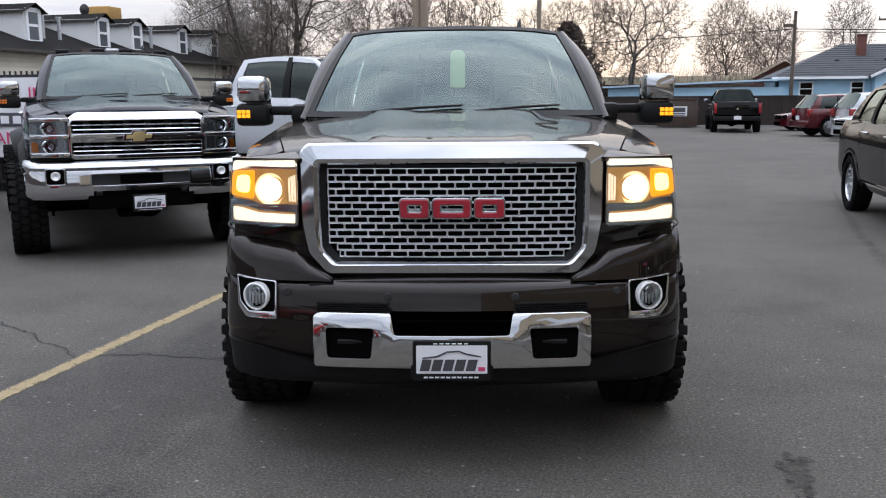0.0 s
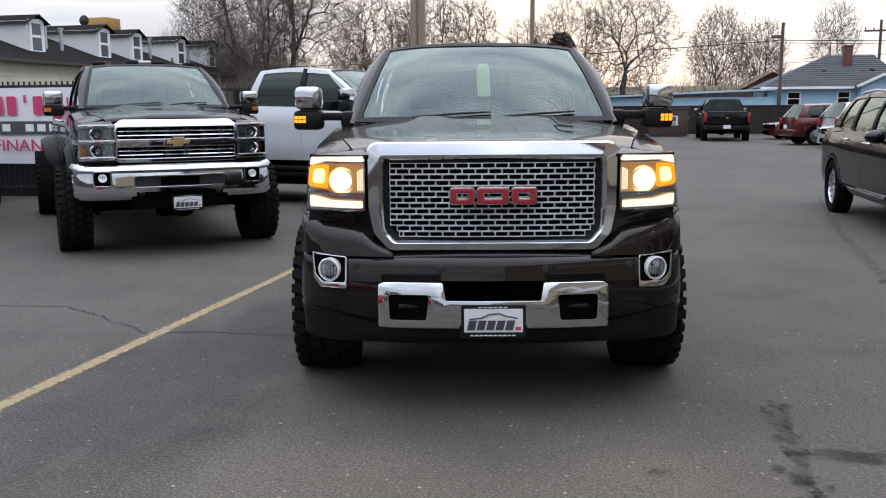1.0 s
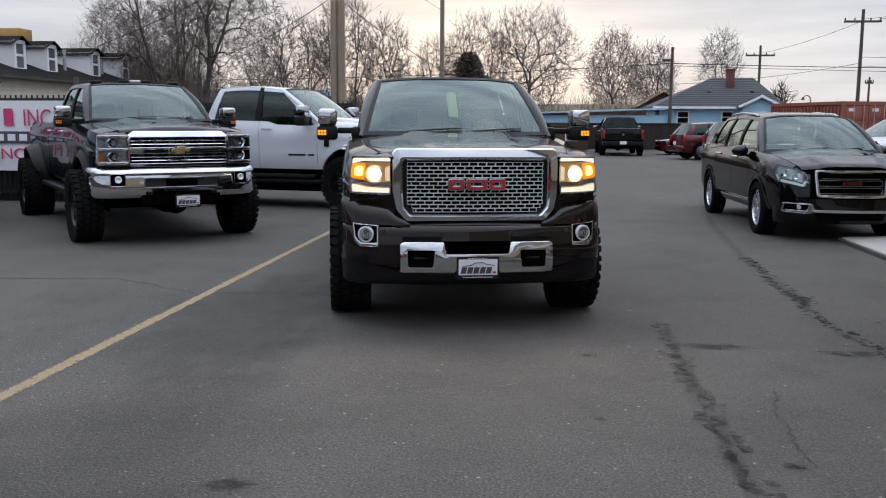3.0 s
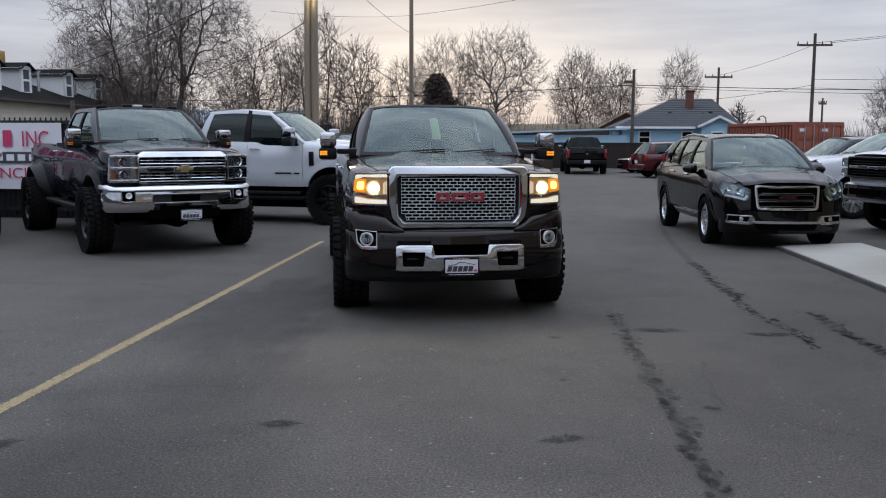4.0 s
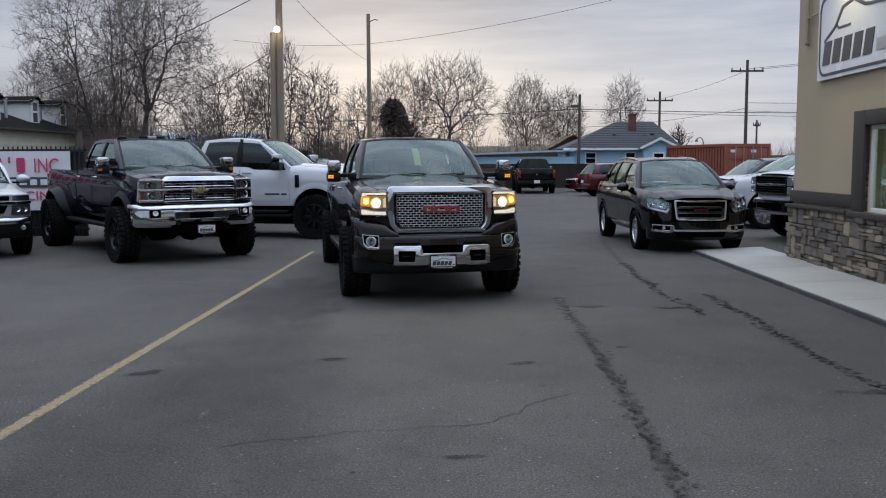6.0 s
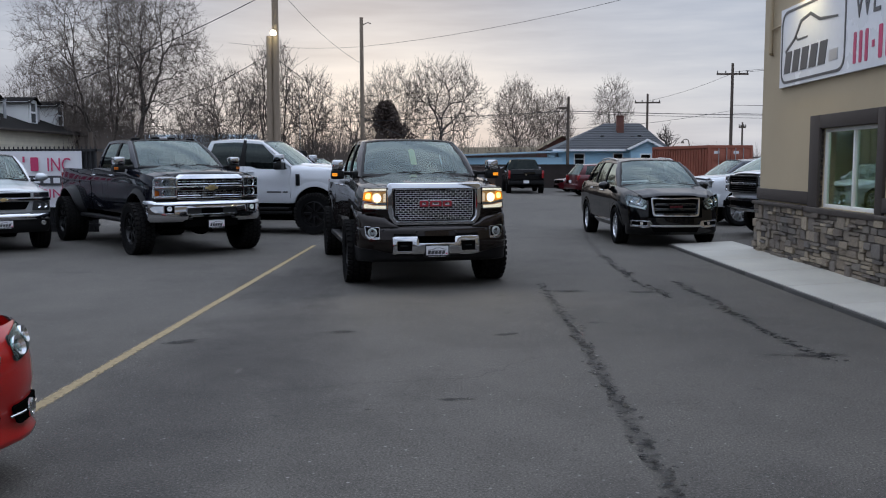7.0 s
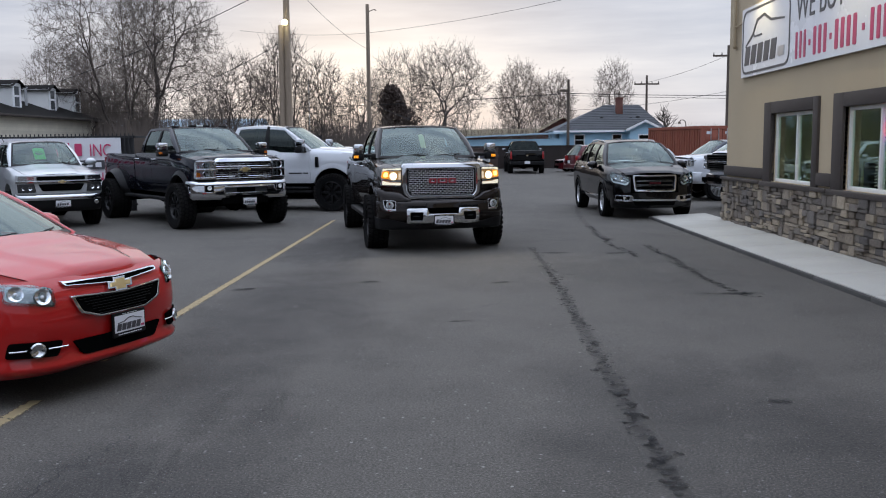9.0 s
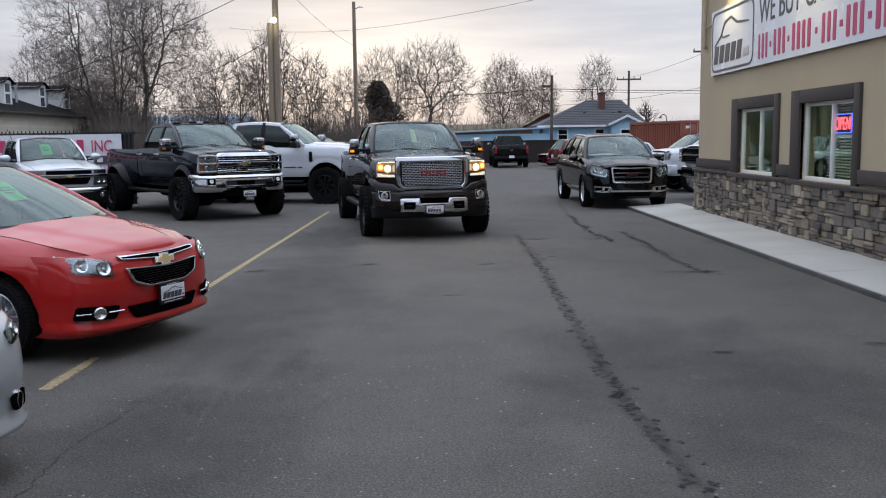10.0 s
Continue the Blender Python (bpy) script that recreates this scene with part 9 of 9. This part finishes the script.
            lathe(bm, [(0.0005, -0.007), (r * 0.22, -0.005), (r * 0.28, 0.004)], "y", 14)
            bm.transform(pose(*p, -20, 0, slope(sg * x) * 0.8))
            part("bulb_shield", bm, "satin", hl)
        if not red:
            plate("side_marker", [S(rounded([(0.80, 0.735), (0.90, 0.770), (0.885, 0.748), (0.80, 0.690)], 0.01, 2))], 0.008, "amber", hl, warp=lambda co: hy(co, -0.014))
        plate("headlamp_lens", [S(out)], 0.003, "lens", hl, warp=lambda co: hy(co, -0.017))
        fz = plate("fog_pocket", [S(rounded([(0.50, 0.385), (0.78, 0.40), (0.80, 0.30), (0.54, 0.285)] if red else [(0.58, 0.380), (0.74, 0.385), (0.74, 0.305), (0.60, 0.300)], 0.02, 3))], 0.02, "void", bp, warp=wrap(0.008))
        bm = bmesh.new()
        lathe(bm, [(0.0005, -0.006), (0.03, -0.012), (0.040, -0.02), (0.050, -0.014), (0.050, 0.01)], "y", 22)
        bm.transform(pose(sg * 0.655, yb(0.655) + (0.0 if red else 0.022), 0.342, 0, 0, slope(sg * 0.655)))
        part("fog_lamp", bm, "chrome", fz)
        if red:
            bm = bmesh.new()
            tube(bm, [Vector((sg * x, yb(x) - 0.006, 0.343 + 0.01 * (x - 0.65))) for x in (0.47, 0.55, 0.60)], 0.006, sides=6)
            part("fog_trim", bm, "chrome", fz)
            bm = bmesh.new()
            tube(bm, [Vector((sg * x, yb(x) - 0.006, 0.343)) for x in (0.71, 0.75, 0.79)], 0.006, sides=6)
            part("fog_trim", bm, "chrome", fz)
            bm = bmesh.new()
            disc(bm, 0.013, 0.012, (sg * 0.42, 0.10, 0.985), "z", 10)
            part("washer_jet", bm, "black_plastic", root)
        car_mirror(root, sg, 0.965, 0.78, 1.00, paint_name)
    part("tail_panel", boxes((-0.72, 0.72, 3.40, 3.56, 0.30, 0.95), bevel=0.07), paint_name, root)
    bm = bmesh.new()
    sheet(bm, span(2.95, 3.60, 6), span(-1, 1, 10), lambda y, u: Vector((u * 0.70, y, 0.985 + 0.02 * (1 - u * u) - 0.05 * (y - 2.95))))
    part("boot_lid", bm, paint_name, root, smooth=60)
    return root


# ---- the silver compact pickup with the green price tag ----
def silver_pickup(m):
    c = hd_config(lift=0.0, hw=0.88, yf=-0.74, yr=4.30, wb=3.2, rock=0.58, arch=0.46, arch_z=0.50, r=0.40, tw=0.28, track=0.80, style="suv", arch_mat="silver_paint", arch_out=0.01, sill=None, handle="silver_paint")
    c.update(belt=curve1([(-0.74, 1.12), (-0.3, 1.18), (0.45, 1.28), (2.6, 1.32), (4.3, 1.28)]), hood_f=-0.80, hood_w=curve1([(-0.80, 0.66), (-0.3, 0.71), (0.5, 0.73)]), hood_z=curve1([(-0.80, 1.13), (-0.4, 1.20), (0.45, 1.30)]),
             wsb=(0.45, 1.33, 0.75), wst=(1.10, 1.80, 0.60), roof_r=(2.2, 1.81, 0.60), back=(2.42, 1.33, 0.74), bow=0.14, front_glass="glass",
             panels=[("fender", -0.70, 0.46, "hood"), ("front_door", 0.46, 1.45, "belt"), ("rear_door", 1.45, 2.42, "belt"), ("bed_side", 2.46, 4.30, "belt")],
             bulge=lambda u, v: 0.02 / (1 + math.exp((abs(u) - 0.55) / 0.03)))
    root, _ = base_vehicle("pickup_truck", "silver compact crew-cab pickup with a bright green price tag", "pickup truck", m, c, "silver_paint")
    truck_bed(root, c, "silver_paint", 2.46)
    cabin_inside(root, c, (-0.05, "tag_green", 0.12, 0.19))
    plan, yb, slope = make_plan(-0.93, 0.14, 0.82, 0.62, 1.6)
    wrap = lambda off: (lambda co: Vector((co.x, co.y + yb(co.x) + off, co.z)))
    bm = bmesh.new()
    front_skin(bm, span(-1.1, 1.1, 34), [0.59, 0.61, 0.65, 0.69, 0.73, 0.75], plan, curve1([(0.59, 0.05), (0.61, 0.0), (0.65, -0.006), (0.69, 0.002), (0.73, 0.03), (0.75, 0.09)]))
    bp = part("front_bumper", bm, "chrome", root, smooth=45)
    bm = bmesh.new()
    front_skin(bm, span(-1.05, 1.05, 30), [0.36, 0.42, 0.52, 0.60], plan, curve1([(0.36, 0.10), (0.42, 0.04), (0.60, 0.02)]))
    part("lower_valance", bm, "black_plastic", root, smooth=50)
    body = plate("front_panel", [rounded([(-0.86, 0.73), (0.86, 0.73), (0.84, 1.14), (-0.84, 1.14)], 0.03, 3)], 0.10, "silver_paint", root, bevel=0.02, warp=wrap(0.07))
    plate("grille", [rounded([(-0.48, 1.025), (0.48, 1.025), (0.48, 1.105), (-0.48, 1.105)], 0.01, 2)], 0.02, "void", body, warp=wrap(0.014))
    plate("grille", [rounded([(-0.46, 0.945), (0.46, 0.945), (0.38, 0.80), (-0.38, 0.80)], 0.02, 2)], 0.02, "void", body, warp=wrap(0.014))
    plate("chrome_bar", [rect(-0.86, 0.86, 0.962, 1.012, 0.006)], 0.03, "chrome", body, bevel=0.006, warp=wrap(0.0))
    bowtie(body, pose(0, -0.955, 0.987), 0.7)
    for sg in (-1, 1):
        S = lambda pts: [(sg * p[0], p[1]) for p in pts]
        plate("headlamp", [S(rounded([(0.53, 1.025), (0.83, 1.025), (0.82, 1.115), (0.53, 1.110)], 0.015, 3))], 0.03, "reflector", root, "clear headlamp", warp=wrap(0.01))
        plate("headlamp", [S(rounded([(0.50, 0.775), (0.83, 0.775), (0.84, 0.950), (0.53, 0.950)], 0.015, 3))], 0.03, "dark_grey", root, warp=wrap(0.01))
        for x in (0.62, 0.74):
            bm = bmesh.new()
            lathe(bm, [(0.0005, 0.0), (0.03, -0.012), (0.04, -0.022), (0.044, 0.01)], "y", 18, (sg * x, yb(x) + 0.006, 0.865))
            part("lamp_bowl", bm, "reflector", root)
        bm = bmesh.new()
        disc(bm, 0.045, 0.03, (sg * 0.70, yb(0.70) + 0.01, 0.54), "y", 18)
        part("fog_lamp", bm, "reflector", root)
        car_mirror(root, sg, 1.0, 0.62, 1.38, "silver_paint")
    dealer_plate(root, pose(0.0, -0.955, 0.53))
    bm = bmesh.new()
    tube(bm, [(-0.60, 1.75, 1.82), (-0.68, 1.80, 2.05)], 0.008, 0.006, 6)
    part("aerial", bm, "black_plastic", root)
    return root


# ---- vehicles further off ----
def plain_front(root, c, mat, w, z0, z1, lamp="reflector"):
    plan, yb, slope = make_plan(c["yf"] - 0.18, 0.18, c["hw"] - 0.07, c["hw"] - 0.3, 1.4)
    bm = bmesh.new()
    zs = [z0, z0 + 0.03, lerp(z0, z1, 0.35), lerp(z0, z1, 0.7), z1 - 0.05, z1]
    front_skin(bm, span(-c["hw"] - 0.2, c["hw"] + 0.2, 26), zs, plan, curve1([(z0, 0.08), (z0 + 0.03, 0.0), (z1 - 0.05, 0.05), (z1, 0.12)]))
    bp = part("front_bumper", bm, mat, root, smooth=55)
    plate("grille", [rect(-w, w, lerp(z0, z1, 0.62), lerp(z0, z1, 0.92), 0.03)], 0.03, "void", bp, warp=lambda co: Vector((co.x, co.y + yb(co.x) + 0.035, co.z)))
    plate("grille_bar", [rect(-w, w, lerp(z0, z1, 0.75), lerp(z0, z1, 0.79))], 0.03, "chrome", bp, warp=lambda co: Vector((co.x, co.y + yb(co.x) + 0.015, co.z)))
    plate("lower_inlet", [rect(-w, w, lerp(z0, z1, 0.1), lerp(z0, z1, 0.38), 0.03)], 0.03, "void", bp, warp=lambda co: Vector((co.x, co.y + yb(co.x) + 0.0, co.z)))
    for sg in (-1, 1):
        a, b = w + 0.03, c["hw"] - 0.08
        lp = [(sg * a, lerp(z0, z1, 0.68)), (sg * b, lerp(z0, z1, 0.72)), (sg * b, z1), (sg * a, z1 - 0.04)]
        plate("headlamp", [rounded(lp, 0.03, 3)], 0.05, lamp, root, "clear headlamp", warp=lambda co: Vector((co.x, co.y + yb(co.x) + 0.05, co.z)))


def plain_rear(root, c, mat, z0, z1, bumper):
    y = c["yr"]
    bm = bmesh.new()
    sheet(bm, span(-1, 1, 14), span(0, 1, 6), lambda u, v: Vector((u * (c["hw"] - 0.10), y + 0.05 - 0.14 * u * u - 0.10 * v, lerp(z0, z1, v))), 0.03)
    part("tail_panel", bm, mat, root, smooth=60)
    part("rear_bumper", boxes((-c["hw"] + 0.10, c["hw"] - 0.10, y - 0.10, y + 0.12, z0 - 0.08, z0 + 0.18), bevel=0.05), bumper, root)
    plate("number_plate", [rect(-0.15, 0.15, -0.075, 0.075, 0.01)], 0.01, "plate_white", root, m=pose(0, y + 0.09, lerp(z0, z1, 0.45), 0, 0, 180))
    for sg in (-1, 1):
        x = sg * (c["hw"] - 0.16)
        part("tail_lamp", boxes((x - 0.09, x + 0.09, y - 0.18, y + 0.02, lerp(z0, z1, 0.55), z1 - 0.02), bevel=0.03), "red_lens", root)


def plain_suv(name, label, category, m, mat, hw=0.93, high=1.72, length=4.7, group=""):
    k = high / 1.72
    c = dict(hw=hw, yf=-0.72, yr=length - 0.95, wb=2.85, rock=0.34 * k, arch=0.41, arch_z=0.36, r=0.36, tw=0.24, track=hw - 0.12, style="suv", nose=0.7, nose_in=0.15, tail=0.5, tail_in=0.10, roll=0.07, tuck=0.06)
    c.update(belt=curve1([(-0.72, 0.86 * k), (-0.3, 0.97 * k), (0.4, 1.06 * k), (3.75, 1.14 * k)]), hood_f=-0.78, hood_w=curve1([(-0.78, 0.55), (0.3, 0.74)]), hood_z=curve1([(-0.78, 0.90 * k), (-0.3, 1.0 * k), (0.35, 1.07 * k)]),
             wsb=(0.28, 1.08 * k, hw - 0.12), wst=(1.05, 1.62 * k, hw - 0.30), roof_r=(c["yr"] - 0.42, 1.63 * k, hw - 0.32), back=(c["yr"] - 0.08, 1.14 * k, hw - 0.14), crown=0.05, arc=0.04, bow=0.16,
             panels=[("fender", -0.68, 0.45, "hood"), ("front_door", 0.45, 1.45, "belt"), ("rear_door", 1.45, 2.45, "belt"), ("quarter_panel", 2.45, c["yr"], "belt")],
             pillars=[(0.0, 0.05, 0.0, 0.05), (0.36, 0.39, 0.22, 0.26), (0.66, 0.70, 0.64, 0.68), (0.90, 1.0, 0.93, 1.0)], handle=mat)
    root, _ = base_vehicle(name, label, category, m, c, mat, group)
    cabin_inside(root, c)
    plain_front(root, c, mat, 0.42, 0.24 * k, 0.92 * k)
    plain_rear(root, c, mat, 0.45 * k, 1.13 * k, mat)
    for sg in (-1, 1):
        car_mirror(root, sg, hw + 0.07, 0.62, 1.12 * k, mat)
    return root


def plain_pickup(label, m, mat, bumper, lift=0.0, hw=0.95, k=1.0, rear="chrome", tall=False):
    c = hd_config(lift=lift, hw=hw, r=0.40, tw=0.27, track=hw - 0.10, style="suv", arch=0.46, arch_mat=mat, arch_out=0.012, sill=None, rear_bumper=rear, yr=4.5, wb=3.55, rear_glass="dark_glass")
    c["panels"] = [("fender", -0.74, 0.52, "hood"), ("front_door", 0.52, 1.62, "belt"), ("rear_door", 1.62, 2.60, "belt"), ("bed_side", 2.64, 4.5, "belt")]
    for key in ("belt", "hood_z"):
        c[key] = (lambda f: (lambda y: f(y) * k))(c[key])
    for key in ("wsb", "wst", "roof_r", "back"):
        y, z, w = c[key]
        c[key] = (min(y, 2.6), z * k, min(w, hw - 0.10) if key in ("wsb", "back") else w - 0.03)
    c["rock"] *= 0.85
    root, _ = base_vehicle("pickup_truck", label, "pickup truck", m, c, mat)
    truck_bed(root, c, mat, 2.64)
    cabin_inside(root, c)
    plain_front(root, c, mat, 0.60, 0.50 + lift, (1.30 + lift) * k)
    if tall:
        # tall black grille with a chrome bar and badge, stacked lamps beside it, deep stepped bumper
        gw = lambda off: (lambda co: Vector((co.x, co.y + c["yf"] - 0.17 + 0.10 * co.x * co.x + off, co.z)))
        gr = plate("grille_frame", [rect(-0.63, 0.63, 0.92 + lift, 1.30 + lift, 0.04), rect(-0.595, 0.595, 0.955 + lift, 1.27 + lift, 0.03)], 0.06, "black_plastic", root, bevel=0.012, warp=gw(-0.03))
        plate("grille_mesh", [rect(-0.60, 0.60, 0.95 + lift, 1.275 + lift)], 0.02, "void", gr, warp=gw(0.0))
        for z in (1.00, 1.045, 1.18, 1.225):
            plate("grille_slat", [rect(-0.59, 0.59, z + lift - 0.008, z + lift + 0.008)], 0.02, "black_plastic", gr, warp=gw(-0.015))
        plate("grille_bar", [rect(-0.60, 0.60, 1.09 + lift, 1.145 + lift)], 0.03, "chrome", gr, bevel=0.008, warp=gw(-0.035))
        plate("badge", [rect(-0.10, 0.10, 1.085 + lift, 1.150 + lift, 0.02)], 0.02, "chrome", gr, bevel=0.006, m=pose(0, c["yf"] - 0.225, 0))
        for sg in (-1, 1):
            for z0, z1 in ((0.93, 1.09), (1.11, 1.28)):
                lp = [(sg * 0.65, z0 + lift), (sg * 0.93, z0 + lift + 0.01), (sg * 0.92, z1 + lift - 0.02), (sg * 0.65, z1 + lift)]
                hl = plate("headlamp", [rounded(lp, 0.03, 3)], 0.06, "lamp_back", root, "clear stacked headlamp", warp=gw(-0.02))
                bm = bmesh.new()
                lathe(bm, [(0.0005, 0.0), (0.045, -0.012), (0.06, -0.03), (0.07, -0.01)], "y", 20, (sg * 0.78, c["yf"] - 0.13, (z0 + z1) / 2 + lift))
                part("lamp_bowl", bm, "reflector", hl)
            a, b = sorted((sg * 0.62, sg * 0.90))
            part("fog_pocket", boxes((a, b, c["yf"] - 0.20, c["yf"] - 0.05, 0.60 + lift, 0.72 + lift), bevel=0.02), "void", root)
        plate("bumper_inlet", [rect(-0.46, 0.46, 0.63 + lift, 0.74 + lift, 0.02)], 0.02, "void", root, warp=lambda co: Vector((co.x, co.y + c["yf"] - 0.255 + 0.14 * co.x * co.x, co.z)))
    plan, yb, slope = make_plan(c["yf"] - 0.24, 0.14, hw - 0.05, hw - 0.28, 1.6)
    bm = bmesh.new()
    front_skin(bm, span(-hw - 0.2, hw + 0.2, 26), [0.55 + lift, 0.58 + lift, 0.70 + lift, 0.80 + lift, 0.83 + lift], plan, curve1([(0.55 + lift, 0.06), (0.58 + lift, 0.0), (0.80 + lift, 0.015), (0.83 + lift, 0.10)]))
    part("bumper_bar", bm, bumper, root, smooth=45)
    plate("number_plate", [rect(-0.15, 0.15, -0.075, 0.075, 0.01)], 0.01, "plate_white", root, m=pose(0, 4.66, c["rock"] + 0.12, 0, 0, 180))
    plate("gate_badge", [rect(-0.05, 0.05, -0.04, 0.04, 0.02)], 0.01, "chrome", root, m=pose(0, 4.51, 1.12 * k + lift, 0, 0, 180))
    for sg in (-1, 1):
        car_mirror(root, sg, hw + 0.10, 0.68, 1.5 * k + lift, "black_plastic")
    return root


bronze_pickup(pose(-0.53, 4.74, 0, 0, 0, 12.2))
slate_pickup(pose(-5.05, 8.94, 0, 0, 0, 38.0))
white_pickup(pose(-3.17, 13.9, 0, 0, 0, 80))
black_suv(pose(4.17, 10.60, 0, 0, 0, 2.8))
saloon("car", "glossy red compact saloon with black mesh grille and green price tag", pose(-3.30, -3.68, 0.05, 0, 0, 68), "red_paint", True)
saloon("car", "silver compact car with amber side marker", pose(-3.33, -7.17, 0.05, 0, 0, 66), "silver_paint", False, False)
silver_pickup(pose(-8.97, 9.28, 0, 0, 0, 36.6))
plain_pickup("black pickup seen from behind near the brown fence", pose(3.62, 44.8, 0, 0, 0, 180.5), "jet", "jet", 0.0, 0.98, 0.90, "black_plastic")
plain_suv("suv", "dark red SUV parked by the fence", "SUV", pose(9.25, 38.2, 0, 0, 0, 104), "maroon", 0.9, 1.60, 4.6)
plain_suv("car", "dark red car parked nose out by the fence", "car", pose(6.45, 43.4, 0, 0, 0, -80), "maroon", 0.88, 1.3, 4.5)
plain_suv("minivan", "silver minivan parked beside the red SUV", "minivan", pose(10.6, 36.0, 0, 0, 0, 103), "silver_paint", 0.95, 1.66, 4.9)
plain_suv("car", "pale blue-grey car parked nose out", "car", pose(7.2, 33.3, 0, 0, 0, -62), "silver_paint", 0.86, 1.42, 4.4)
plain_pickup("white pickup with black grille and chrome bumper parked beyond the office", pose(7.28, 12.45, 0, 0, 0, -80), "white_paint", "chrome", 0.06, 1.0, 1.0, "chrome", True)
plain_pickup("older pearl white pickup parked in the same row", pose(7.22, 16.45, 0, 0, 0, -85), "white_paint", "white_paint", 0.0, 0.96, 0.92)
plain_suv("suv", "dark blue-grey SUV parked beyond the white pickups", "SUV", pose(7.3, 19.5, 0, 0, 0, -84), "navy", 0.95, 1.78)
plain_suv("car", "silver car parked behind the white pickup", "car", pose(-3.0, 24.0, 0, 0, 0, 66), "silver_paint", 0.9, 1.66, 4.6)
plain_suv("suv", "dark SUV parked behind the white pickup", "SUV", pose(-3.4, 19.6, 0, 0, 0, 70), "navy", 0.93, 1.85, 4.7)
